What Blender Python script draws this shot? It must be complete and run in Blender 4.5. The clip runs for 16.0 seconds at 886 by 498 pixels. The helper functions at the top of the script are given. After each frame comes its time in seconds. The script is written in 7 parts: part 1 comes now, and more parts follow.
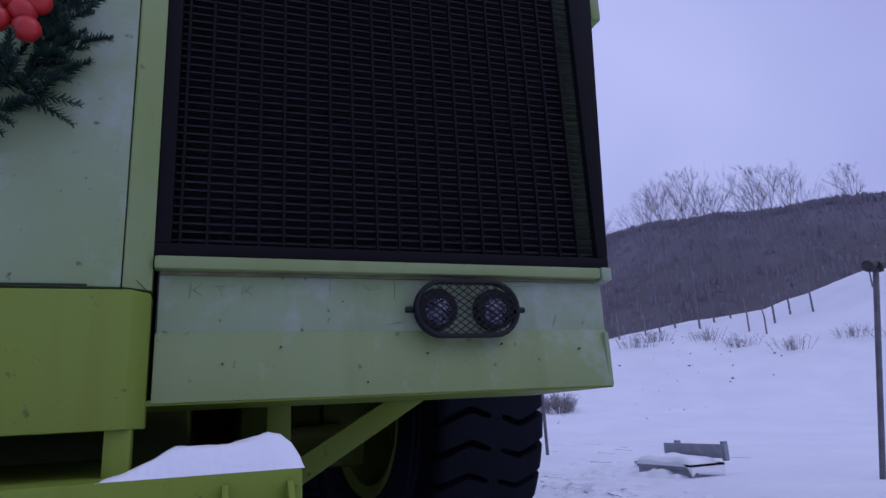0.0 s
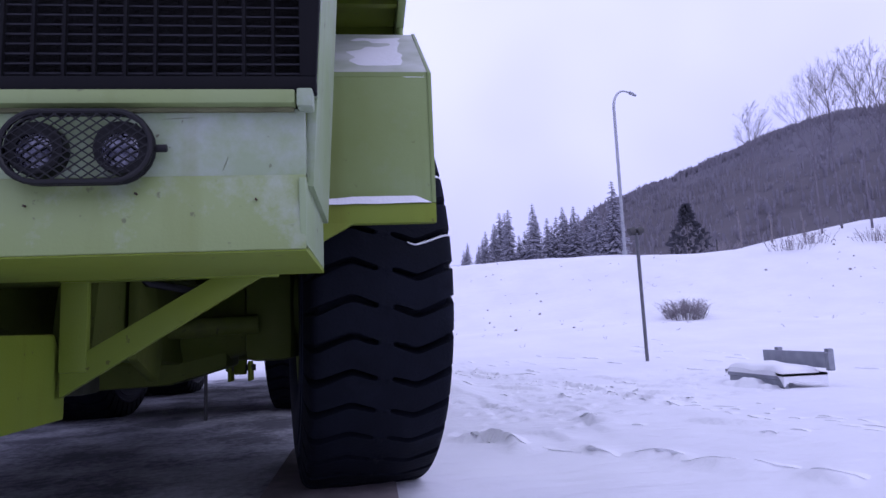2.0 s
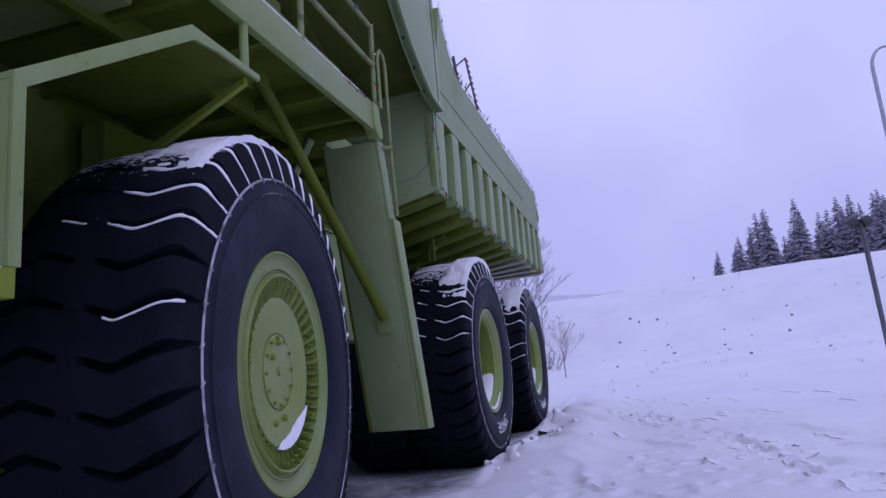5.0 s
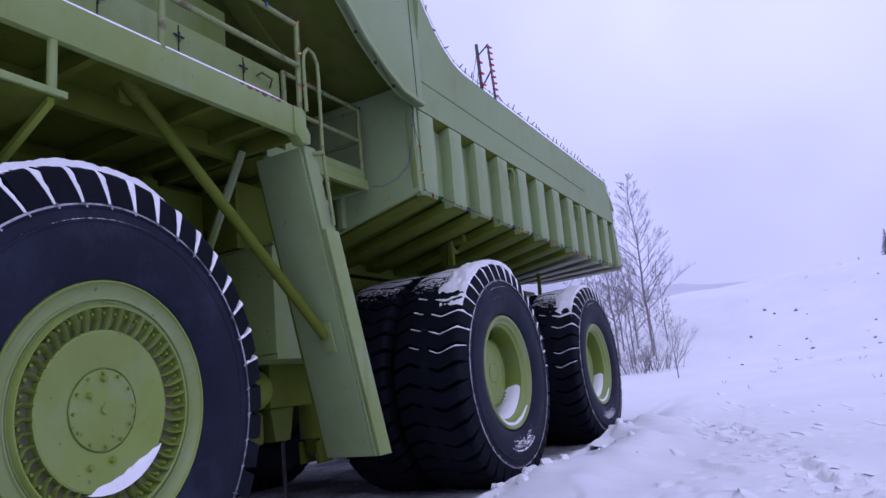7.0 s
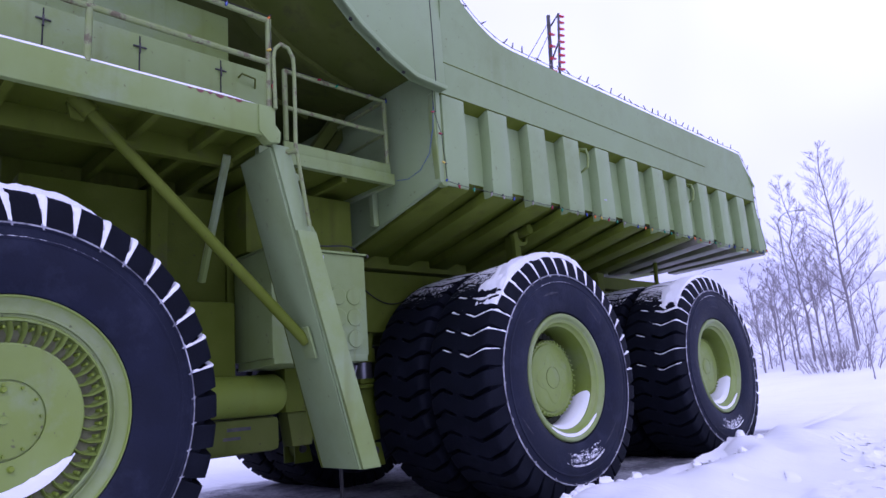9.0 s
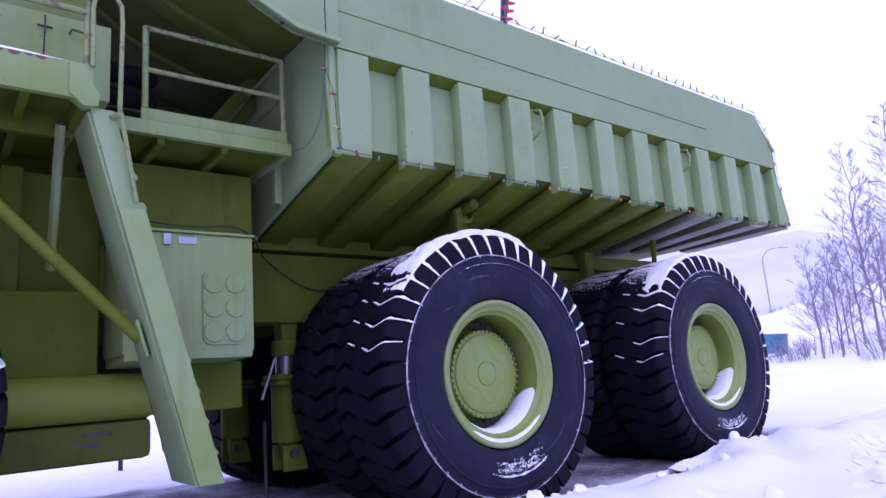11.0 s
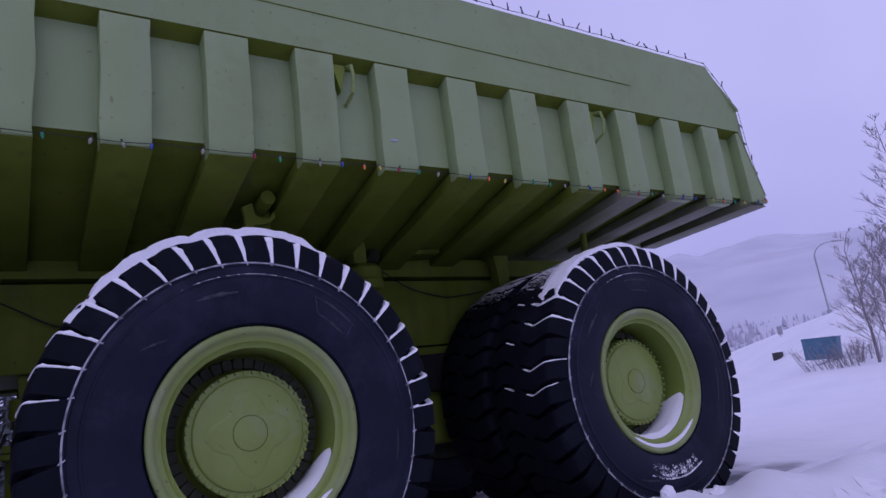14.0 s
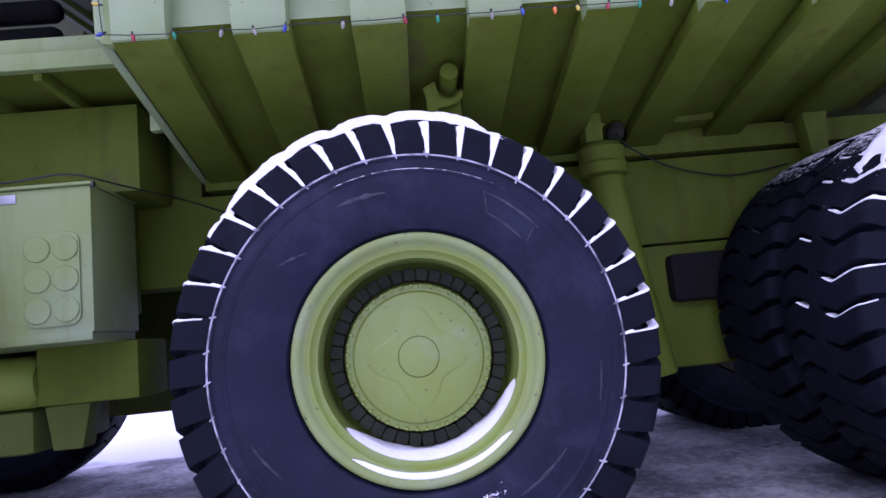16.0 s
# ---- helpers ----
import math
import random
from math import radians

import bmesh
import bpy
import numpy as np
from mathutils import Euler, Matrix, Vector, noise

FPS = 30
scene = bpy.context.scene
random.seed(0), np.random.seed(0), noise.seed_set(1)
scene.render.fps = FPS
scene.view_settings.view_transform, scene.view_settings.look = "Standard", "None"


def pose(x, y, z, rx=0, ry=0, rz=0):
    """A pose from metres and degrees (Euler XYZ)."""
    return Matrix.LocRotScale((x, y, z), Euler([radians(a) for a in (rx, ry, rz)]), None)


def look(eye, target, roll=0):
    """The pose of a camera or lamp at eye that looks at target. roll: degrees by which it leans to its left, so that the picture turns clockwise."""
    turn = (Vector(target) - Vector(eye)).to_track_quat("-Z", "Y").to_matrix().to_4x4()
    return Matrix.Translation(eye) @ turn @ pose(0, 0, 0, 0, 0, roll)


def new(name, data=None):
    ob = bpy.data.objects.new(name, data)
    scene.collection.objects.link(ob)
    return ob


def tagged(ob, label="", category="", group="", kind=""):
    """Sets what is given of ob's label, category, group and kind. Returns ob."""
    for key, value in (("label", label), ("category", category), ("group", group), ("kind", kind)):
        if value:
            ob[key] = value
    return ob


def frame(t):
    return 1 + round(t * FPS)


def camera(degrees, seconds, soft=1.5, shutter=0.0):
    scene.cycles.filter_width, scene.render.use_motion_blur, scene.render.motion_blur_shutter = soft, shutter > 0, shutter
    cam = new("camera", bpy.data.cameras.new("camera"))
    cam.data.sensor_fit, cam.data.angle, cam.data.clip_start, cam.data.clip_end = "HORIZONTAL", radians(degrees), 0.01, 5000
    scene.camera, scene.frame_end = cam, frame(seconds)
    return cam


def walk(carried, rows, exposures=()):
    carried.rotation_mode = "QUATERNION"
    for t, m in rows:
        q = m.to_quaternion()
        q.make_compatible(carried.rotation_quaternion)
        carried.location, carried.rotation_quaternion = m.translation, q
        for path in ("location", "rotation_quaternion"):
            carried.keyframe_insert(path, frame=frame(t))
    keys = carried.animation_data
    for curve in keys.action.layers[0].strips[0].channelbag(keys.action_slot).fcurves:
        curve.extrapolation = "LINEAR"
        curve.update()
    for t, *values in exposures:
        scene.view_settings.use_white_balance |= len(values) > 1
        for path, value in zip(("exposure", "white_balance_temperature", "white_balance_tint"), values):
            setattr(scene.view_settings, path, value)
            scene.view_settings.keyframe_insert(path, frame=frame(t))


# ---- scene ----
cam = camera(68.1, 16.0)
PATH = [
    (0, (1.029, -3.055, 1.585), (1.7, -1.238, 2.08), -3.1),
    (0.5, (1.506, -2.93, 1.373), (1.915, -1.001, 1.705), -2.4),
    (1, (2.045, -2.849, 1.257), (2.312, -0.884, 1.519), -2.2),
    (1.5, (2.647, -2.731, 1.24), (2.886, -0.761, 1.49), -2.0),
    (2, (3.333, -2.571, 1.358), (3.557, -0.599, 1.607), -2.4),
    (2.5, (3.958, -2.338, 1.432), (4.139, -0.361, 1.675), -2.9),
    (3, (4.472, -1.94, 1.514), (4.588, 0.041, 1.762), -3.3),
    (3.5, (4.968, -1.619, 1.544), (4.909, 0.361, 1.82), -3.9),
    (3.7, (5.125, -1.442, 1.543), (4.970, 0.530, 1.838), -4.1),
    (5.8, (7.070, 0.202, 1.720), (6.345, 2.022, 2.122), -5.6),
    (6, (7.231, 0.361, 1.742), (6.448, 2.156, 2.148), -5.8),
    (6.5, (7.723, 0.749, 1.73), (6.859, 2.507, 2.133), -6.1),
    (7, (8.155, 1.187, 1.687), (7.222, 2.911, 2.081), -5.7),
    (7.5, (8.679, 1.664, 1.634), (7.675, 3.348, 2.028), -5.6),
    (8, (9.019, 2.127, 1.647), (7.88, 3.721, 2.051), -5.1),
    (8.2, (9.128, 2.317, 1.656), (7.920, 3.857, 2.068), -5.0),
    (10.5, (9.913, 4.81, 1.776), (8.399, 6.06, 2.157), -4.1),
    (11, (9.921, 5.426, 1.74), (8.386, 6.651, 2.122), -4.4),
    (11.5, (9.824, 6.098, 1.717), (8.265, 7.287, 2.11), -4.6),
    (12, (9.896, 6.763, 1.715), (8.308, 7.901, 2.144), -5.4),
    (12.5, (9.873, 7.418, 1.695), (8.262, 8.504, 2.171), -6.3),
    (13, (9.875, 8.079, 1.719), (8.266, 9.156, 2.223), -7.0),
    (13.5, (9.735, 8.715, 1.736), (8.14, 9.81, 2.242), -7.5),
    (14, (9.559, 9.354, 1.714), (7.948, 10.442, 2.186), -7.8),
    (14.5, (9.219, 9.977, 1.644), (7.56, 11.002, 2.089), -7.8),
    (15, (9.005, 10.475, 1.666), (7.229, 11.313, 2.045), -7.2),
    (15.5, (8.802, 10.885, 1.631), (6.899, 11.392, 1.984), -6.5),
    (16, (8.539, 11.109, 1.923), (6.557, 11.22, 2.167), -5.5),
]
EXPOSURE = [(0, -1.08, 5320, 16), (0.5, -0.72, 5300, 16), (1.0, -0.47, 5380, 17), (1.5, -0.37, 5450, 18), (2, -0.38, 5650, 19), (2.5, -0.63, 5600, 20.5), (3, -0.92, 5480, 24), (3.5, -1.08, 5360, 29), (3.7, -1.1, 5360, 29),
            (5.8, -0.7, 5640, 18), (6, -0.68, 5660, 18), (7, -0.54, 5630, 18), (8, -0.26, 5620, 20.5), (10.5, 0.19, 5270, 29), (11.5, 0.22, 5270, 31), (12.5, 0.06, 5310, 32.5), (13, -0.4, 5580, 27), (13.5, -0.67, 5650, 28),
            (14, -1.0, 5600, 30), (14.5, -1.07, 5580, 30.5), (15, -0.80, 5560, 31), (15.5, -0.08, 5620, 29), (16, 0.46, 5560, 29)]
walk(cam, [(t, look(e, g, r)) for t, e, g, r in PATH], EXPOSURE)

# ---- world and light ----
world = bpy.data.worlds.new("overcast_sky")
scene.world = world
world.use_nodes = True
wn, wl = world.node_tree.nodes, world.node_tree.links
wn.clear()
sky = wn.new("ShaderNodeTexSky")
sky.sky_type, sky.sun_disc = "NISHITA", False
sky.sun_elevation, sky.sun_rotation = radians(48), radians(150)
sky.dust_density, sky.air_density, sky.ozone_density = 4.0, 1.0, 1.0
clear_sky = wn.new("ShaderNodeBackground")
clear_sky.inputs["Strength"].default_value = 0.1
wl.new(sky.outputs[0], clear_sky.inputs[0])
coord = wn.new("ShaderNodeTexCoord")
drift = wn.new("ShaderNodeTexNoise")
drift.inputs["Scale"].default_value, drift.inputs["Detail"].default_value = 1.6, 3.0
wl.new(coord.outputs["Generated"], drift.inputs["Vector"])
cloud_ramp = wn.new("ShaderNodeValToRGB")
cloud_ramp.color_ramp.elements[0].position, cloud_ramp.color_ramp.elements[1].position = 0.42, 1.0
cloud_ramp.color_ramp.elements[0].color = (0.50, 0.485, 0.78, 1)
cloud_ramp.color_ramp.elements[1].color = (0.87, 0.85, 1.12, 1)
lift = wn.new("ShaderNodeSeparateXYZ")
wl.new(coord.outputs["Generated"], lift.inputs[0])
sum_up = wn.new("ShaderNodeMath")
sum_up.operation = "MULTIPLY_ADD"
sum_up.inputs[1].default_value = 0.45
wl.new(lift.outputs["Z"], sum_up.inputs[0])
wl.new(drift.outputs["Fac"], sum_up.inputs[2])
wl.new(sum_up.outputs[0], cloud_ramp.inputs[0])
cloud = wn.new("ShaderNodeBackground")
cloud.inputs["Strength"].default_value = 1.55
wl.new(cloud_ramp.outputs[0], cloud.inputs[0])
cover = wn.new("ShaderNodeMixShader")
cover.inputs[0].default_value = 0.93
wl.new(clear_sky.outputs[0], cover.inputs[1])
wl.new(cloud.outputs[0], cover.inputs[2])
wout = wn.new("ShaderNodeOutputWorld")
wl.new(cover.outputs[0], wout.inputs[0])

sun_data = bpy.data.lights.new("sun", "SUN")
sun_data.energy, sun_data.angle, sun_data.color = 0.6, radians(40), (0.95, 0.93, 1.0)
sun = new("sun", sun_data)
sun.matrix_world = look((40, -20, 50), (0, 5, 0))


# ---- materials ----
def material(name, base, second=None, rough=0.6, metal=0.0, scale=3.0, fine=60.0, mix=(0.35, 0.7), bump=0.1, spec=0.4, third=None, third_scale=0.7, third_mix=(0.55, 0.75), rough_var=0.1, streak=None, specks=None, coat=0.0, streak_scale=(5, 5, 0.35)):
    """A surface with variation at two scales and a fine relief."""
    m = bpy.data.materials.new(name)
    m.use_nodes = True
    n, l = m.node_tree.nodes, m.node_tree.links
    b = n["Principled BSDF"]
    b.inputs["Metallic"].default_value = metal
    b.inputs["Specular IOR Level"].default_value = spec
    b.inputs["Coat Weight"].default_value, b.inputs["Coat Roughness"].default_value = coat, 0.3
    place = n.new("ShaderNodeNewGeometry")
    big = n.new("ShaderNodeTexNoise")
    big.inputs["Scale"].default_value, big.inputs["Detail"].default_value = scale, 6.0
    small = n.new("ShaderNodeTexNoise")
    small.inputs["Scale"].default_value, small.inputs["Detail"].default_value = fine, 4.0
    for t in (big, small):
        l.new(place.outputs["Position"], t.inputs["Vector"])
    ramp = n.new("ShaderNodeValToRGB")
    ramp.color_ramp.elements[0].position, ramp.color_ramp.elements[1].position = mix
    ramp.color_ramp.elements[0].color = (*base, 1)
    ramp.color_ramp.elements[1].color = (*(second or base), 1)
    l.new(big.outputs["Fac"], ramp.inputs[0])
    colour = ramp.outputs[0]
    if third:
        wide = n.new("ShaderNodeTexNoise")
        wide.inputs["Scale"].default_value, wide.inputs["Detail"].default_value = third_scale, 8.0
        wide.inputs["Roughness"].default_value = 0.7
        l.new(place.outputs["Position"], wide.inputs["Vector"])
        step = n.new("ShaderNodeMapRange")
        step.inputs["From Min"].default_value, step.inputs["From Max"].default_value = third_mix
        l.new(wide.outputs["Fac"], step.inputs["Value"])
        blend = n.new("ShaderNodeMix")
        blend.data_type = "RGBA"
        l.new(step.outputs[0], blend.inputs[0])
        l.new(colour, blend.inputs[6])
        blend.inputs[7].default_value = (*third, 1)
        colour = blend.outputs[2]
    for tint, stretch, edge in ([(streak, streak_scale, (0.56, 0.78))] if streak else []) + ([(specks, (16, 16, 16), (0.675, 0.72))] if specks else []):
        shape = n.new("ShaderNodeMapping")
        shape.inputs["Scale"].default_value = stretch
        l.new(place.outputs["Position"], shape.inputs["Vector"])
        spot = n.new("ShaderNodeTexNoise")
        spot.inputs["Scale"].default_value, spot.inputs["Detail"].default_value = 1.0, 5.0
        l.new(shape.outputs[0], spot.inputs["Vector"])
        cut = n.new("ShaderNodeMapRange")
        cut.inputs["From Min"].default_value, cut.inputs["From Max"].default_value = edge
        cut.inputs["To Max"].default_value = 0.75
        l.new(spot.outputs["Fac"], cut.inputs["Value"])
        over = n.new("ShaderNodeMix")
        over.data_type = "RGBA"
        l.new(cut.outputs[0], over.inputs[0])
        l.new(colour, over.inputs[6])
        over.inputs[7].default_value = (*tint, 1)
        colour = over.outputs[2]
    l.new(colour, b.inputs["Base Color"])
    rr = n.new("ShaderNodeMapRange")
    rr.inputs["To Min"].default_value, rr.inputs["To Max"].default_value = max(0.02, rough - rough_var), min(1, rough + rough_var)
    l.new(big.outputs["Fac"], rr.inputs["Value"])
    l.new(rr.outputs[0], b.inputs["Roughness"])
    if bump:
        bp = n.new("ShaderNodeBump")
        bp.inputs["Strength"].default_value, bp.inputs["Distance"].default_value = bump, 0.02
        l.new(small.outputs["Fac"], bp.inputs["Height"])
        l.new(bp.outputs[0], b.inputs["Normal"])
    return m


def snow_over(m, low=0.55, high=0.75, scale=9.0, amount=0.25, above=None):
    """Lets snow lie on the upward sides of a surface, with a ragged edge; above: only higher than that."""
    n, l = m.node_tree.nodes, m.node_tree.links
    b = n["Principled BSDF"]
    place = n.new("ShaderNodeNewGeometry")
    split = n.new("ShaderNodeSeparateXYZ")
    l.new(place.outputs["True Normal"], split.inputs[0])
    rag = n.new("ShaderNodeTexNoise")
    rag.inputs["Scale"].default_value, rag.inputs["Detail"].default_value = scale, 6.0
    l.new(place.outputs["Position"], rag.inputs["Vector"])
    add = n.new("ShaderNodeMath")
    add.operation = "MULTIPLY_ADD"
    add.inputs[1].default_value = amount * 2
    l.new(rag.outputs["Fac"], add.inputs[0])
    l.new(split.outputs["Z"], add.inputs[2])
    fac = n.new("ShaderNodeMapRange")
    fac.inputs["From Min"].default_value, fac.inputs["From Max"].default_value = low + amount, high + amount
    l.new(add.outputs[0], fac.inputs["Value"])
    out = fac.outputs[0]
    if above is not None:
        where = n.new("ShaderNodeSeparateXYZ")
        l.new(place.outputs["Position"], where.inputs[0])
        lift = n.new("ShaderNodeMapRange")
        lift.inputs["From Min"].default_value, lift.inputs["From Max"].default_value = above, above + 0.3
        l.new(where.outputs["Z"], lift.inputs["Value"])
        times = n.new("ShaderNodeMath")
        times.operation = "MULTIPLY"
        l.new(out, times.inputs[0])
        l.new(lift.outputs[0], times.inputs[1])
        out = times.outputs[0]
    was = b.inputs["Base Color"].links[0].from_socket
    blend = n.new("ShaderNodeMix")
    blend.data_type = "RGBA"
    l.new(out, blend.inputs[0])
    l.new(was, blend.inputs[6])
    blend.inputs[7].default_value = (0.82, 0.82, 0.85, 1)
    l.new(blend.outputs[2], b.inputs["Base Color"])
    return m


GREEN, PALE, OLIVE = (0.190, 0.250, 0.068), (0.224, 0.294, 0.112), (0.176, 0.232, 0.022)
RUST = (0.075, 0.055, 0.03)
paint = material("weathered_green_paint", GREEN, PALE, rough=0.40, scale=1.4, fine=90, bump=0.05, spec=0.3, third=(0.245, 0.308, 0.175), third_scale=0.5, third_mix=(0.52, 0.72), streak=(0.155, 0.185, 0.045), specks=(0.12, 0.13, 0.04))
paint_low = material("yellowish_green_paint", OLIVE, (0.176, 0.236, 0.038), rough=0.5, scale=1.2, fine=70, bump=0.08, third=(0.205, 0.25, 0.10), third_scale=0.9, third_mix=(0.6, 0.75), streak=(0.15, 0.17, 0.018), specks=(0.09, 0.085, 0.03), spec=0.2)
# dull green, darkened so that undersides carry their shade in the colour
paint_dull = material("dull_shaded_green_paint", (0.084, 0.112, 0.009), (0.108, 0.138, 0.017), rough=0.65, scale=2.0, fine=50, bump=0.15, third=(0.075, 0.075, 0.03), third_scale=1.3, third_mix=(0.58, 0.75), streak=(0.07, 0.08, 0.012), specks=(0.05, 0.045, 0.02), spec=0.12)
paint_bleached = material("bleached_green_paint", (0.258, 0.318, 0.198), (0.218, 0.288, 0.122), rough=0.48, scale=1.1, fine=80, bump=0.06, third=(0.34, 0.375, 0.335), third_scale=1.7, third_mix=(0.5, 0.72), streak=(0.19, 0.215, 0.09), specks=RUST, spec=0.25)
paint_body = material("pale_green_body_paint", (0.222, 0.294, 0.125), (0.250, 0.326, 0.155), rough=0.42, scale=0.9, fine=90, bump=0.05, spec=0.4, third=(0.178, 0.228, 0.080), third_scale=0.45, third_mix=(0.5, 0.75), streak=(0.24, 0.305, 0.155), specks=(0.15, 0.165, 0.07))
# darkest green: the shade below the truck and canopy is put into it
paint_under = material("shaded_green_chassis_paint", (0.074, 0.096, 0.016), (0.095, 0.114, 0.026), rough=0.55, scale=2.0, fine=50, bump=0.15, third=(0.05, 0.05, 0.025), third_scale=1.8, third_mix=(0.56, 0.75), streak=(0.06, 0.07, 0.015), specks=(0.04, 0.035, 0.02), spec=0.08)
paint_apron = material("faded_green_apron_paint", (0.196, 0.252, 0.082), (0.222, 0.280, 0.115), rough=0.5, scale=1.3, fine=80, bump=0.06, third=(0.30, 0.345, 0.265), third_scale=1.9, third_mix=(0.56, 0.72), streak=(0.165, 0.205, 0.055), specks=(0.10, 0.105, 0.05))
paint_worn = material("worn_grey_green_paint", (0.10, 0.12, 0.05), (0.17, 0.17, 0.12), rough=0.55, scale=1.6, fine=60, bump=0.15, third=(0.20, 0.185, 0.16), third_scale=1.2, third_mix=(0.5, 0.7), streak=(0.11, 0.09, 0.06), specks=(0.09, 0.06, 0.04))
paint_rim = material("glossy_yellowish_green_rim_paint", (0.176, 0.238, 0.034), (0.200, 0.268, 0.058), rough=0.38, scale=2.2, fine=80, bump=0.05, spec=0.5, third=(0.22, 0.275, 0.125), third_scale=1.4, third_mix=(0.55, 0.75), streak=(0.16, 0.185, 0.03), specks=(0.07, 0.06, 0.03))
paint_dusted = snow_over(material("snow_dusted_green_paint", GREEN, PALE, rough=0.5, scale=1.4, fine=90, bump=0.05), low=0.52, high=1.12, scale=3.0, amount=0.30)
rubber = snow_over(material("black_tyre_rubber", (0.0048, 0.0068, 0.0165), (0.0085, 0.0112, 0.026), rough=0.6, scale=2.5, fine=40, bump=0.25, spec=0.18, third=(0.024, 0.028, 0.050), third_scale=1.6, third_mix=(0.50, 0.76)), low=0.80, high=0.87, scale=26.0, amount=0.30, above=2.4)
rubber_tread = snow_over(material("dark_tread_rubber", (0.0036, 0.0046, 0.0085), (0.0062, 0.0076, 0.0135), rough=0.75, scale=3.5, fine=40, bump=0.3, spec=0.1, third=(0.011, 0.013, 0.021), third_scale=1.6, third_mix=(0.55, 0.75)), low=0.80, high=0.87, scale=26.0, amount=0.30, above=2.4)
paint_wedge = material("grimy_green_wedge_paint", (0.130, 0.178, 0.026), (0.165, 0.218, 0.045), rough=0.5, scale=5, fine=80, bump=0.08, spec=0.3, third=(0.085, 0.10, 0.02), third_scale=6, third_mix=(0.5, 0.7))
paint_flange = material("bleached_rim_flange_paint", (0.195, 0.252, 0.070), (0.215, 0.270, 0.098), rough=0.45, scale=2.6, fine=80, bump=0.06, spec=0.35, third=(0.245, 0.29, 0.15), third_scale=2.1, third_mix=(0.5, 0.7), streak=(0.185, 0.225, 0.075), specks=(0.045, 0.04, 0.025))
grille_black = material("flat_black_grille_paint", (0.0042, 0.0042, 0.0055), (0.0072, 0.0072, 0.008), rough=0.75, scale=6, bump=0.1, spec=0.14)
core_black = material("dark_radiator_core", (0.003, 0.003, 0.0035), (0.006, 0.005, 0.004), rough=0.9, scale=8, bump=0.3)
lamp_black = material("black_lamp_plastic", (0.006, 0.006, 0.0065), (0.011, 0.011, 0.011), rough=0.5, scale=10, bump=0.05, spec=0.25)
snow = material("fresh_snow", (0.80, 0.80, 0.83), (0.85, 0.85, 0.87), rough=0.85, scale=1.5, fine=25, bump=0.35, spec=0.2)
steel = material("galvanised_steel", (0.33, 0.34, 0.36), (0.42, 0.43, 0.45), rough=0.45, metal=0.7, scale=6, bump=0.05)
dark_steel = material("dark_steel", (0.05, 0.05, 0.055), (0.09, 0.085, 0.08), rough=0.5, metal=0.6, scale=8, bump=0.1)
dull_rod = material("dull_steel_rod", (0.22, 0.22, 0.24), (0.32, 0.32, 0.34), rough=0.38, metal=0.85, scale=5, bump=0.05)
bench_grey = material("grey_recycled_plastic", (0.23, 0.24, 0.28), (0.30, 0.31, 0.35), rough=0.7, scale=5, bump=0.15)
bark = material("grey_birch_bark", (0.17, 0.15, 0.155), (0.27, 0.245, 0.25), rough=0.9, scale=6, bump=0.4)
twig_far = material("far_grey_twigs", (0.15, 0.137, 0.155), (0.20, 0.184, 0.205), rough=0.95, scale=3, bump=0.1, spec=0.0)
twig = material("brown_twigs", (0.225, 0.205, 0.215), (0.29, 0.265, 0.275), rough=0.9, scale=9, bump=0.2)
# far spruces: distance haze is mixed into the needle colour
needle_far = material("hazed_spruce_needles", (0.275, 0.27, 0.315), (0.335, 0.33, 0.375), rough=0.95, scale=2, bump=0.2, spec=0.0)
needle_mid = material("dusky_pine_needles", (0.085, 0.085, 0.10), (0.115, 0.114, 0.13), rough=0.95, scale=3, bump=0.2, spec=0.0)
needle = material("spruce_needles", (0.05, 0.06, 0.065), (0.08, 0.09, 0.095), rough=0.9, scale=4, bump=0.2)
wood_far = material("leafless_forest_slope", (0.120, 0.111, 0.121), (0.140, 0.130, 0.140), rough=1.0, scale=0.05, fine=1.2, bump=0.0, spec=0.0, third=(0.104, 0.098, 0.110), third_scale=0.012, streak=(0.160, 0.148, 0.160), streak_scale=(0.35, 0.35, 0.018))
# tree tops painted lighter than the slope to offset shading on their steep sides
tops_far = material("hazy_tree_tops", (0.20, 0.188, 0.215), (0.235, 0.222, 0.25), rough=1.0, scale=0.05, bump=0.0, spec=0.0)
# distant snow and trees: bluish haze is put into both base colours
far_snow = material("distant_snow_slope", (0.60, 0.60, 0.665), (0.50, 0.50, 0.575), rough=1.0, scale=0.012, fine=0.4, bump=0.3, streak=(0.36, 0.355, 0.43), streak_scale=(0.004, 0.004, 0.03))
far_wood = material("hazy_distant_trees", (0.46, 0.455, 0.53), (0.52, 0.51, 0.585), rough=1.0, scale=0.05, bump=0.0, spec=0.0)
# haze painted into the slope colour: paler with height, ragged by noise
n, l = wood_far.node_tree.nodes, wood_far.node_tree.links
haze_at = n.new("ShaderNodeSeparateXYZ")
haze_geo = n.new("ShaderNodeNewGeometry")
l.new(haze_geo.outputs["Position"], haze_at.inputs[0])
haze_rag = n.new("ShaderNodeTexNoise")
haze_rag.inputs["Scale"].default_value, haze_rag.inputs["Detail"].default_value = 0.03, 8.0
l.new(haze_geo.outputs["Position"], haze_rag.inputs["Vector"])
haze_sum = n.new("ShaderNodeMath")
haze_sum.operation = "MULTIPLY_ADD"
haze_sum.inputs[1].default_value = 50.0
l.new(haze_rag.outputs["Fac"], haze_sum.inputs[0])
l.new(haze_at.outputs["Z"], haze_sum.inputs[2])
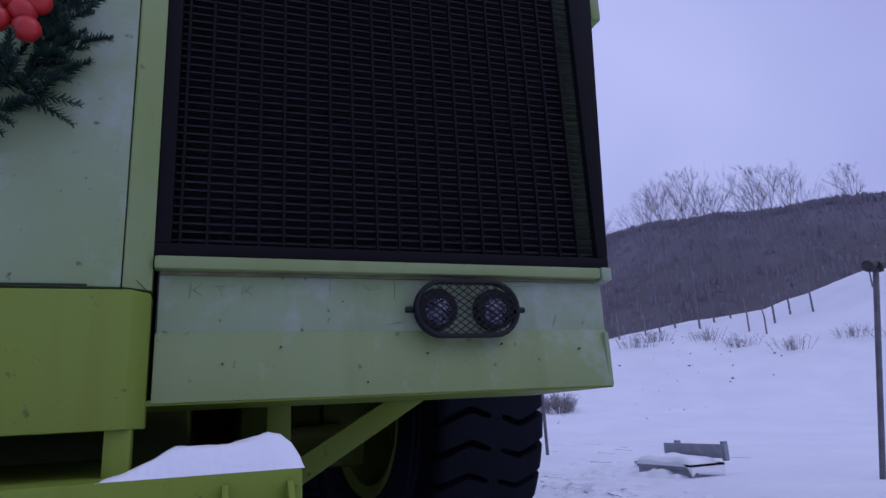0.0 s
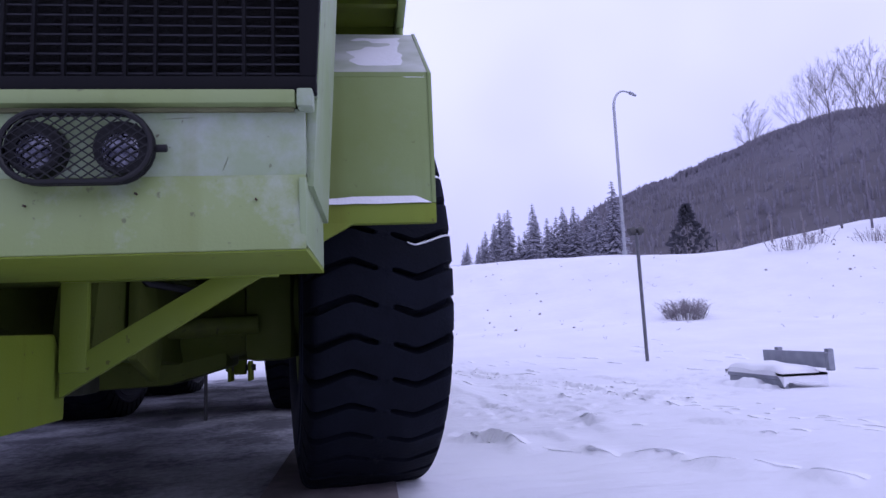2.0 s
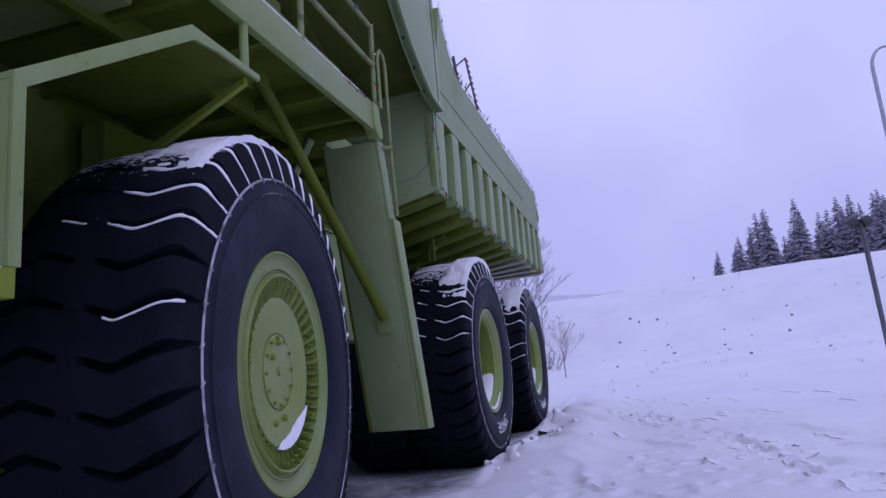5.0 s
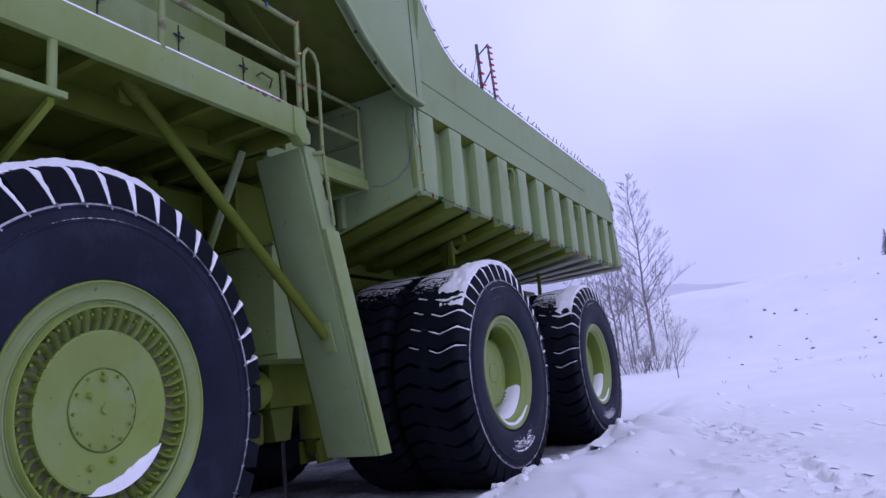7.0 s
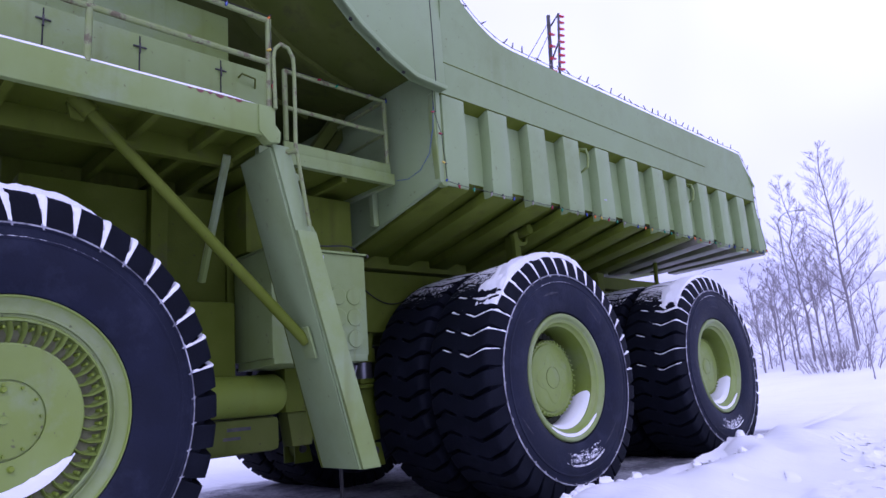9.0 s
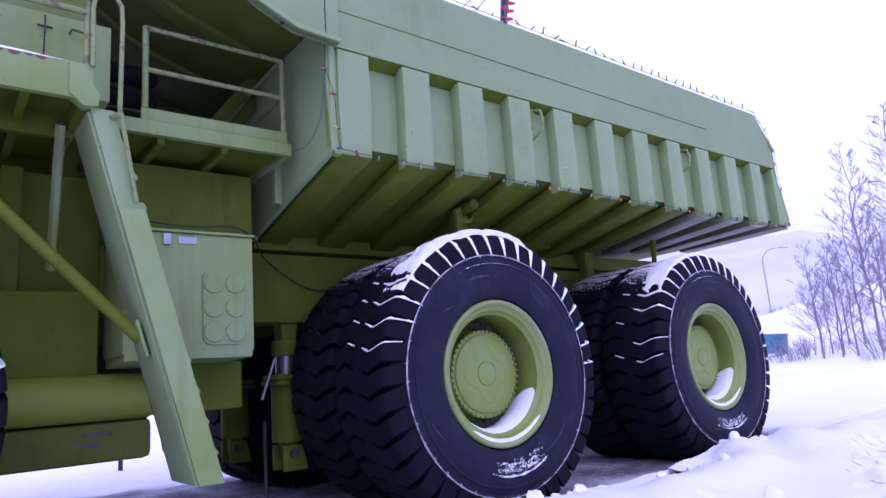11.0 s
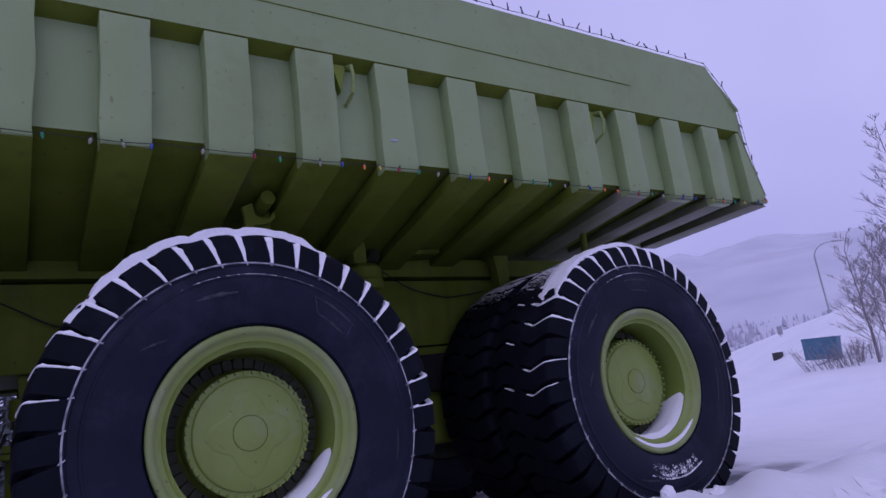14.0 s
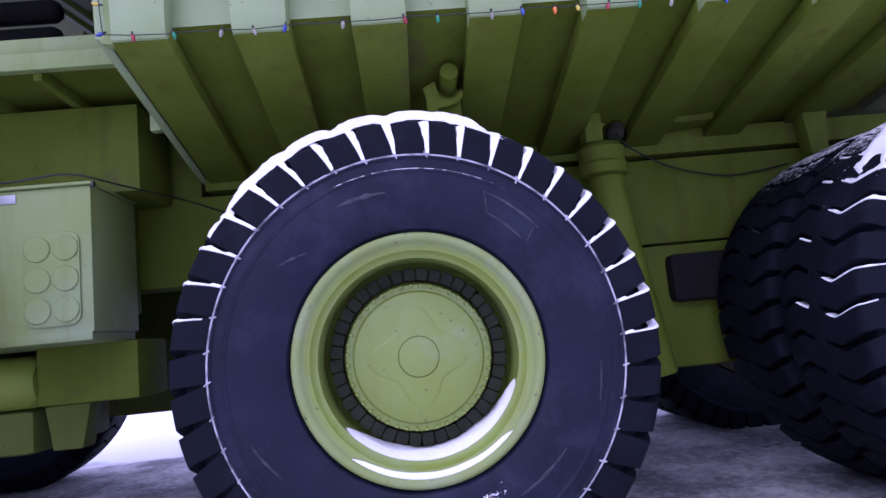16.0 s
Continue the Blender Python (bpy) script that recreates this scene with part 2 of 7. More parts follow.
haze_fac = n.new("ShaderNodeMapRange")
haze_fac.inputs["From Min"].default_value, haze_fac.inputs["From Max"].default_value = 70.0, 135.0
l.new(haze_sum.outputs[0], haze_fac.inputs["Value"])
haze_mix = n.new("ShaderNodeMix")
haze_mix.data_type = "RGBA"
l.new(haze_fac.outputs[0], haze_mix.inputs[0])
l.new(n["Principled BSDF"].inputs["Base Color"].links[0].from_socket, haze_mix.inputs[6])
haze_mix.inputs[7].default_value = (0.20, 0.195, 0.24, 1)
l.new(haze_mix.outputs[2], n["Principled BSDF"].inputs["Base Color"])
blue_paint = material("faded_blue_paint", (0.06, 0.15, 0.24), (0.09, 0.20, 0.28), rough=0.5, scale=3, bump=0.1)
wire_black = material("black_cable", (0.01, 0.01, 0.012), rough=0.6, bump=0)
rail_paint = material("chipped_railing_paint", (0.182, 0.232, 0.065), (0.218, 0.262, 0.115), rough=0.5, scale=9, fine=60, bump=0.1, third=(0.115, 0.098, 0.045), third_scale=9, third_mix=(0.53, 0.62))
red_paint = material("red_primer_patch", (0.17, 0.045, 0.04), (0.11, 0.05, 0.04), rough=0.6, scale=14, bump=0.2)


post_grey = material("weathered_grey_post", (0.10, 0.10, 0.115), (0.15, 0.148, 0.16), rough=0.6, scale=4, bump=0.1)
# dark clamp steel; also lends hidden wheels the shade they stand in
dark_clamp = material("grimy_and_shaded_steel", (0.026, 0.03, 0.016), (0.045, 0.047, 0.028), rough=0.75, scale=4, bump=0.2)


# grime line under the top bar; also the painted shade between hub wedges
grime_and_shade = material("brown_grime_and_gap_shade", (0.10, 0.10, 0.045), (0.17, 0.18, 0.085), rough=0.8, scale=7, bump=0.2)
scratch_pale = material("faint_scratch", (0.15, 0.175, 0.085), (0.20, 0.225, 0.135), rough=0.8, scale=30, bump=0.1)
scratch_dark = material("rusty_scratch", (0.035, 0.03, 0.018), (0.08, 0.05, 0.025), rough=0.8, scale=30, bump=0.2)


# ---- mesh tools ----
def box(bm, lo, hi):
    v = [bm.verts.new((x, y, z)) for x in (lo[0], hi[0]) for y in (lo[1], hi[1]) for z in (lo[2], hi[2])]
    for f in ((0, 1, 3, 2), (4, 6, 7, 5), (0, 4, 5, 1), (2, 3, 7, 6), (0, 2, 6, 4), (1, 5, 7, 3)):
        bm.faces.new([v[i] for i in f])
    return bm


def prism(bm, pts, axis, lo, hi):
    """A flat outline, pushed along an axis: (y, z) along x, (x, z) along y, (x, y) along z."""
    def at(p, h):
        return {"x": (h, p[0], p[1]), "y": (p[0], h, p[1]), "z": (p[0], p[1], h)}[axis]
    a = [bm.verts.new(at(p, lo)) for p in pts]
    b = [bm.verts.new(at(p, hi)) for p in pts]
    bm.faces.new(a)
    bm.faces.new(b[::-1])
    for i in range(len(pts)):
        j = (i + 1) % len(pts)
        bm.faces.new((a[i], b[i], b[j], a[j]))
    return bm


def tube(bm, pts, r, n=10, taper=None):
    """A round bar along a line of points."""
    pts = [Vector(p) for p in pts]
    rings, side = [], None
    for i, p in enumerate(pts):
        way = (pts[min(i + 1, len(pts) - 1)] - pts[max(i - 1, 0)]).normalized()
        if side is None or abs(side.dot(way)) > 0.95:
            side = way.orthogonal().normalized()
        side = (side - way * side.dot(way)).normalized()
        other = way.cross(side)
        rad = r if taper is None else r + (taper - r) * i / (len(pts) - 1)
        rings.append([bm.verts.new(p + rad * (math.cos(2 * math.pi * k / n) * side + math.sin(2 * math.pi * k / n) * other)) for k in range(n)])
    for a, b in zip(rings, rings[1:]):
        for k in range(n):
            bm.faces.new((a[k], a[(k + 1) % n], b[(k + 1) % n], b[k]))
    bm.faces.new(rings[0][::-1])
    bm.faces.new(rings[-1])
    return bm


def lathe(bm, prof, n=64, close=False):
    """A profile of (x, radius) turned round the x axis."""
    rings = [[bm.verts.new((x, r * math.cos(2 * math.pi * k / n), r * math.sin(2 * math.pi * k / n))) for k in range(n)] for x, r in prof]
    pairs = list(zip(rings, rings[1:])) + ([(rings[-1], rings[0])] if close else [])
    for a, b in pairs:
        for k in range(n):
            bm.faces.new((a[k], a[(k + 1) % n], b[(k + 1) % n], b[k]))
    if not close:
        bm.faces.new(rings[0][::-1])
        bm.faces.new(rings[-1])
    return bm


def blob(bm, lo, hi, n=14, ragged=0.25, lift=0.0):
    """A low heap with an uneven edge and top."""
    cx, cy = (lo[0] + hi[0]) / 2, (lo[1] + hi[1]) / 2
    rx, ry = (hi[0] - lo[0]) / 2, (hi[1] - lo[1]) / 2
    rings = []
    for i in range(n + 1):
        f = i / n
        ring = []
        for k in range(4 * n):
            a = 2 * math.pi * k / (4 * n)
            c, s = math.cos(a), math.sin(a)
            q = 1 / (abs(c) ** 4 + abs(s) ** 4) ** 0.25
            w = 1 + ragged * (noise.noise(Vector((c * 2 + cx, s * 2 + cy, lo[2]))) - 0.1)
            w = min(w, 1.0)
            x, y = cx + rx * f * q * c * w, cy + ry * f * q * s * w
            top = (1 - f ** 3) * (0.75 + 0.5 * noise.noise(Vector((x * 3.1, y * 3.1, lift))) + lift * (x - cx) / rx)
            ring.append(bm.verts.new((x, y, lo[2] + (hi[2] - lo[2]) * max(0.0, top))))
        rings.append(ring)
    for a, b in zip(rings, rings[1:]):
        for k in range(4 * n):
            bm.faces.new((a[k], b[k], b[(k + 1) % (4 * n)], a[(k + 1) % (4 * n)]))
    bm.faces.new(rings[-1][::-1])
    bmesh.ops.remove_doubles(bm, verts=bm.verts, dist=0.0005)
    return bm


def mesh_of(name, bm, mat, bevel=0.0, smooth=True, crease=38):
    bmesh.ops.recalc_face_normals(bm, faces=bm.faces)
    if bevel:
        edges = [e for e in bm.edges if len(e.link_faces) == 2 and e.calc_face_angle(0) > radians(40)]
        bmesh.ops.bevel(bm, geom=edges, offset=bevel, segments=2, affect="EDGES", profile=0.6)
    for f in bm.faces:
        f.smooth = smooth
    if smooth:
        for e in bm.edges:
            if len(e.link_faces) == 2 and e.calc_face_angle(0) > radians(crease):
                e.smooth = False
    me = bpy.data.meshes.new(name)
    bm.to_mesh(me)
    bm.free()
    me.materials.append(mat)
    return me


def part(name, bm, mat, parent, label="", bevel=0.0, smooth=True):
    ob = new(name, mesh_of(name, bm, mat, bevel, smooth))
    ob.parent = parent
    return tagged(ob, label)


def thing(name, bm, mat, label, category, group="", kind="", bevel=0.0, smooth=True):
    return tagged(new(name, mesh_of(name, bm, mat, bevel, smooth)), label, category, group, kind)


def holder(name, at, label, category, group=""):
    ob = new(name)
    ob.location = at
    return tagged(ob, label, category, group)


def placed(name, me, parent, m, label=""):
    ob = new(name, me)
    ob.parent, ob.matrix_basis = parent, m
    return tagged(ob, label)


B = bmesh.new


# ---- ground ----
def smooth(a, b, v):
    f = min(1, max(0, (v - a) / (b - a)))
    return f * f * (3 - 2 * f)


def height(x, y):
    """The lie of the snow: flat round the truck, a bank beyond, drifts beside the wheels."""
    s = x * 0.342 + y * 0.94 - 0.25 * max(0.0, -x)
    up = 0.2 * smooth(13, 22, s) + 1.0 * smooth(20, 36, s) + 5.6 * smooth(35, 53, s) + 0.6 * smooth(53, 70, s)
    up *= 0.35 + 0.65 * smooth(-60, 6, x)
    up *= 1 - 0.6 * smooth(80, 240, s)
    right = smooth(16, 60, x - 0.35 * y) * 7.0
    up = max(up, right)
    if x > 20 and y > 10:
        reach, bearing = math.hypot(x - 1, y + 3), math.degrees(math.atan2(x - 1, y + 3))
        up += float(np.interp(bearing, (31, 35, 40, 46, 50, 55, 65), (0.0, 1.6, 2.9, 3.4, 5.0, 7.0, 9.0))) * smooth(57, 76, reach) * (1 - smooth(90, 150, reach))
    d = 0.0
    if 3.3 < x < 9 and 6 < y < 24:
        side = math.exp(-((x - 4.75) / 0.75) ** 2) if x > 3.9 else math.exp(-((3.9 - x) / 0.25) ** 2) * 0.55
        d = (0.10 + 0.22 * smooth(8.5, 10.5, y) * (1 - 0.5 * smooth(17.3, 20, y))) * side * smooth(7, 9.5, y)
        d *= 0.85 + 0.5 * noise.noise(Vector((x * 1.3, y * 1.1, 3)))
        d += 0.16 * math.exp(-((x - 4.25) / 0.3) ** 2 - ((y - 10.7) / 0.55) ** 2) + 0.2 * math.exp(-((x - 4.2) / 0.28) ** 2 - ((y - 15.5) / 0.6) ** 2) + 0.12 * math.exp(-((x - 4.3) / 0.3) ** 2 - ((y - 17.0) / 0.5) ** 2)
    far = smooth(8, 40, math.hypot(x - 4, y - 6))
    rough = 0.035 * noise.noise(Vector((x * 0.5, y * 0.5, 0))) + 0.016 * noise.noise(Vector((x * 1.9, y * 1.1, 1))) + 0.006 * noise.noise(Vector((x * 6, y * 4, 2)))
    return up + d + rough + dents(x, y) + far * 0.35 * noise.noise(Vector((x * 0.09, y * 0.09, 7)))


STEPS = {}


def tread_path(points, stride, seed, depth=0.05):
    """Footprints along a line, left and right by turns."""
    rng = random.Random(seed)
    side = 1
    for (xa, ya), (xb, yb) in zip(points, points[1:]):
        far = math.hypot(xb - xa, yb - ya)
        ux, uy = (xb - xa) / far, (yb - ya) / far
        d = 0.0
        while d < far:
            x, y = xa + ux * d - uy * 0.14 * side + rng.uniform(-0.06, 0.06), ya + uy * d + ux * 0.14 * side + rng.uniform(-0.06, 0.06)
            for i in (-1, 0, 1):
                for j in (-1, 0, 1):
                    STEPS.setdefault((math.floor(x) + i, math.floor(y) + j), []).append((x, y, ux, uy, depth * rng.uniform(1.1, 2.0)))
            side = -side
            d += stride * rng.uniform(0.8, 1.2)


tread_path([(5.9, 6.0), (7.0, 8.5), (9.2, 12.5), (12.5, 15.5)], 0.55, 2, 0.04)
tread_path([(5.4, 7.0), (6.9, 9.5), (8.0, 13.0), (8.6, 16.0)], 0.6, 3, 0.04)
tread_path([(4.6, 6.2), (5.4, 7.4), (6.6, 8.2), (8.6, 8.6), (11.0, 9.4)], 0.42, 4, 0.04)
tread_path([(5.0, 7.8), (6.0, 9.4), (7.6, 10.9), (10.0, 11.8), (13.0, 12.2)], 0.36, 5, 0.045)
tread_path([(9.5, 9.8), (10.8, 12.8), (13.5, 14.2), (15.5, 14.8)], 0.4, 6, 0.045)
tread_path([(6.2, 10.0), (6.5, 13.0), (6.6, 17.0), (6.2, 21.0)], 0.5, 7)


# low broken edges in the wind crust: two ends, height
CRUST = ((4.9, 10.4, 5.7, 8.0, 0.035), (6.2, 7.0, 6.6, 6.2, 0.05), (4.4, 5.8, 5.1, 4.7, 0.045), (5.4, 4.6, 5.8, 4.2, 0.04), (5.85, 4.15, 6.4, 3.7, 0.05), (6.35, 3.65, 6.8, 3.1, 0.05),
         (6.85, 2.85, 7.2, 2.5, 0.05), (5.2, 6.0, 5.7, 5.1, 0.04), (7.5, 6.2, 8.4, 5.4, 0.05), (8.2, 9.9, 9.2, 8.8, 0.05), (6.0, 13.0, 7.0, 11.4, 0.05), (5.6, 16.5, 6.6, 14.6, 0.05), (6.2, 17.3, 7.3, 14.6, 0.04), (7.6, 12.9, 8.1, 10.6, 0.045), (8.1, 10.4, 8.05, 8.2, 0.04), (6.25, 6.75, 6.55, 6.2, 0.035), (4.3, 5.9, 4.95, 5.0, 0.05), (8.6, 14.0, 9.6, 12.2, 0.04), (9.0, 11.8, 9.8, 10.2, 0.04), (4.40, 5.40, 4.89, 4.56, 0.025), (6.12, 6.26, 6.39, 5.59, 0.025), (6.10, 3.43, 6.78, 3.06, 0.03), (7.6, 5.22, 8.3, 4.66, 0.025))
tread_path([(5.6, 18.0), (7.2, 14.2), (8.1, 11.0), (8.3, 8.1)], 0.34, 11, 0.06)
tread_path([(4.7, 9.0), (5.5, 8.5), (6.4, 7.7), (7.4, 7.2)], 0.33, 12, 0.055)


def dents(x, y):
    d = 0.0
    if 3.5 < x < 10 and 2 < y < 18:
        for xa, ya, xb, yb, tall in CRUST:
            far = math.hypot(xb - xa, yb - ya)
            ux, uy = (xb - xa) / far, (yb - ya) / far
            f, side = (x - xa) * ux + (y - ya) * uy, (y - ya) * ux - (x - xa) * uy
            if 0 < f < far and -0.1 < side < 1.2:
                side += 0.09 * math.sin(f * 5 + xa * 9)
                d += 1.7 * tall * math.sin(math.pi * f / far) ** 0.6 * smooth(-0.03, 0.03, side) * math.exp(-max(0.0, side) / 0.35)
    for px, py, ux, uy, deep in STEPS.get((math.floor(x), math.floor(y)), ()):
        a, b = (x - px) * ux + (y - py) * uy, (y - py) * ux - (x - px) * uy
        q = (a / 0.17) ** 2 + (b / 0.085) ** 2
        if q < 4:
            d += -deep * math.exp(-q * q) + deep * 0.35 * math.exp(-((math.sqrt(q) - 1.35) / 0.3) ** 2)
    return d


def graded(lo, hi, mid, fine, grow):
    """Steps that are fine round the middle and widen outwards."""
    out, v, h = [mid], mid, fine
    while v < hi:
        h = fine if abs(v - mid) < 9 else h * grow
        v += h
        out.append(min(v, hi))
    v, h = mid, fine
    while v > lo:
        h = fine if abs(v - mid) < 9 else h * grow
        v -= h
        out.insert(0, max(v, lo))
    return out


gx, gy = graded(-2600, 2600, 6.5, 0.075, 1.10), graded(-2600, 2600, 7.5, 0.075, 1.09)
verts = [(x, y, height(x, y)) for y in gy for x in gx]
w = len(gx)
faces = [(j * w + i, j * w + i + 1, (j + 1) * w + i + 1, (j + 1) * w + i) for j in range(len(gy) - 1) for i in range(w - 1)]
ground_mesh = bpy.data.meshes.new("ground")
ground_mesh.from_pydata(verts, [], faces)
for f in ground_mesh.polygons:
    f.use_smooth = True
ground = tagged(new("ground", ground_mesh), "snow-covered ground rising to a bank, bare under the truck", "ground", kind="structure")

gm = material("snow_field", (0.745, 0.745, 0.785), (0.80, 0.80, 0.83), rough=0.9, scale=0.4, fine=7, bump=0.5, spec=0.15)
n, l = gm.node_tree.nodes, gm.node_tree.links
bsdf = n["Principled BSDF"]
geo = n.new("ShaderNodeNewGeometry")
sep = n.new("ShaderNodeSeparateXYZ")
l.new(geo.outputs["Position"], sep.inputs[0])
rag = n.new("ShaderNodeTexNoise")
rag.inputs["Scale"].default_value, rag.inputs["Detail"].default_value = 1.3, 8.0
l.new(geo.outputs["Position"], rag.inputs["Vector"])


def math_node(op, a, b):
    m = n.new("ShaderNodeMath")
    m.operation = op
    for k, v in enumerate((a, b)):
        if isinstance(v, (int, float)):
            m.inputs[k].default_value = v
        else:
            l.new(v, m.inputs[k])
    return m.outputs[0]


def fade(v, a, b):
    m = n.new("ShaderNodeMapRange")
    m.interpolation_type = "SMOOTHSTEP"
    m.inputs["From Min"].default_value, m.inputs["From Max"].default_value = a, b
    l.new(v, m.inputs["Value"])
    return m.outputs[0]


wob = math_node("MULTIPLY", math_node("SUBTRACT", rag.outputs["Fac"], 0.5), 2.2)
# bare soil; its shift to the far side also paints the shade there
ax = math_node("ADD", math_node("ABSOLUTE", math_node("ADD", sep.outputs["X"], 0.6), 0), wob)
ay = math_node("ADD", math_node("ABSOLUTE", math_node("SUBTRACT", sep.outputs["Y"], 9.6), 0), wob)
bare = math_node("MULTIPLY", fade(ax, 4.6, 3.6), fade(ay, 10.6, 9.2))
dust = n.new("ShaderNodeTexNoise")
dust.inputs["Scale"].default_value, dust.inputs["Detail"].default_value = 0.9, 10.0
l.new(geo.outputs["Position"], dust.inputs["Vector"])
soil = n.new("ShaderNodeValToRGB")
soil.color_ramp.elements[0].position, soil.color_ramp.elements[1].position = 0.38, 0.72
soil.color_ramp.elements[0].color = (0.15, 0.15, 0.17, 1)
soil.color_ramp.elements[1].color = (0.56, 0.56, 0.60, 1)
grit = n.new("ShaderNodeTexNoise")
grit.inputs["Scale"].default_value, grit.inputs["Detail"].default_value, grit.inputs["Roughness"].default_value = 9.0, 8.0, 0.72
l.new(geo.outputs["Position"], grit.inputs["Vector"])
l.new(math_node("ADD", math_node("ADD", dust.outputs["Fac"], math_node("MULTIPLY", math_node("MULTIPLY", fade(sep.outputs["X"], 0.6, 2.4), fade(sep.outputs["Y"], 7.0, 4.5)), 0.12)), math_node("MULTIPLY", math_node("SUBTRACT", grit.outputs["Fac"], 0.5), 0.75)), soil.inputs[0])
blend = n.new("ShaderNodeMix")
blend.data_type = "RGBA"
was = bsdf.inputs["Base Color"].links[0].from_socket
l.new(bare, blend.inputs[0])
l.new(was, blend.inputs[6])
l.new(soil.outputs[0], blend.inputs[7])
l.new(blend.outputs[2], bsdf.inputs["Base Color"])
ripple = n.new("ShaderNodeMapping")
ripple.inputs["Scale"].default_value, ripple.inputs["Rotation"].default_value = (0.7, 2.6, 1.0), (0, 0, radians(24))
l.new(geo.outputs["Position"], ripple.inputs["Vector"])
wind = n.new("ShaderNodeTexNoise")
wind.inputs["Scale"].default_value, wind.inputs["Detail"].default_value, wind.inputs["Roughness"].default_value = 1.0, 5.0, 0.55
l.new(ripple.outputs[0], wind.inputs["Vector"])
crust = n.new("ShaderNodeBump")
crust.inputs["Strength"].default_value, crust.inputs["Distance"].default_value = 0.55, 0.16
l.new(wind.outputs["Fac"], crust.inputs["Height"])
l.new(math_node("MULTIPLY", math_node("SUBTRACT", 1.0, bare), 0.55), crust.inputs["Strength"])
grain = bsdf.inputs["Normal"].links[0].from_node
l.new(crust.outputs[0], grain.inputs["Normal"])
ground_mesh.materials.append(gm)

# ---- truck ----
truck = holder("mining_truck", (0, 0, 0), "huge light-green six-wheeled mining dump truck parked in snow", "truck")


# from the sidewall line over the shoulder to the crown: x, radius, groove floor (x, radius), shift round the tyre and width in lugs
SHOULDER = ((0.590, 1.497, 0, 0, 0.0, 0.09), (0.582, 1.56, -0.02, -0.01, 0.03, 0.12), (0.567, 1.65, -0.05, -0.03, 0.08, 0.19), (0.548, 1.735, -0.04, -0.09, 0.13, 0.26),
            (0.505, 1.776, -0.01, -0.115, 0.17, 0.27), (0.43, 1.788, 0, -0.12, 0.27, 0.24), (0.33, 1.794, 0, -0.12, 0.41, 0.22), (0.245, 1.798, 0, -0.12, 0.49, 0.21),
            (0.16, 1.80, 0, -0.115, 0.39, 0.20), (0.085, 1.80, 0, -0.10, 0.30, 0.17), (0.055, 1.80, 0, 0, 0.28, 0.11), (0.0, 1.80, 0, 0, 0.28, 0.10))


def curve_through(rows, fine):
    """Rows of numbers, joined by a smooth curve."""
    rows = [np.array(r, float) for r in rows]
    out = []
    for i in range(len(rows) - 1):
        a, b, c, d = rows[max(0, i - 1)], rows[i], rows[i + 1], rows[min(len(rows) - 1, i + 2)]
        for k in range(fine):
            t = k / fine
            out.append(0.5 * (2 * b + (c - a) * t + (2 * a - 5 * b + 4 * c - d) * t * t + (3 * b - a - 3 * c + d) * t ** 3))
    return [tuple(float(v) for v in r) for r in out + [rows[-1]]]


TREAD = curve_through(SHOULDER, 3)
LUGS, HALFWAY = 40, 0.5


def tyre(bm):
    for side, shift in ((1, 0.0), (-1, HALFWAY)):
        rings = []
        for x, r, dx, dr, skew, wide in TREAD:
            ring = []
            for k in range(LUGS):
                for u, g in ((-0.5 * wide, 0), (-0.34 * wide, 1), (0.34 * wide, 1), (0.5 * wide, 0), (0.5 * wide + 0.33 * (1 - wide), 0), (0.5 * wide + 0.67 * (1 - wide), 0)):
                    a = 2 * math.pi * (k + u + shift + side * skew) / LUGS
                    rr, xx = r + g * dr, side * (x + g * dx)
                    ring.append(bm.verts.new((xx, rr * math.cos(a), rr * math.sin(a))))
            rings.append(ring)
        n = len(rings[0])
        for a, b in zip(rings, rings[1:]):
            for k in range(n):
                bm.faces.new((a[k], a[(k + 1) % n], b[(k + 1) % n], b[k]))
        lathe(bm, [(side * x, r) for x, r in ((0.56, 1.50), (0.585, 1.497), (0.596, 1.487), (0.596, 1.468), (0.585, 1.455), (0.592, 1.40), (0.594, 1.385), (0.605, 1.378), (0.605, 1.36), (0.600, 1.352), (0.612, 1.22), (0.60, 1.10), (0.575, 1.0), (0.545, 0.945), (0.50, 0.92), (0.30, 0.90))], 96)
    return bm


def drop_caps(bm):
    """Takes away the closing discs that a tyre does not have."""
    bmesh.ops.delete(bm, geom=[f for f in bm.faces if len(f.verts) > 8], context="FACES_ONLY")
    return bm


tyre_mesh = mesh_of("tyre", drop_caps(tyre(B())), rubber, crease=30)
tyre_mesh.materials.append(rubber_tread)
for f in tyre_mesh.polygons:
    if math.hypot(f.center.y, f.center.z) > 1.5:
        f.material_index = 1
RIM = [(-0.52, 0.93), (-0.55, 0.90), (-0.50, 0.80), (-0.42, 0.74), (0.42, 0.74), (0.44, 0.77), (0.485, 0.79), (0.495, 0.825), (0.52, 0.845), (0.545, 0.86), (0.552, 0.89), (0.545, 0.908), (0.525, 0.918), (0.49, 0.915), (0.40, 0.80), (-0.40, 0.80)]
rim_rear = mesh_of("wheel", lathe(B(), RIM, 80, close=True), paint_rim, crease=50)


def bleach_flange(me):
    """The outer flange of a rim has weathered paler than the barrel."""
    me.materials.append(paint_flange)
    for f in me.polygons:
        if f.center.x > 0.50 and math.hypot(f.center.y, f.center.z) > 0.80:
            f.material_index = 1


bleach_flange(rim_rear)
# hidden rims and discs coloured dark in place of the shade there
rim_hidden = mesh_of("wheel", lathe(B(), RIM, 48, close=True), dark_clamp, crease=50)
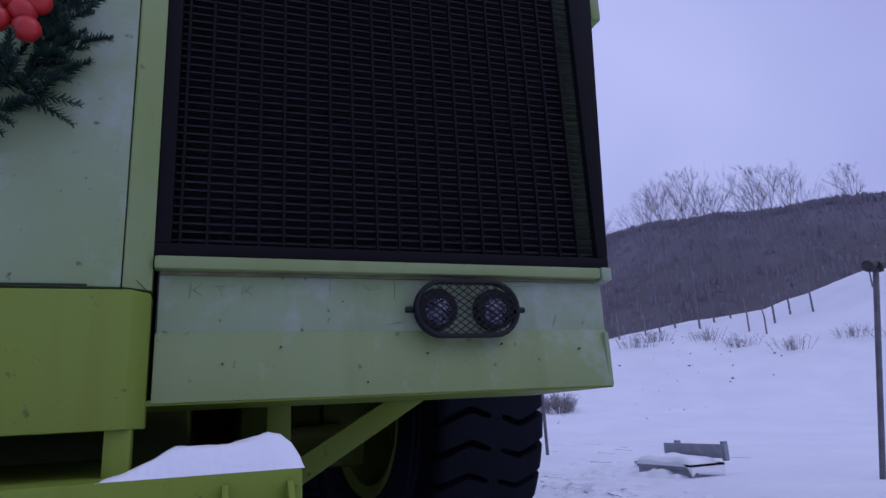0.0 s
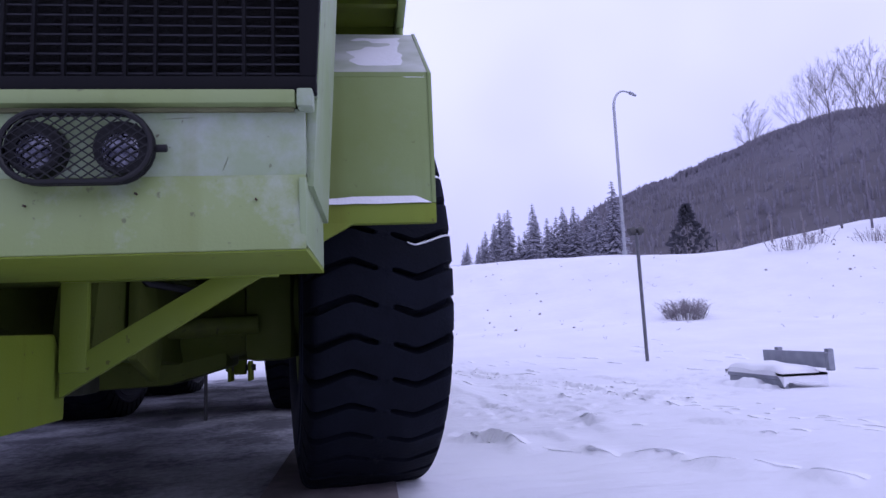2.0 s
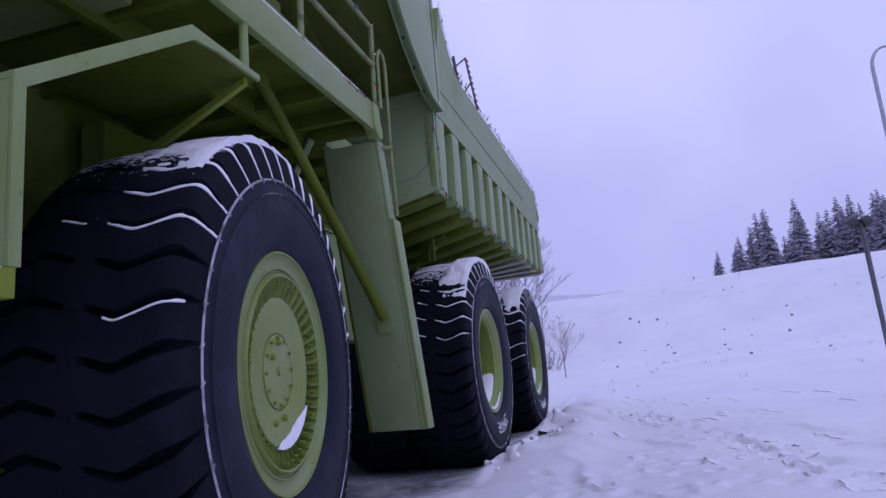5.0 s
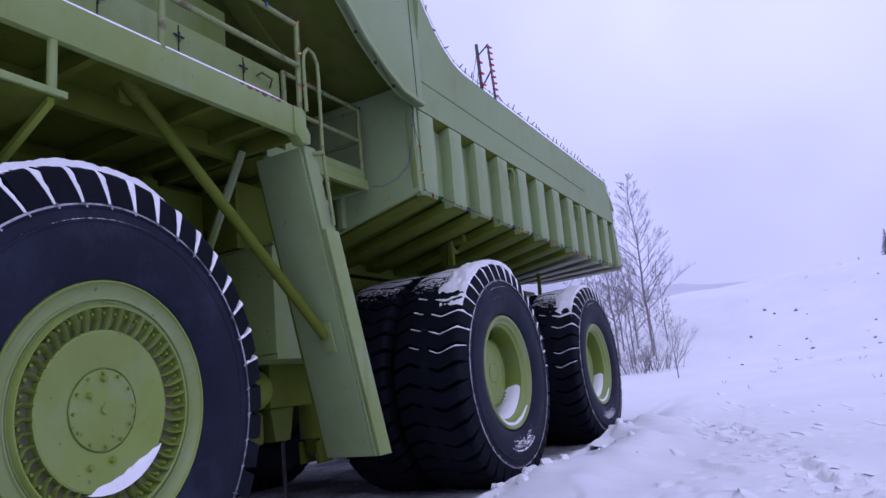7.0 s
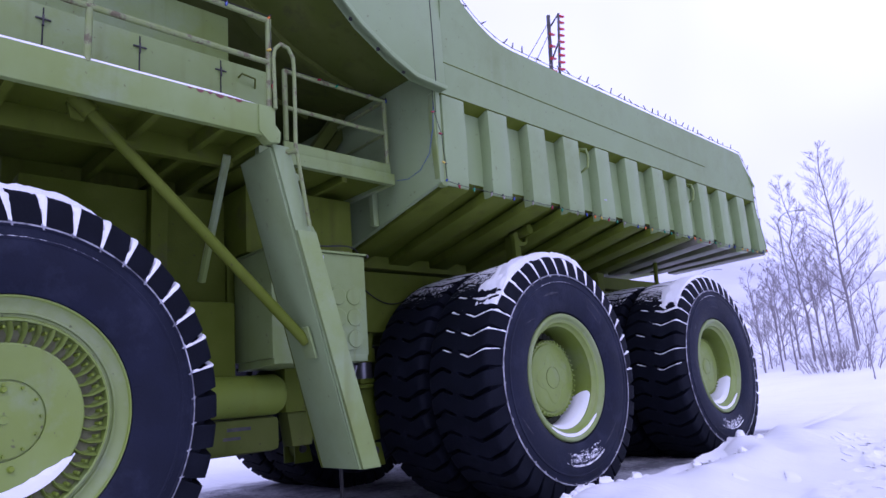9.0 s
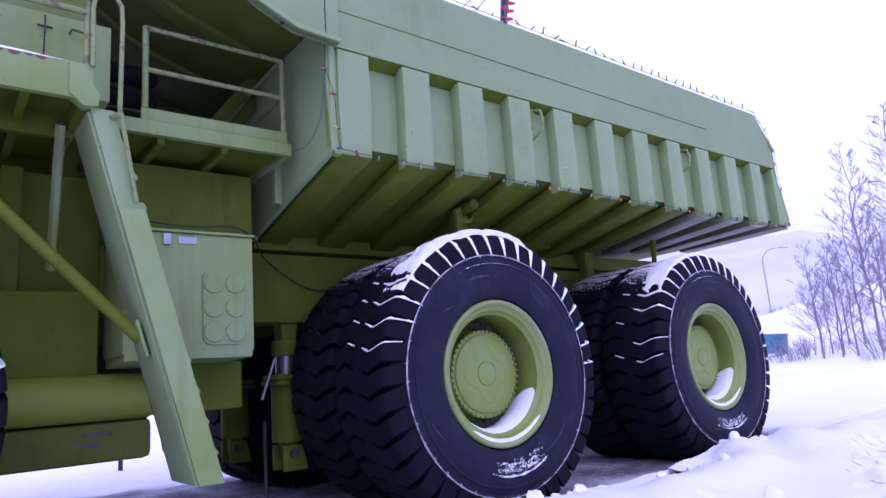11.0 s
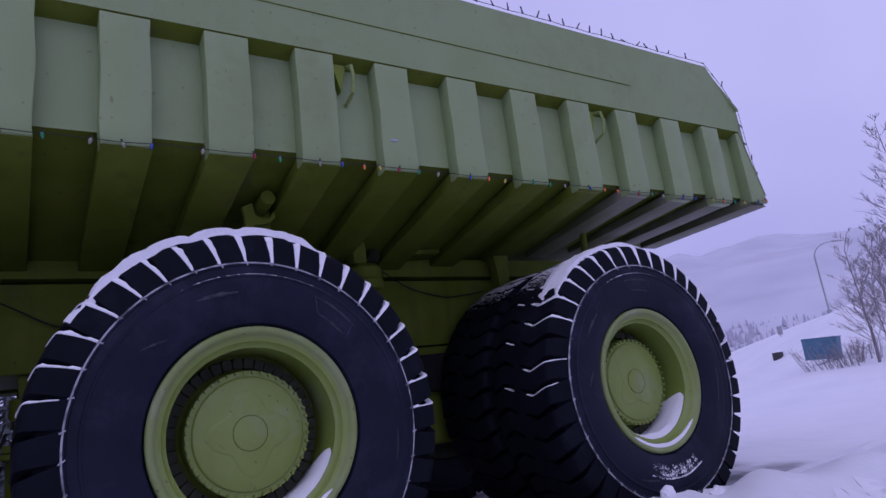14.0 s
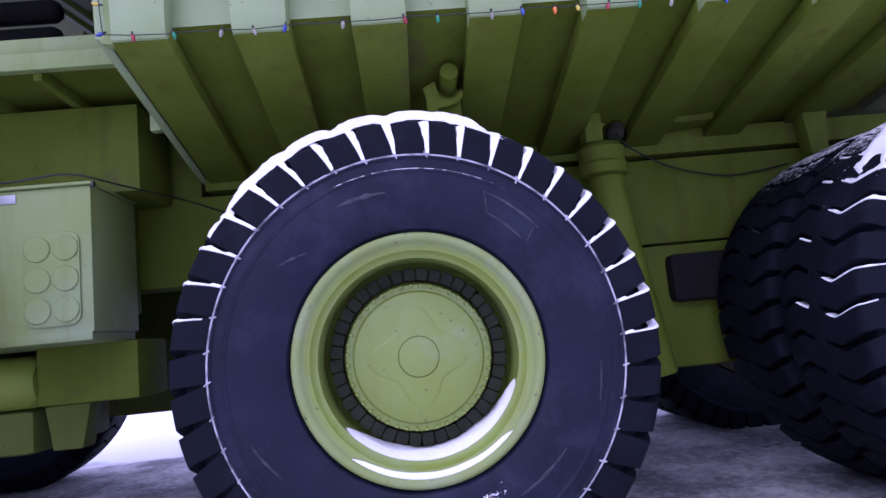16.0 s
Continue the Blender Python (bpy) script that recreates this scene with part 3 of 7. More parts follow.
disc_hidden = mesh_of("wheel_disc", lathe(B(), [(-0.30, 0.0), (-0.30, 0.745), (-0.04, 0.745), (-0.04, 0.0)], 48, close=True), dark_clamp)
disc_rear = mesh_of("wheel_disc", lathe(B(), [(-0.10, 0.0), (-0.10, 0.745), (-0.04, 0.745), (-0.04, 0.0)], 64, close=True), paint_dull)


def cap_rear(bm):
    lathe(bm, [(-0.08, 0.02), (-0.08, 0.545), (0.17, 0.545), (0.175, 0.558), (0.205, 0.558), (0.212, 0.552), (0.212, 0.505), (0.232, 0.497), (0.24, 0.485), (0.243, 0.33), (0.243, 0.02)], 88)
    return bm


def lathe_at(bm, prof, n, y, z):
    rings = [[bm.verts.new((x, y + r * math.cos(2 * math.pi * k / n), z + r * math.sin(2 * math.pi * k / n))) for k in range(n)] for x, r in prof]
    for a, b in zip(rings, rings[1:]):
        for k in range(n):
            bm.faces.new((a[k], a[(k + 1) % n], b[(k + 1) % n], b[k]))
    bm.faces.new(rings[-1])
    return bm


def petals(bm):
    """A low raised boss with four lobes round the middle of a hub cap."""
    rings = []
    for x, f in ((0.240, 1.0), (0.2475, 0.95), (0.2505, 0.88), (0.251, 0.5)):
        rings.append([bm.verts.new((x, f * (0.325 + 0.065 * math.cos(4 * a)) * math.cos(a), f * (0.325 + 0.065 * math.cos(4 * a)) * math.sin(a))) for a in [2 * math.pi * k / 96 for k in range(96)]])
    for p, q in zip(rings, rings[1:]):
        for k in range(96):
            bm.faces.new((p[k], p[(k + 1) % 96], q[(k + 1) % 96], q[k]))
    bm.faces.new(rings[-1])
    return bm


boss_mesh = mesh_of("cap_boss", petals(B()), paint_rim)
ring_cap = mesh_of("cap_disc", lathe(B(), [(0.246, 0.152), (0.2555, 0.150), (0.2575, 0.143), (0.2575, 0.004)], 40), paint_rim)
cap_seam = mesh_of("cap_seam", lathe(B(), [(0.247, 0.153), (0.2545, 0.1535), (0.2545, 0.158), (0.247, 0.159)], 48, close=True), paint_under)
cap_mesh = mesh_of("hub_cap", cap_rear(B()), paint_rim, crease=35)
cap_bolts = mesh_of("cap_bolt", tube(B(), [(0.185, 0, 0.543), (0.236, 0, 0.543), (0.246, 0, 0.543)], 0.0185, 6, 0.013), paint_rim)


def sidewall_line(bm):
    """The thin raised line round the sidewall, with a small knob at each groove."""
    lathe(bm, [(0.592, 1.478), (0.601, 1.480), (0.603, 1.488), (0.592, 1.494)], 120, close=True)
    rng = random.Random(4)
    for k in range(LUGS):
        a = 2 * math.pi * (k + rng.uniform(-0.03, 0.05)) / LUGS
        c, e = Vector((0, math.cos(a), math.sin(a))), Vector((0, -math.sin(a), math.cos(a)))
        r0, w = rng.uniform(1.455, 1.47), rng.uniform(0.007, 0.014)
        tube(bm, [Vector((0.597, 0, 0)) + c * r0 - e * w, Vector((0.602, 0, 0)) + c * 1.486, Vector((0.597, 0, 0)) + c * rng.uniform(1.495, 1.51) + e * w], 0.007, 5)
    return bm


ring_mesh = mesh_of("sidewall_line", sidewall_line(B()), material("frosted_rubber", (0.10, 0.10, 0.12), (0.42, 0.42, 0.46), rough=0.9, scale=7, bump=0.2, mix=(0.38, 0.55)))
scuff_rubber = material("scuffed_rubber", (0.020, 0.022, 0.032), (0.05, 0.052, 0.066), rough=0.8, scale=14, bump=0.2, mix=(0.4, 0.65))


def scuff(bm, a0, a1, r0, r1, wide):
    """A shallow scrape across the sidewall between two polar points."""
    rows = []
    for k in range(9):
        f = k / 8
        a, r = radians(a0 + (a1 - a0) * f), r0 + (r1 - r0) * f
        x = float(np.interp(r, (1.0, 1.10, 1.22, 1.35, 1.36, 1.378, 1.385, 1.40), (0.575, 0.60, 0.612, 0.60, 0.605, 0.605, 0.594, 0.592))) + 0.0025
        w = wide * (0.3 + 0.7 * math.sin(math.pi * f)) * (1 + 0.4 * math.sin(k * 2.3 + a0))
        rows.append([bm.verts.new((x + dx, (r + q * w) * math.cos(a), (r + q * w) * math.sin(a))) for q, dx in ((-1, -0.006), (-0.6, 0), (0.6, 0), (1, -0.006))])
    for p, q in zip(rows, rows[1:]):
        for k in range(3):
            bm.faces.new((p[k], p[k + 1], q[k + 1], q[k]))
    return bm


SCUFFS = ((40, 62, 1.28, 1.30, 0.012), (40, 42, 1.14, 1.28, 0.018), (62, 58, 1.30, 1.16, 0.016), (42, 58, 1.14, 1.16, 0.010), (95, 112, 1.22, 1.24, 0.02), (130, 140, 1.10, 1.20, 0.012), (200, 214, 1.30, 1.24, 0.012), (300, 322, 1.18, 1.21, 0.014), (340, 352, 1.32, 1.30, 0.01))
scuff_meshes = [mesh_of("scuff", scuff(B(), *q), scuff_rubber) for q in SCUFFS]
clamp_mesh = mesh_of("clamp", prism(B(), [(-0.043, 0.595), (0.043, 0.595), (0.050, 0.665), (0.034, 0.700), (-0.034, 0.700), (-0.050, 0.665)], "x", -0.04, 0.045), dark_clamp, bevel=0.010)

RIM_FRONT = [(-0.52, 0.93), (-0.55, 0.90), (-0.50, 0.80), (-0.42, 0.795), (0.40, 0.795), (0.44, 0.80), (0.505, 0.905), (0.530, 0.912), (0.545, 0.920), (0.547, 0.930), (0.535, 0.938), (0.50, 0.935), (0.40, 0.84), (-0.40, 0.84)]
rim_front = mesh_of("wheel", lathe(B(), RIM_FRONT, 80, close=True), paint_rim, crease=50)


def disc_front(bm):
    return lathe(bm, [(0.10, 0.79), (0.40, 0.79), (0.47, 0.775), (0.515, 0.765), (0.535, 0.752), (0.530, 0.738), (0.45, 0.735), (0.425, 0.582), (0.472, 0.577), (0.477, 0.562), (0.473, 0.548), (0.450, 0.315), (0.446, 0.303), (0.432, 0.300), (0.432, 0.290), (0.450, 0.286), (0.452, 0.278), (0.455, 0.035), (0.472, 0.03), (0.472, 0.005)], 96)


def dish_front(bm):
    return lathe(bm, [(0.44, 0.916), (0.533, 0.914), (0.507, 0.895), (0.492, 0.865), (0.490, 0.835), (0.498, 0.814), (0.512, 0.806), (0.512, 0.797), (0.492, 0.792), (0.492, 0.784), (0.503, 0.779), (0.500, 0.770), (0.40, 0.768)], 96)


front_disc_mesh = mesh_of("hub_face", disc_front(B()), paint_rim, crease=30)
front_dish_mesh = mesh_of("rim_ring", drop_caps(dish_front(B())), paint_flange)
# dark ring behind the wedges, painted as shade in their gaps
wedge_back_mesh = mesh_of("wedge_backing", drop_caps(lathe(B(), [(0.462, 0.734), (0.440, 0.66), (0.430, 0.584)], 96)), grime_and_shade)
WEDGES = 43


def tooth(bm):
    """One curved plate of the fan-like ring round the hub: one long edge raised, the other tucked under the next."""
    step = 2 * math.pi / WEDGES
    rows = []
    for k in range(9):
        f = k / 8
        r = 0.572 + 0.163 * f
        bow = 0.020 * math.sin(math.pi * f) - 0.012 * f
        x = 0.468 + 0.070 * f - 0.012 * math.sin(math.pi * f)
        if f > 0.93:
            x -= 0.012
        half = 0.405 * step * r
        rows.append([bm.verts.new((xx, yy + bow, r)) for yy, xx in ((-half, 0.40), (-half, x - 0.070), (half * 0.30, x - 0.048), (half * 0.60, x - 0.002), (half * 0.92, x + 0.012), (half, x + 0.004), (half, 0.40))])
    for p, q in zip(rows, rows[1:]):
        for k in range(6):
            bm.faces.new((p[k], p[k + 1], q[k + 1], q[k]))
    bm.faces.new(rows[0])
    bm.faces.new(rows[-1][::-1])
    return bm


tooth_mesh = mesh_of("rim_wedge", tooth(B()), paint_wedge)
wedge_bolt = mesh_of("wedge_bolt", tube(B(), [(0.44, -0.014, 0.690), (0.490, -0.014, 0.693), (0.505, -0.014, 0.695)], 0.017, 6, 0.012), paint_low)
front_bolts = mesh_of("hub_bolt", tube(B(), [(0.448, 0, 0.262), (0.474, 0, 0.262)], 0.013, 6), paint_low)
hub_plug = mesh_of("hub_plug", tube(B(), [(0.450, 0, 0), (0.478, 0, 0), (0.486, 0, 0)], 0.026, 12, 0.018), paint_low)


def wheel(kind, m, visible):
    rim = placed("wheel", rim_front if kind == "front" else rim_rear if visible or m.translation.x < -3 else rim_hidden, truck, m, "light-green steel rim with black tyre" if visible else "")
    placed("tyre", tyre_mesh, rim, Matrix(), "black deep-lugged tyre with snow in its grooves")
    if kind == "front":
        placed("hub_face", front_disc_mesh, rim, Matrix())
        placed("rim_ring", front_dish_mesh, rim, Matrix())
        if visible:
            placed("sidewall_line", ring_mesh, rim, Matrix())
            placed("wedge_backing", wedge_back_mesh, rim, Matrix())
            for k in range(WEDGES):
                turn = Matrix.Rotation(2 * math.pi * k / WEDGES, 4, "X")
                placed("rim_wedge", tooth_mesh, rim, turn)
                placed("wedge_bolt", wedge_bolt, rim, turn)
            for y, z in ((0.0, 0.225), (-0.13, 0.115), (-0.14, -0.38), (0.05, -0.36)):
                placed("hub_plug", hub_plug, rim, Matrix.Translation((0, y, z)))
            for k in range(12):
                placed("hub_bolt", front_bolts, rim, Matrix.Rotation(2 * math.pi * k / 12, 4, "X"))
    else:
        placed("wheel_disc", disc_rear if visible else disc_hidden, rim, Matrix())
        if visible or m.translation.x < -3:
            placed("hub_cap", cap_mesh, rim, Matrix())
        if visible:
            for k in range(44):
                placed("cap_bolt", cap_bolts, rim, Matrix.Rotation(2 * math.pi * k / 44, 4, "X"))
            placed("cap_boss", boss_mesh, rim, Matrix())
            placed("cap_disc", ring_cap, rim, Matrix())
            placed("cap_seam", cap_seam, rim, Matrix())
            placed("sidewall_line", ring_mesh, rim, Matrix(), "thin frosted line round the sidewall")
            for me in scuff_meshes:
                placed("scuff", me, rim, Matrix())
            for k in range(40):
                turn = Matrix.Rotation(2 * math.pi * k / 40, 4, "X")
                placed("clamp", clamp_mesh, rim, turn)
    return rim


FRONT, MID, REAR = 4.20, 11.13, 16.22
for y, spin in ((MID, 1.6), (REAR, 40)):
    for x, vis in ((3.23, True), (1.97, False)):
        wheel("rear", pose(x, y, 1.74, spin + (17 if not vis else 0), 0, 0), vis)
        wheel("rear", pose(-x, y, 1.74, spin, 0, 180), False)
wheel("front", pose(3.167, 4.145, 1.725, 2.9, 0, 9), True)
wheel("front", pose(-3.167, 4.30, 1.725, 11, 0, 189), False)

# dump body
RIB_ENDS = (9.44, 10.36, 11.27, 12.19, 13.13, 14.10, 15.08, 16.07, 17.04, 18.04, 19.05, 20.0)
RIB_WIDE = 0.43


def keel(y):
    return 3.88 + 0.48 * smooth(13.0, 20.5, y)


def rim_height(y):
    if y < 10.5:
        return 6.66 + 0.95 * ((10.5 - y) / 1.75) ** 2
    return float(np.interp(y, (10.5, 18.93, 19.66, 20.0), (6.66, 6.66, 5.97, 4.52)))


def dump_body(bm):
    rows = []
    for y in (8.98, 9.2, 9.45, 9.7, 10.0, 10.25, 10.5, 12, 14, 16, 17.5, 18.93, 19.3, 19.66, 20.0):
        k, top = keel(y), rim_height(y)
        out = [(0, k), (1.25, k), (3.535, 4.485), (3.545, min(5.54, top - 0.05)), (3.735, min(5.62, top - 0.03)), (3.735 + (top - 5.62) * 0.12, top)]
        inn = [(out[5][0] - 0.14, top), (3.46, min(5.5, top - 0.02)), (3.40, min(4.75, top - 0.015)), (1.2, k + 0.25), (0, k + 0.25)]
        half = out + inn
        ring = half + [(-x, z) for x, z in reversed(half[1:-1])]
        rows.append([bm.verts.new((x, y, z)) for x, z in ring])
    n = len(rows[0])
    for a, b in zip(rows, rows[1:]):
        for i in range(n):
            bm.faces.new((a[i], a[(i + 1) % n], b[(i + 1) % n], b[i]))
    bm.faces.new(rows[0])
    bm.faces.new(rows[-1][::-1])
    return bm


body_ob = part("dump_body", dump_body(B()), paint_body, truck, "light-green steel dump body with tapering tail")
# downward faces get the darker green: shade under the body as colour
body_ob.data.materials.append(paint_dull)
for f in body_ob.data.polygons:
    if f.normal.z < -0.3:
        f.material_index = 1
# front wall and canopy
part("front_wall", prism(B(), [(-3.70, 4.35), (-1.3, 3.80), (1.3, 3.80), (3.70, 4.35), (3.74, 6.05), (-3.74, 6.05)], "y", 8.90, 8.975), paint_body, body_ob, bevel=0.008)
CANOPY = [(8.975, 5.60), (8.45, 5.63), (8.05, 5.80), (7.60, 6.07), (7.25, 6.38), (6.0, 7.48), (2.4, 7.62)]
for s in (1, -1):
    part("canopy_side", prism(B(), CANOPY + [(2.4, 7.82), (8.975, 7.66)], "x", s * 3.76, s * 3.86), paint_body, body_ob, bevel=0.006)
    lip = [(y, z) for y, z in CANOPY[:6]]
    part("canopy_lip", prism(B(), lip + [(y + 0.025, z + 0.055) for y, z in reversed(lip)], "x", s * 3.735, s * 3.885), paint_body, body_ob, bevel=0.006)
for y, z in ((8.62, 5.69), (8.30, 5.74), (7.90, 5.93), (7.50, 6.20), (7.05, 6.60), (6.60, 7.0)):
    part("lip_bolt", tube(B(), [(3.79, y, z - 0.062), (3.79, y + 0.01, z - 0.025)], 0.024, 8), dark_steel, body_ob)
# canopy underside in the darkened green, standing in for its shade
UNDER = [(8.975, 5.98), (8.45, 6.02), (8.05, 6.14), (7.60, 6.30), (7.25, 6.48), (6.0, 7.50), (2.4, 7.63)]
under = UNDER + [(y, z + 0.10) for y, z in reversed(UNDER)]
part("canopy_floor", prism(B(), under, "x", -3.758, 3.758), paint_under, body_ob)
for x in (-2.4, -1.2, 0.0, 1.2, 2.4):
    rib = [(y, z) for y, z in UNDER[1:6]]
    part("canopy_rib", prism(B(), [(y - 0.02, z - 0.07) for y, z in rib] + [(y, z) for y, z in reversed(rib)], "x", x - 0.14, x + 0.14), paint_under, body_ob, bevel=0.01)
part("canopy_front", box(B(), (-3.86, 2.3, 7.55), (3.86, 2.4, 7.9)), paint_body, body_ob, bevel=0.01)


def side_rib(bm, s, y0, y1):
    """A pressed side rib whose edges have been knocked a little out of line."""
    rings = []
    for z, x in ((5.60, 3.738), (5.42, 3.735), (5.2, 3.731), (4.98, 3.727), (4.76, 3.722), (4.55, 3.718), (4.39, 3.715), (4.33, 3.702), (4.30, 3.63)):
        w = 1.0 if 4.35 < z < 5.55 else 0.4
        a, b = (w * 0.022 * noise.noise(Vector((q * 3.7, z * 1.9, s))) for q in (y0, y1))
        c = w * 0.008 * noise.noise(Vector((y0 * 2.1, z * 2.3, 5 * s)))
        rings.append([bm.verts.new(p) for p in ((s * 3.52, y0 + a, z), (s * (x + c), y0 + a, z), (s * (x - c), y1 + b, z), (s * 3.52, y1 + b, z))])
    for p, q in zip(rings, rings[1:]):
        for k in range(4):
            bm.faces.new((p[k], p[(k + 1) % 4], q[(k + 1) % 4], q[k]))
    bm.faces.new(rings[0])
    bm.faces.new(rings[-1][::-1])
    bmesh.ops.recalc_face_normals(bm, faces=bm.faces)
    return bm


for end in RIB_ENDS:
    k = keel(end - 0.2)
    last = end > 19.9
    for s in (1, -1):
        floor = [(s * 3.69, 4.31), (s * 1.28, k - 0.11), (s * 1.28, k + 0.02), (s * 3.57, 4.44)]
        # front floor ribs darkened for underside shade, rear ones worn grey
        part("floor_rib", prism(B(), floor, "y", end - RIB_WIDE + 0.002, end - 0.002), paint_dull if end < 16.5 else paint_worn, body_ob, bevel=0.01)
        if last:
            continue
        part("body_rib", side_rib(B(), s, end - RIB_WIDE, end), paint_body, body_ob, bevel=0.012)
for s in (1, -1):
    part("tail_rib", prism(B(), [(19.57, 5.60), (19.57, 4.36), (20.02, 4.36), (19.86, 5.0), (19.70, 5.60)], "x", s * 3.51, s * 3.722), paint_body, body_ob, bevel=0.012)
    part("weld_seam", tube(B(), [(s * 3.787, 8.9, 6.06), (s * 3.787, 12.5, 6.04), (s * 3.787, 17.0, 6.02)], 0.007, 6), paint_dull, body_ob)
    part("corner_seam", box(B(), (s * 3.8605, 8.795, 5.62), (s * 3.866, 8.806, 7.5)), wire_black, body_ob)
    part("rim_bar", tube(B(), [(s * 3.80, y, rim_height(y) + 0.015) for y in (8.9, 9.2, 9.5, 9.8, 10.1, 10.5, 13, 16, 18.93, 19.3, 19.66)], 0.03, 8), paint_body, body_ob)
    part("corner_post", prism(B(), [(8.90, 4.40), (8.95, 4.31), (9.03, 4.30), (9.03, 5.55), (8.95, 5.66), (8.88, 5.60), (8.86, 5.2)], "x", s * 3.60, s * 3.70), paint, body_ob, bevel=0.01)
    for gap in (12.40, 16.28):
        loop = [(s * 3.55, gap - 0.02, 5.56), (s * 3.74, gap, 5.50), (s * 3.77, gap, 5.36), (s * 3.74, gap - 0.01, 5.18), (s * 3.55, gap - 0.02, 5.10)]
        part("lifting_loop", tube(B(), loop, 0.022, 8), paint, body_ob)
        part("lifting_plate", prism(B(), [(gap - 0.19, 5.55), (gap - 0.02, 5.55), (gap - 0.10, 5.22)], "x", s * 3.54, s * 3.64), paint_low, body_ob)


# a small label and the tail pins
part("label_plate", box(B(), (3.722, 12.80, 4.655), (3.728, 12.89, 4.685)), steel, body_ob, bevel=0.001)
# hoist pins and tail hinges
def lathe_up(x, y, z, rings, sides=28):
    """An upright turned shape from pairs of radius and height."""
    bm = B()
    loops = [[bm.verts.new((x + r * math.cos(2 * math.pi * k / sides), y + r * math.sin(2 * math.pi * k / sides), z + h)) for k in range(sides)] for r, h in rings]
    for p, q in zip(loops, loops[1:]):
        for k in range(sides):
            bm.faces.new((p[k], p[(k + 1) % sides], q[(k + 1) % sides], q[k]))
    bm.faces.new(loops[0][::-1])
    bm.faces.new(loops[-1])
    return bm


for s in (1, -1):
    part("hoist_bracket", prism(B(), [(11.387, 4.12), (11.50, 4.175), (11.53, 4.03), (11.601, 3.999), (11.684, 4.01), (11.739, 4.097), (11.75, 4.02), (11.69, 3.955), (11.60, 3.93), (11.51, 3.92), (11.50, 3.70), (11.41, 3.70), (11.41, 4.02)], "x", s * 2.72, s * 2.80), paint_dull, truck, bevel=0.01)
    part("hoist_lug", box(B(), (s * 2.50, 11.50, 3.72), (s * 2.66, 11.74, 4.14)), paint_dull, truck, bevel=0.03)
    part("hoist_pin", tube(B(), [(s * 2.55, 11.625, 4.14), (s * 2.97, 11.625, 4.19)], 0.082, 20), paint_dull, truck, bevel=0.008)
    hoist = part("hoist_cylinder", tube(B(), [(s * 1.75, 13.60, 1.25), (s * 1.75, 13.36, 2.77), (s * 1.75, 13.29, 3.45)], 0.19, 28), paint_dull, truck, "green hydraulic hoist cylinder", bevel=0.015)
    part("gland", lathe_up(s * 1.75, 13.285, 3.36, ((0.20, 0.0), (0.255, 0.03), (0.262, 0.14), (0.235, 0.17), (0.245, 0.20), (0.25, 0.31), (0.19, 0.37), (0.12, 0.39))), paint_dull, hoist)
    part("clevis", box(B(), (s * 1.62, 13.10, 3.74), (s * 1.88, 13.30, 4.06)), paint_dull, hoist, bevel=0.04)
    part("tail_hinge", prism(B(), [(15.75, 3.45), (15.95, 3.45), (16.0, 4.05), (15.7, 4.05)], "x", s * 1.35, s * 1.55), paint_dull, truck, bevel=0.02)
    part("tail_link", tube(B(), [(s * 2.3, 16.9, 3.35), (s * 2.3, 17.0, 4.2)], 0.05, 10), paint_dull, truck)

# main frame
for s in (1, -1):
    part("frame_rail", box(B(), (s * 0.75, 1.2, 2.66), (s * 1.25, 19.0, 3.645)), paint_dull, truck, bevel=0.03)
    part("body_sill", box(B(), (s * 0.72, 8.95, 3.69), (s * 1.30, 19.2, 3.96)), paint_dull, truck, bevel=0.01)
for y in (2.2, 6.9, 9.2, 13.6, 18.6):
    part("crossmember", box(B(), (-0.75, y - 0.25, 2.7), (0.75, y + 0.25, 3.4)), paint_dull, truck, bevel=0.04)
for y in (MID, REAR):
    part("axle_housing", tube(B(), [(-2.4, y, 1.7), (-0.9, y, 1.72), (-0.5, y, 1.75), (0.5, y, 1.75), (0.9, y, 1.72), (2.4, y, 1.7)], 0.42, 24), paint_dull, truck)
    part("motor_case", lathe(B(), [(-0.65, 0.3), (-0.6, 0.62), (0.6, 0.62), (0.65, 0.3)], 32), paint_dull, truck).matrix_basis = pose(0, y, 1.75)
part("front_axle", tube(B(), [(-2.7, FRONT, 1.7), (-1.5, FRONT, 1.45), (1.5, FRONT, 1.45), (2.7, FRONT, 1.7)], 0.36, 20), paint_under, truck)

# ---- front of the truck ----
apron = part("front_apron", prism(B(), [(0.82, 1.99), (3.09, 1.99), (3.09, 2.275), (0.82, 2.275)], "y", 0.03, 0.09), paint_bleached, truck, "bleached green upper apron plate with scratches", bevel=0.006)
part("apron_band", prism(B(), [(0.02, 1.99), (0.045, 2.02), (0.10, 2.02), (0.10, 1.70), (0.0, 1.70)], "x", 0.82, 3.09), paint_apron, apron, bevel=0.006)
part("apron_floor", prism(B(), [(-3.09, 0.014), (3.09, 0.014), (3.09, 0.955), (-3.09, 0.955)], "z", 1.692, 1.715), paint_low, apron)
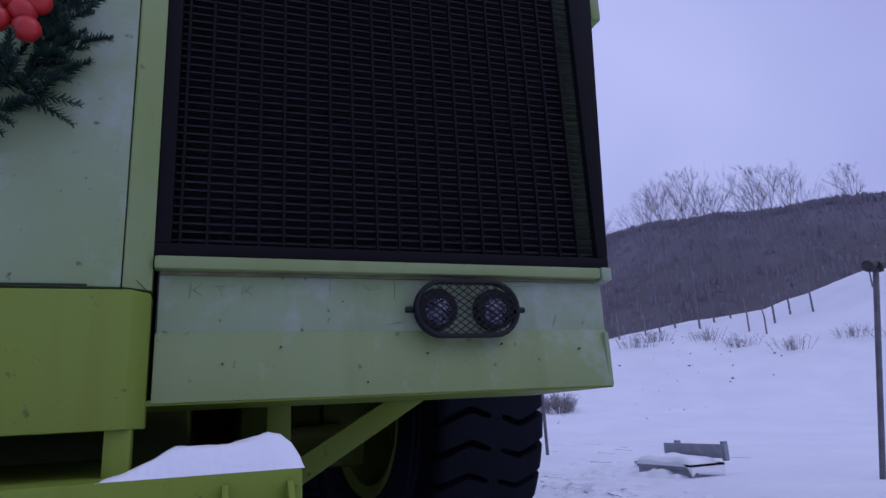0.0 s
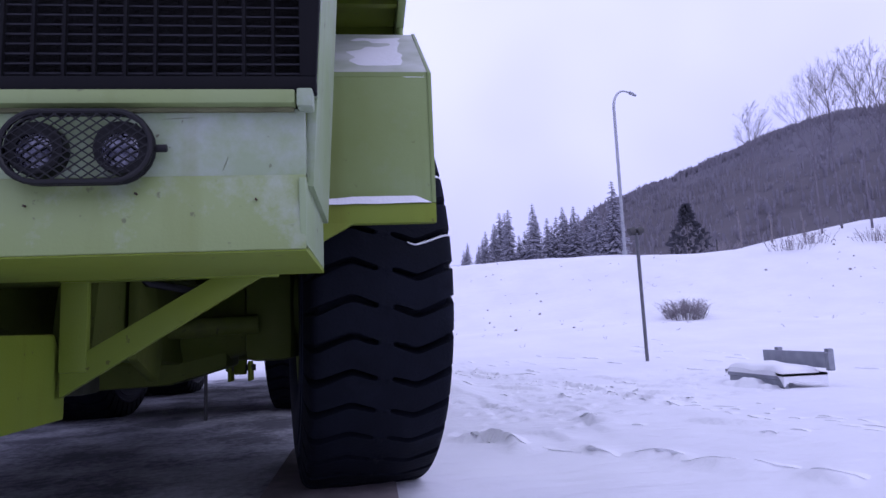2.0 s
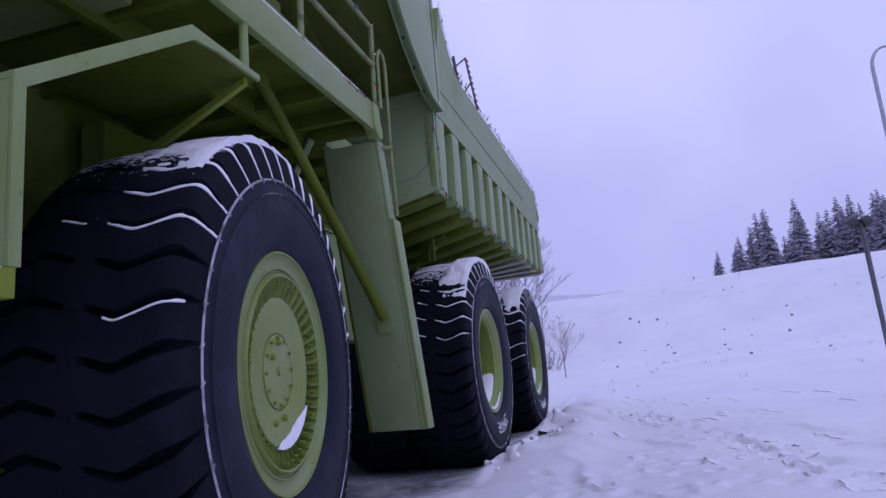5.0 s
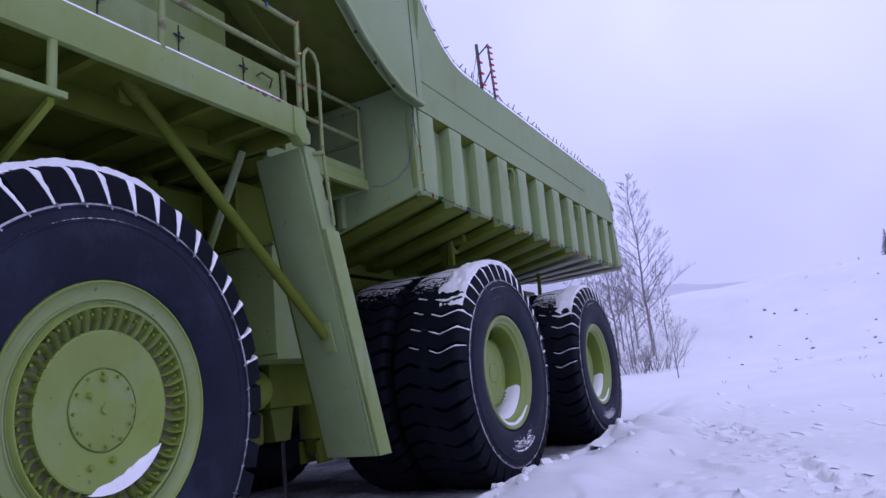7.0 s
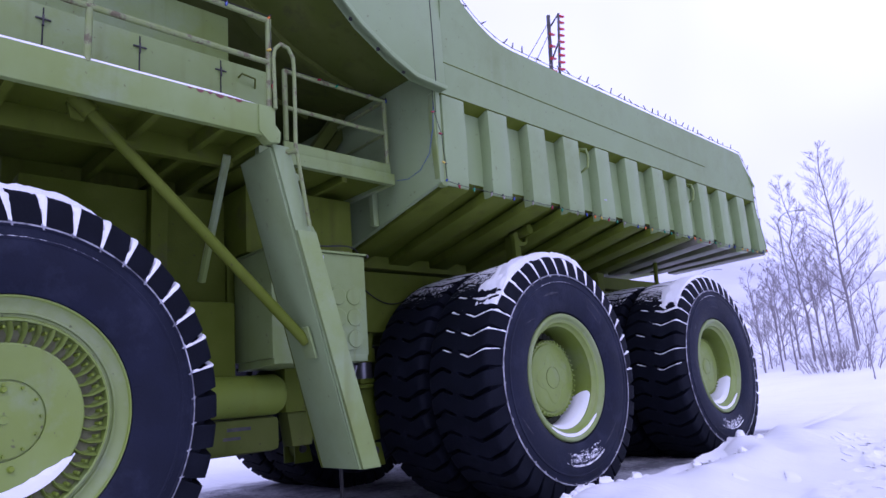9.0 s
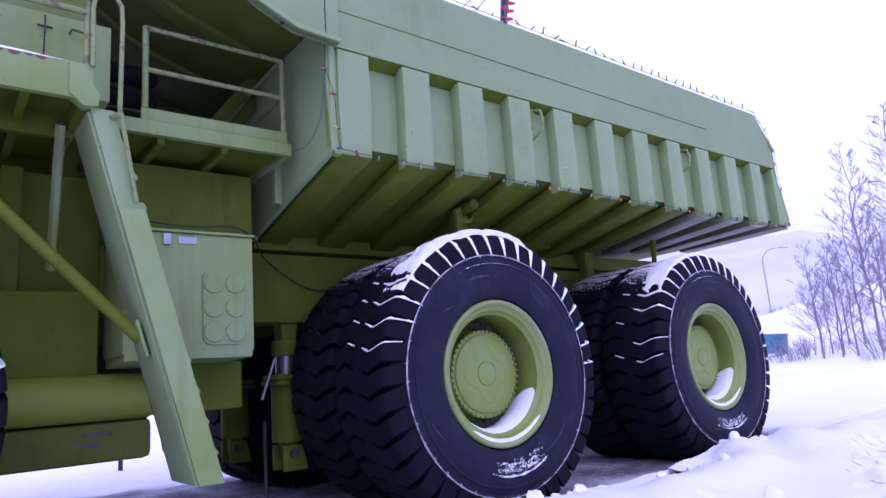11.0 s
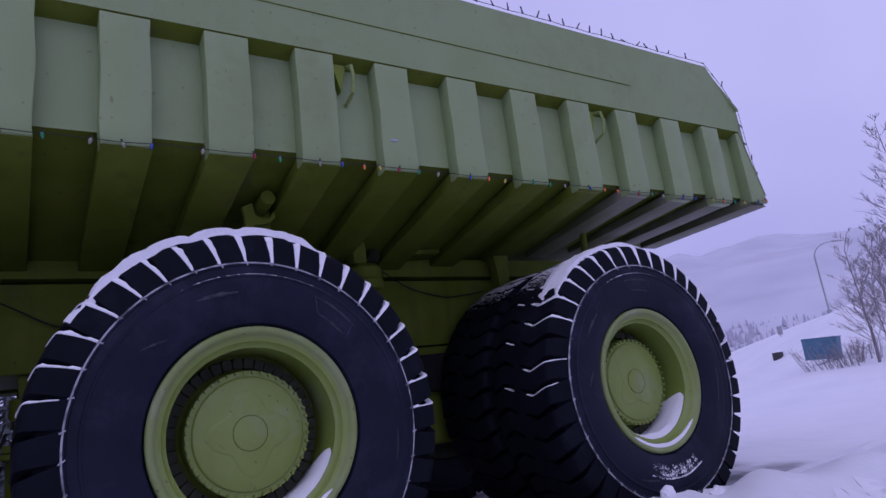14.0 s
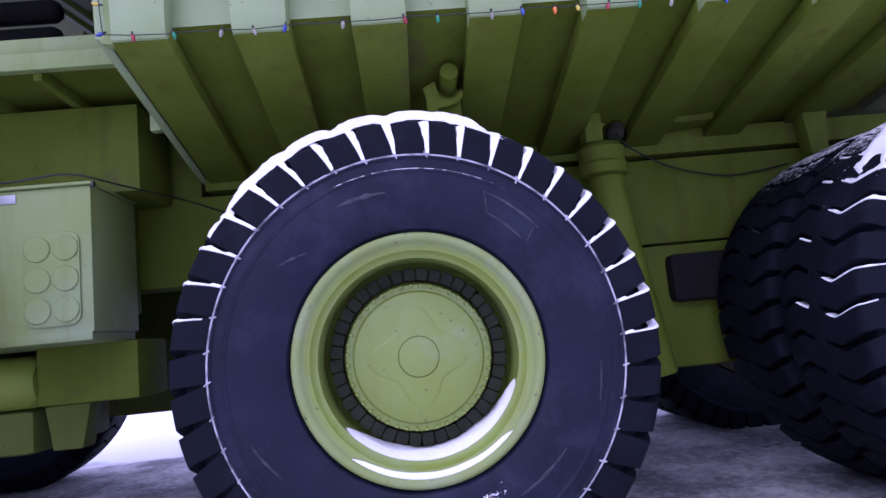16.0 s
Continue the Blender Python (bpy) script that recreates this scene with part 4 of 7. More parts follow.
for s in (1, -1):
    part("apron_side", box(B(), (s * 3.065, 0.004, 1.716), (s * 3.092, 0.955, 1.985)), paint_bleached, apron, bevel=0.006)
    part("hood_side", prism(B(), [(s * 3.075, 1.97), (s * 3.115, 1.97), (s * 3.255, 4.42), (s * 3.215, 4.42)], "y", 0.102, 1.02), paint_bleached if s > 0 else paint, truck, "bleached green hood side plate", bevel=0.006)
    part("top_bar", box(B(), (s * 0.805, -0.035, 2.275), (s * 3.06, 0.06, 2.335)), paint_apron, apron, bevel=0.014)
    part("rust_line", box(B(), (s * 0.83, 0.012, 2.258), (s * 3.05, 0.031, 2.274)), grime_and_shade, apron)
    part("bar_end", box(B(), (s * 3.064, -0.04, 2.262), (s * 3.128, 0.06, 2.338)), paint_bleached, apron, bevel=0.012)
    part("corner_strip", prism(B(), [(s * 3.105, 2.34), (s * 3.140, 2.34), (s * 3.255, 4.42), (s * 3.22, 4.42)], "y", 0.062, 0.10), paint_bleached, truck, bevel=0.006)
part("seam_gap", box(B(), (0.8215, 0.0255, 1.99), (0.8265, 0.0285, 2.27)), wire_black, apron)
for x, z, long, tilt in ((0.768, 2.19, 0.09, -38), (0.745, 2.155, 0.12, -33), (0.955, 2.19, 0.08, 86), (0.985, 2.205, 0.05, 40), (0.985, 2.18, 0.05, -40), (1.08, 2.21, 0.07, 3), (1.09, 2.185, 0.06, 88), (1.18, 2.19, 0.07, 86), (1.21, 2.205, 0.05, 42), (1.21, 2.18, 0.05, -42), (1.58, 2.21, 0.085, 89), (1.90, 2.20, 0.075, 88), (1.70, 2.215, 0.04, 60), (1.76, 2.215, 0.045, -50), (1.81, 2.21, 0.05, 20), (2.60, 2.235, 0.12, 3), (2.78, 2.05, 0.06, 70), (1.9, 2.04, 0.10, 12)):
    mark = part("scratch", prism(B(), [(-long / 2, 0.0), (0.0, 0.0012), (long / 2, 0.0), (0.0, -0.0012)], "y", -0.002, 0.001), scratch_dark if x < 0.83 else scratch_pale, apron)
    mark.matrix_basis = pose(x, 0.029 if x > 0.83 else -0.03, z, 0, -tilt, 0 if x > 0.83 else 34)
for x, z in ((1.35, 1.93), (2.05, 1.89), (2.45, 1.93), (2.9, 1.90), (1.1, 1.86), (1.75, 1.76)):
    part("rust_spot", prism(B(), [(x + 0.004 * math.cos(a) * (1 + 0.3 * math.sin(3 * a + x)), z + 0.005 * math.sin(a)) for a in [math.pi / 4 * k for k in range(8)]], "y", -0.003 + 0.0, 0.02), scratch_dark, apron)
part("apron_far", prism(B(), [(-3.09, 1.72), (-0.82, 1.72), (-0.82, 2.275), (-3.09, 2.275)], "y", 0.02, 0.09), paint_bleached, apron, bevel=0.006)
part("hood_roof", box(B(), (-3.14, -0.02, 4.42), (3.14, 3.2, 4.55)), paint, truck, bevel=0.03)
# radiator grilles
bar_up = mesh_of("grille_upright", box(B(), (-0.006, -0.012, 0), (0.006, 0.012, 1.96)), grille_black)
# slats brighter than uprights: light on their edges is in the colour
slat_black = material("lit_grille_slat_paint", (0.011, 0.011, 0.015), (0.019, 0.019, 0.024), rough=0.6, scale=9, bump=0.1, spec=0.3)
bar_flat = mesh_of("grille_slat", prism(B(), [(-0.012, 0.0), (0.012, 0.012), (0.014, 0.007), (-0.010, -0.006)], "x", 0, 2.21), slat_black)
for s in (1, -1):
    x0, x1 = (0.803, 3.14) if s > 0 else (-3.14, -0.803)
    g = part("radiator_grille", box(B(), (x0, 0.0, 2.336), (x1, 0.06, 2.40)), grille_black, truck, "black radiator grille of fine slats", bevel=0.006)
    part("frame_top", box(B(), (x0, 0.0, 4.356), (x1, 0.06, 4.42)), grille_black, g, bevel=0.006)
    part("frame_side", box(B(), (s * 0.803, 0.0, 2.401), (s * 0.868, 0.06, 4.355)), grille_black, g, bevel=0.006)
    part("frame_plate", prism(B(), [(s * 3.075, 2.401), (s * 3.140, 2.401), (s * 3.250, 4.355), (s * 3.075, 4.355)], "y", 0.0, 0.05), grille_black, g, bevel=0.004)
    part("radiator_core", box(B(), (s * 0.81, 0.16, 2.34), (s * 3.06, 0.22, 4.42)), core_black, g)
    if s > 0:
        for k in range(20):
            placed("grille_upright", bar_up, g, pose(x0 + 0.10 + k * 0.1147, 0.03, 2.398))
        for k in range(48):
            placed("grille_slat", bar_flat, g, pose(x0 + 0.062, 0.045, 2.425 + k * 0.0405))
# centre column
col = part("centre_column", box(B(), (-0.685, -0.075, 2.180), (0.685, 0.05, 4.42)), paint_bleached, truck, "pale green centre panel of the hood", bevel=0.01)
for s in (1, -1):
    part("column_edge", prism(B(), [(s * 0.690, -0.073), (s * 0.70, -0.075), (s * 0.800, -0.005), (s * 0.800, 0.10), (s * 0.690, 0.10)], "z", 2.180, 4.42), paint, col, bevel=0.004)
part("column_base", prism(B(), [(-0.735, -0.10), (0.735, -0.10), (0.800, -0.01), (0.800, 0.12), (-0.800, 0.12), (-0.800, -0.01)], "z", 1.60, 2.168), paint_low, col, "yellowish-green lower centre box", bevel=0.012)
part("panel_slot", box(B(), (0.02, -0.082, 2.183), (0.56, -0.07, 2.191)), wire_black, col)
for s in (1, -1):
    part("column_leg", box(B(), (s * 0.66, -0.06, 1.40), (s * 0.76, 0.04, 1.61)), paint_low, col, bevel=0.006)


def stadium(cx, cz, half, r, n=12):
    pts = []
    for k in range(n + 1):
        a = -math.pi / 2 + math.pi * k / n
        pts.append((cx + half + r * math.cos(a), cz + r * math.sin(a)))
    for k in range(n + 1):
        a = math.pi / 2 + math.pi * k / n
        pts.append((cx - half + r * math.cos(a), cz + r * math.sin(a)))
    return pts


lens = material("lamp_glass", (0.03, 0.03, 0.04), (0.16, 0.16, 0.19), rough=0.1, metal=0.9, scale=26, bump=0.1)
for s in (1, -1):
    cx, cz = s * 2.255, 2.10
    lamp = part("headlamp", tube(B(), [(cx - 0.20, 0.02, cz), (cx - 0.11, 0.02, cz)], 0.012, 6), lamp_black, truck, "black twin headlamp behind a diamond-mesh guard")
    ring = stadium(cx, cz, 0.135, 0.135)
    part("guard_rim", tube(B(), [(x, -0.06, z) for x, z in ring + ring[:2]], 0.012, 8), lamp_black, lamp)
    part("guard_wall", tube(B(), [(x, -0.02, z) for x, z in ring + ring[:2]], 0.008, 6), lamp_black, lamp)
    for e in (1, -1):
        part("mount_tab", tube(B(), [(cx + e * 0.265, -0.03, cz - 0.003), (cx + e * 0.32, -0.03, cz - 0.003)], 0.016, 8), lamp_black, lamp, bevel=0.004)
        part("lamp_shell", tube(B(), [(cx + e * 0.155, 0.028, cz), (cx + e * 0.155, -0.048, cz)], 0.104, 32), lamp_black, lamp, bevel=0.012)
        part("lens", lathe_at(B(), [(0.0, 0.074), (0.010, 0.058), (0.017, 0.028), (0.018, 0.002)], 28, 0, 0), lens, lamp).matrix_basis = pose(cx + e * 0.155, -0.044, cz - 0.012, 0, 0, -90)
    mesh = B()
    for slope in (0.70, -0.70):
        for k in range(-10, 11):
            x_at = k * 0.050
            run = []
            for q in range(41):
                zz = -0.13 + 0.26 * q / 40
                xx = x_at + zz / slope
                inside = abs(xx) <= 0.135 and abs(zz) <= 0.13 or (abs(xx) - 0.135) ** 2 + zz ** 2 <= 0.13 ** 2
                if inside:
                    run.append((xx, zz))
            if len(run) > 2:
                (xa, za), (xb, zb) = run[0], run[-1]
                tube(mesh, [(cx + xa, -0.066, cz + za), (cx + xb, -0.066, cz + zb)], 0.0034, 4)
    part("mesh_guard", mesh, lamp_black, lamp)

# low bumper box, with a patch where the green has worn off
low = part("low_bumper", prism(B(), [(-0.25, 0.905), (-0.25, 1.42), (1.70, 1.44), (1.85, 1.20), (1.85, 0.91)], "x", -1.415, 1.415), paint_low, truck, "low yellowish-green bumper box", bevel=0.02)
part("worn_patch", prism(B(), [(1.17, 1.07), (1.24, 1.085), (1.33, 1.075), (1.375, 1.06), (1.37, 0.99), (1.32, 0.955), (1.27, 0.97), (1.22, 0.96), (1.18, 1.0)], "y", -0.2515, -0.249), paint, low)
for s in (1, -1):
    part("step_pocket", prism(B(), [(-0.252, 1.20), (-0.40, 1.20), (-0.43, 1.185), (-0.43, 1.115), (-0.40, 1.10), (-0.252, 1.10)], "x", s * 1.10, s * 1.372), paint_low, low, bevel=0.008)
    for x in (1.118, 1.362):
        part("pocket_cheek", prism(B(), [(-0.252, 1.375), (-0.285, 1.375), (-0.405, 1.235), (-0.405, 1.20), (-0.252, 1.20)], "x", s * (x - 0.012), s * (x + 0.012)), paint_low, low, bevel=0.004)
    # braces
    part("brace_upright", box(B(), (s * 1.44, 1.69, 1.20), (s * 1.60, 1.75, 2.68)), paint_low, truck, bevel=0.01)
    part("brace_diagonal", prism(B(), [(s * 1.445, 1.05), (s * 1.445, 1.30), (s * 1.60, 1.33), (s * 2.42, 1.80), (s * 2.95, 2.09), (s * 3.25, 2.09), (s * 2.62, 1.74)], "y", 1.70, 1.755), paint_low, truck, bevel=0.006)
    part("brace_beam", box(B(), (s * 1.44, 1.66, 1.75), (s * 2.75, 1.76, 1.86)), paint_low, truck, bevel=0.01)
    # fender
    f = part("fender", box(B(), (s * 2.45, 1.74, 2.20), (s * 3.765, 1.77, 3.10)), paint, truck, "light-green front fender with snow on its slope", bevel=0.006)
    part("fender_ledge", prism(B(), [(1.70, 2.08), (1.70, 2.21), (1.78, 2.225), (1.78, 2.08)], "x", s * 2.45, s * 3.785), paint_low, f, bevel=0.008)
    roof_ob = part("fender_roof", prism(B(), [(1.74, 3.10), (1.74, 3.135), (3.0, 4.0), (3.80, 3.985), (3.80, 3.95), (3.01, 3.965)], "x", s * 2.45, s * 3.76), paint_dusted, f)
    # lower faces of the fender roof painted darker in place of shade
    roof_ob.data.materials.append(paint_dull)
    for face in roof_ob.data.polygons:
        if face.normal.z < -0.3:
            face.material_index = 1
    part("fender_edge", prism(B(), [(1.735, 2.22), (1.735, 3.13), (3.0, 4.01), (3.81, 3.995), (3.81, 3.945), (3.30, 3.945), (3.03, 3.915), (1.80, 3.07), (1.80, 2.22)], "x", s * 3.761, s * 3.79), paint, f, bevel=0.004)
    part("fender_post", tube(B(), [(s * 3.70, 3.74, 3.985), (s * 3.70, 3.74, 4.41)], 0.036, 14), paint, f)
    part("fender_strap", prism(B(), [(s * 3.72, 3.95), (s * 3.72, 3.90), (s * 2.45, 3.30), (s * 2.45, 3.38)], "y", 3.70, 3.75), paint_low, f)
    part("fender_liner", box(B(), (s * 2.46, 1.78, 2.22), (s * 3.74, 1.80, 3.05)), paint_dull, f)
part("front_crossbeam", box(B(), (-1.45, 1.5, 1.75), (1.45, 2.0, 2.6)), paint_under, truck, bevel=0.05)
part("belly_plate", prism(B(), [(0.9, 1.75), (2.6, 1.35), (5.6, 1.20), (5.6, 2.6), (0.9, 2.6)], "x", -0.95, 0.95), paint_under, truck, bevel=0.05)
for s in (1, -1):
    part("steering_knuckle", box(B(), (s * 2.15, FRONT - 0.45, 1.15), (s * 2.6, FRONT + 0.45, 2.3)), paint_under, truck, bevel=0.10)
    part("suspension_strut", tube(B(), [(s * 2.1, FRONT, 1.9), (s * 1.9, FRONT - 0.05, 3.6)], 0.22, 20), paint_dull, truck)
    part("steering_rod", tube(B(), [(s * 1.0, FRONT - 0.75, 1.45), (s * 2.3, FRONT - 0.55, 1.5)], 0.09, 12), paint_under, truck)
    part("axle_arm", prism(B(), [(1.9, 1.30), (4.0, 1.15), (4.3, 1.75), (2.1, 2.3)], "x", s * 1.28, s * 1.55), paint_under, truck, bevel=0.04)
for s in (1, -1):
    part("brake_hose", tube(B(), [(s * 1.3, 2.1, 2.3), (s * 1.7, 2.5, 1.8), (s * 2.0, 3.0, 1.75), (s * 2.2, 3.7, 2.0)], 0.03, 8), wire_black, truck)
    part("hanger_bracket", prism(B(), [(2.4, 1.25), (2.9, 1.05), (3.0, 1.3), (2.75, 1.95), (2.45, 1.95)], "x", s * 1.58, s * 1.66), paint_under, truck, bevel=0.02)
part("axle_beam", prism(B(), [(-1.9, 1.20), (-1.4, 0.98), (-0.5, 0.93), (0.5, 0.93), (1.4, 0.95), (1.95, 1.10), (1.95, 1.6), (-1.9, 1.6)], "y", 4.0, 4.6), paint_under, truck, bevel=0.05)
part("drop_box", box(B(), (0.98, 2.55, 1.0), (1.24, 2.85, 1.35)), dark_clamp, truck, bevel=0.03)
part("support_post", tube(B(), [(0.45, 9.4, -0.05), (0.45, 9.4, 1.3)], 0.03, 8), dark_steel, truck)

# ---- decks, ladder and side gear ----
for s in (1, -1):
    deck = part("side_deck", box(B(), (s * 1.3, 0.6, 4.60), (s * 3.66, 6.45, 4.66)), paint_dull, truck, "green side deck with edge beam and railing")
    part("edge_beam", prism(B(), [(3.665, 4.66), (3.665, 4.41), (3.74, 4.41), (3.745, 4.745), (3.70, 4.745)] if s > 0 else [(-3.665, 4.66), (-3.665, 4.41), (-3.74, 4.41), (-3.745, 4.745), (-3.70, 4.745)], "y", 0.6, 6.47), paint, deck, bevel=0.008)
    part("end_beam", box(B(), (s * 1.3, 6.40, 4.43), (s * 3.66, 6.465, 4.60)), paint_dull, deck, bevel=0.006)
    for y in (1.0, 2.1, 3.3, 4.1, 5.3, 5.95):
        part("deck_joist", prism(B(), [(y - 0.015, 4.60), (y - 0.015, 4.44), (y + 0.06, 4.44), (y + 0.06, 4.455), (y, 4.455), (y, 4.60)], "x", s * 1.3, s * 3.66), paint_dull, deck)
    part("inner_channel", box(B(), (s * 2.72, 0.6, 4.36), (s * 2.82, 6.45, 4.599)), paint_dull, deck, bevel=0.01)
    part("corner_gusset", prism(B(), [(6.28, 4.74), (6.28, 4.45), (6.40, 4.34), (6.52, 4.36), (6.53, 4.48), (6.47, 4.55), (6.47, 4.74)], "x", s * 3.62, s * 3.76), paint, deck, bevel=0.008)
    for y in (1.0, 2.85, 4.66, 6.42):
        part("rail_post", tube(B(), [(s * 3.72, y, 4.73), (s * 3.74, y, 5.77)], 0.032, 10), rail_paint, deck)
    for z in (5.26, 5.76):
        part("rail_bar", tube(B(), [(s * 3.735, 0.9, z), (s * 3.735, 6.42, z)], 0.03, 10), rail_paint, deck)
    part("deck_cabinet", box(B(), (s * 2.5, 3.9, 4.665), (s * 3.18, 6.72, 5.47)), paint, truck, "green deck cabinet with latched doors", bevel=0.015)
    for y in (4.42, 5.28, 6.14):
        part("door_gap", box(B(), (s * 3.175, y - 0.006, 4.9), (s * 3.187, y + 0.006, 5.44)), wire_black, deck)
        part("latch", box(B(), (s * 3.18, y - 0.065, 5.313), (s * 3.20, y + 0.065, 5.328)), dark_steel, deck, bevel=0.006)
        part("latch_bar", box(B(), (s * 3.18, y - 0.008, 5.25), (s * 3.205, y + 0.008, 5.36)), dark_steel, deck, bevel=0.004)
    part("cabinet_handle", tube(B(), [(s * 3.18, 6.35, 5.30), (s * 3.25, 6.36, 5.32), (s * 3.25, 6.52, 5.30), (s * 3.18, 6.55, 5.22)], 0.012, 8), paint_dull, deck)
    part("upper_housing", box(B(), (s * 1.0, 2.0, 4.67), (s * 2.45, 6.6, 6.5)), paint, truck, bevel=0.03)
for y, wide, deep in ((5.56, 0.05, 0.02), (5.66, 0.08, 0.035), (5.76, 0.06, 0.025), (5.86, 0.10, 0.04), (5.97, 0.07, 0.022), (6.06, 0.09, 0.032)):
    part("primer_patch", prism(B(), [(y - wide / 2, 4.738), (y + wide / 2, 4.738), (y + wide * 0.4, 4.738 - deep * 0.6), (y + wide * 0.1, 4.738 - deep), (y - wide * 0.3, 4.738 - deep * 0.7)], "x", 3.742, 3.748), red_paint, truck)
# second, lower platform
plat = part("rear_platform", box(B(), (1.2, 6.75, 4.55), (2.90, 8.76, 4.60)), paint_dull, truck, "green walkway platform with kick plate and railing")
part("kick_plate", box(B(), (2.86, 7.08, 4.665), (2.90, 8.74, 4.80)), paint, plat, bevel=0.006)
part("edge_channel", box(B(), (2.84, 6.72, 4.50), (2.93, 8.78, 4.655)), paint, plat, bevel=0.008)
part("end_channel", box(B(), (1.2, 8.70, 4.50), (2.835, 8.78, 4.65)), paint, plat, bevel=0.008)
for y in (7.3, 8.0):
    part("platform_joist", box(B(), (1.3, y - 0.04, 4.44), (2.83, y + 0.04, 4.549)), paint_dull, plat, bevel=0.008)
for y in (7.12, 8.70):
    part("rail_post", tube(B(), [(2.88, y, 4.80), (2.88, y, 5.75)], 0.035, 10), rail_paint, plat)
for z in (5.25, 5.74):
    part("rail_bar", tube(B(), [(2.88, 7.12, z), (2.88, 8.70, z)], 0.03, 10), rail_paint, plat)
    part("rail_return", tube(B(), [(2.88, 8.70, z), (1.6, 8.72, z)], 0.028, 10), rail_paint, plat)
part("platform_leg", box(B(), (2.30, 8.79, 4.05), (2.40, 8.89, 4.62)), paint, plat, bevel=0.012)
# silencers and beams behind the platform, with the dark there put into their colours
for x, z in ((1.55, 5.78), (1.55, 5.47)):
    part("silencer", lathe(B(), [(-0.75, 0.05), (-0.73, 0.09), (-0.67, 0.125), (0.40, 0.125), (0.46, 0.09), (0.48, 0.05)], 24), core_black, truck).matrix_basis = pose(x, 7.1, z, 0, 0, 90)
for x, y, long in ((1.75, 8.02, 0.20), (1.60, 8.28, 0.14)):
    part("canopy_prop", prism(B(), [(y - 0.10, 4.9), (y + 0.10, 4.9), (y + 1.0, 6.15), (y + 0.80, 6.15)], "x", x - long, x), paint_under, truck, bevel=0.02)
part("silencer_bracket", box(B(), (1.2, 6.62, 5.0), (1.9, 6.72, 6.1)), paint_under, truck, bevel=0.02)
part("engine_block", box(B(), (-1.2, 4.5, 3.45), (1.15, 8.87, 5.5)), paint_dull, truck, bevel=0.06)
part("side_skirt", box(B(), (1.26, 4.6, 2.4), (1.55, 8.2, 4.36)), paint_dull, truck, bevel=0.03)
part("upper_side_box", box(B(), (1.3, 6.95, 3.55), (2.15, 8.58, 4.43)), paint_dull, truck, bevel=0.02)
part("skirt_post", box(B(), (1.56, 5.95, 2.9), (1.72, 6.15, 4.36)), paint_dull, truck, bevel=0.015)
part("skirt_strap", box(B(), (1.56, 6.95, 2.7), (1.62, 7.1, 3.9)), paint_dull, truck, bevel=0.008)

# access ladder
lad = part("access_ladder", prism(B(), [(6.44, 4.33), (6.50, 4.33), (7.44, 0.97), (7.38, 0.95)], "x", 3.02, 3.66), paint_body, truck, "inclined access ladder with green front plate", bevel=0.006)
part("ladder_stile", prism(B(), [(6.46, 4.36), (6.66, 4.36), (7.56, 0.95), (7.38, 0.95)], "x", 3.661, 3.70), paint_body, lad, bevel=0.006)
part("ladder_stile", prism(B(), [(6.46, 4.36), (6.66, 4.36), (7.56, 0.95), (7.38, 0.95)], "x", 2.98, 3.018), paint_dull, lad, bevel=0.006)
part("ladder_guard", prism(B(), [(6.70, 3.44), (6.93, 3.44), (7.63, 0.95), (7.40, 0.95)], "x", 3.702, 3.75), paint, lad, "pale green ladder guard strip", bevel=0.008)
for k in range(11):
    f = (k + 0.5) / 11
    y, z = 6.64 + 0.88 * f, 4.2 - 3.1 * f
    part("ladder_rung", tube(B(), [(3.018, y, z), (3.66, y, z)], 0.018, 8), paint_low, lad)
    part("rung_clip", prism(B(), [(y - 0.02, z + 0.045), (y + 0.085, z + 0.02), (y + 0.115, z - 0.025), (y + 0.10, z - 0.055), (y + 0.0, z - 0.045)], "x", 3.62, 3.69), paint, lad, bevel=0.006)
part("hand_rail", tube(B(), [(3.78, 6.46, 4.72), (3.78, 6.45, 5.30), (3.78, 6.47, 5.42), (3.78, 6.54, 5.50), (3.78, 6.63, 5.48), (3.78, 6.69, 5.38), (3.78, 6.70, 5.2), (3.78, 6.69, 4.35), (3.77, 6.72, 4.22), (3.745, 6.85, 3.5)], 0.022, 10), rail_paint, lad)
part("rail_clamp", tube(B(), [(3.62, 6.60, 4.30), (3.80, 6.70, 4.30)], 0.03, 8), rail_paint, lad)
part("deck_strut", tube(B(), [(3.17, 4.78, 4.58), (3.44, 6.96, 2.30)], 0.058, 16), paint_dull, truck, "green tubular deck strut")
part("strut_foot", prism(B(), [(6.905, 2.45), (6.93, 2.46), (7.025, 2.13), (7.0, 2.12)], "x", 3.34, 3.54), paint, truck, bevel=0.004)
part("strut_collar", tube(B(), [(3.16, 4.70, 4.66), (3.18, 4.86, 4.495)], 0.085, 12), paint_dull, truck, bevel=0.012)
part("strut_head", prism(B(), [(4.66, 4.60), (4.70, 4.44), (4.82, 4.44), (4.92, 4.60)], "x", 3.06, 3.11), paint_dull, truck, bevel=0.01)
part("deck_stay", tube(B(), [(2.10, 6.40, 3.15), (2.91, 6.34, 4.46)], 0.05, 6), paint, truck, bevel=0.006)

# control box
cb = part("control_box", box(B(), (1.75, 6.98, 2.20), (2.69, 8.36, 3.50)), paint, truck, "green control box with six round covers", bevel=0.02)
part("box_lid", box(B(), (1.74, 6.97, 3.502), (2.72, 8.375, 3.53)), paint, cb, bevel=0.006)
part("box_foot", prism(B(), [(1.8, 2.20), (2.60, 2.20), (2.69, 2.23), (2.68, 2.13), (1.8, 2.10)], "y", 7.0, 8.34), paint, cb, bevel=0.01)
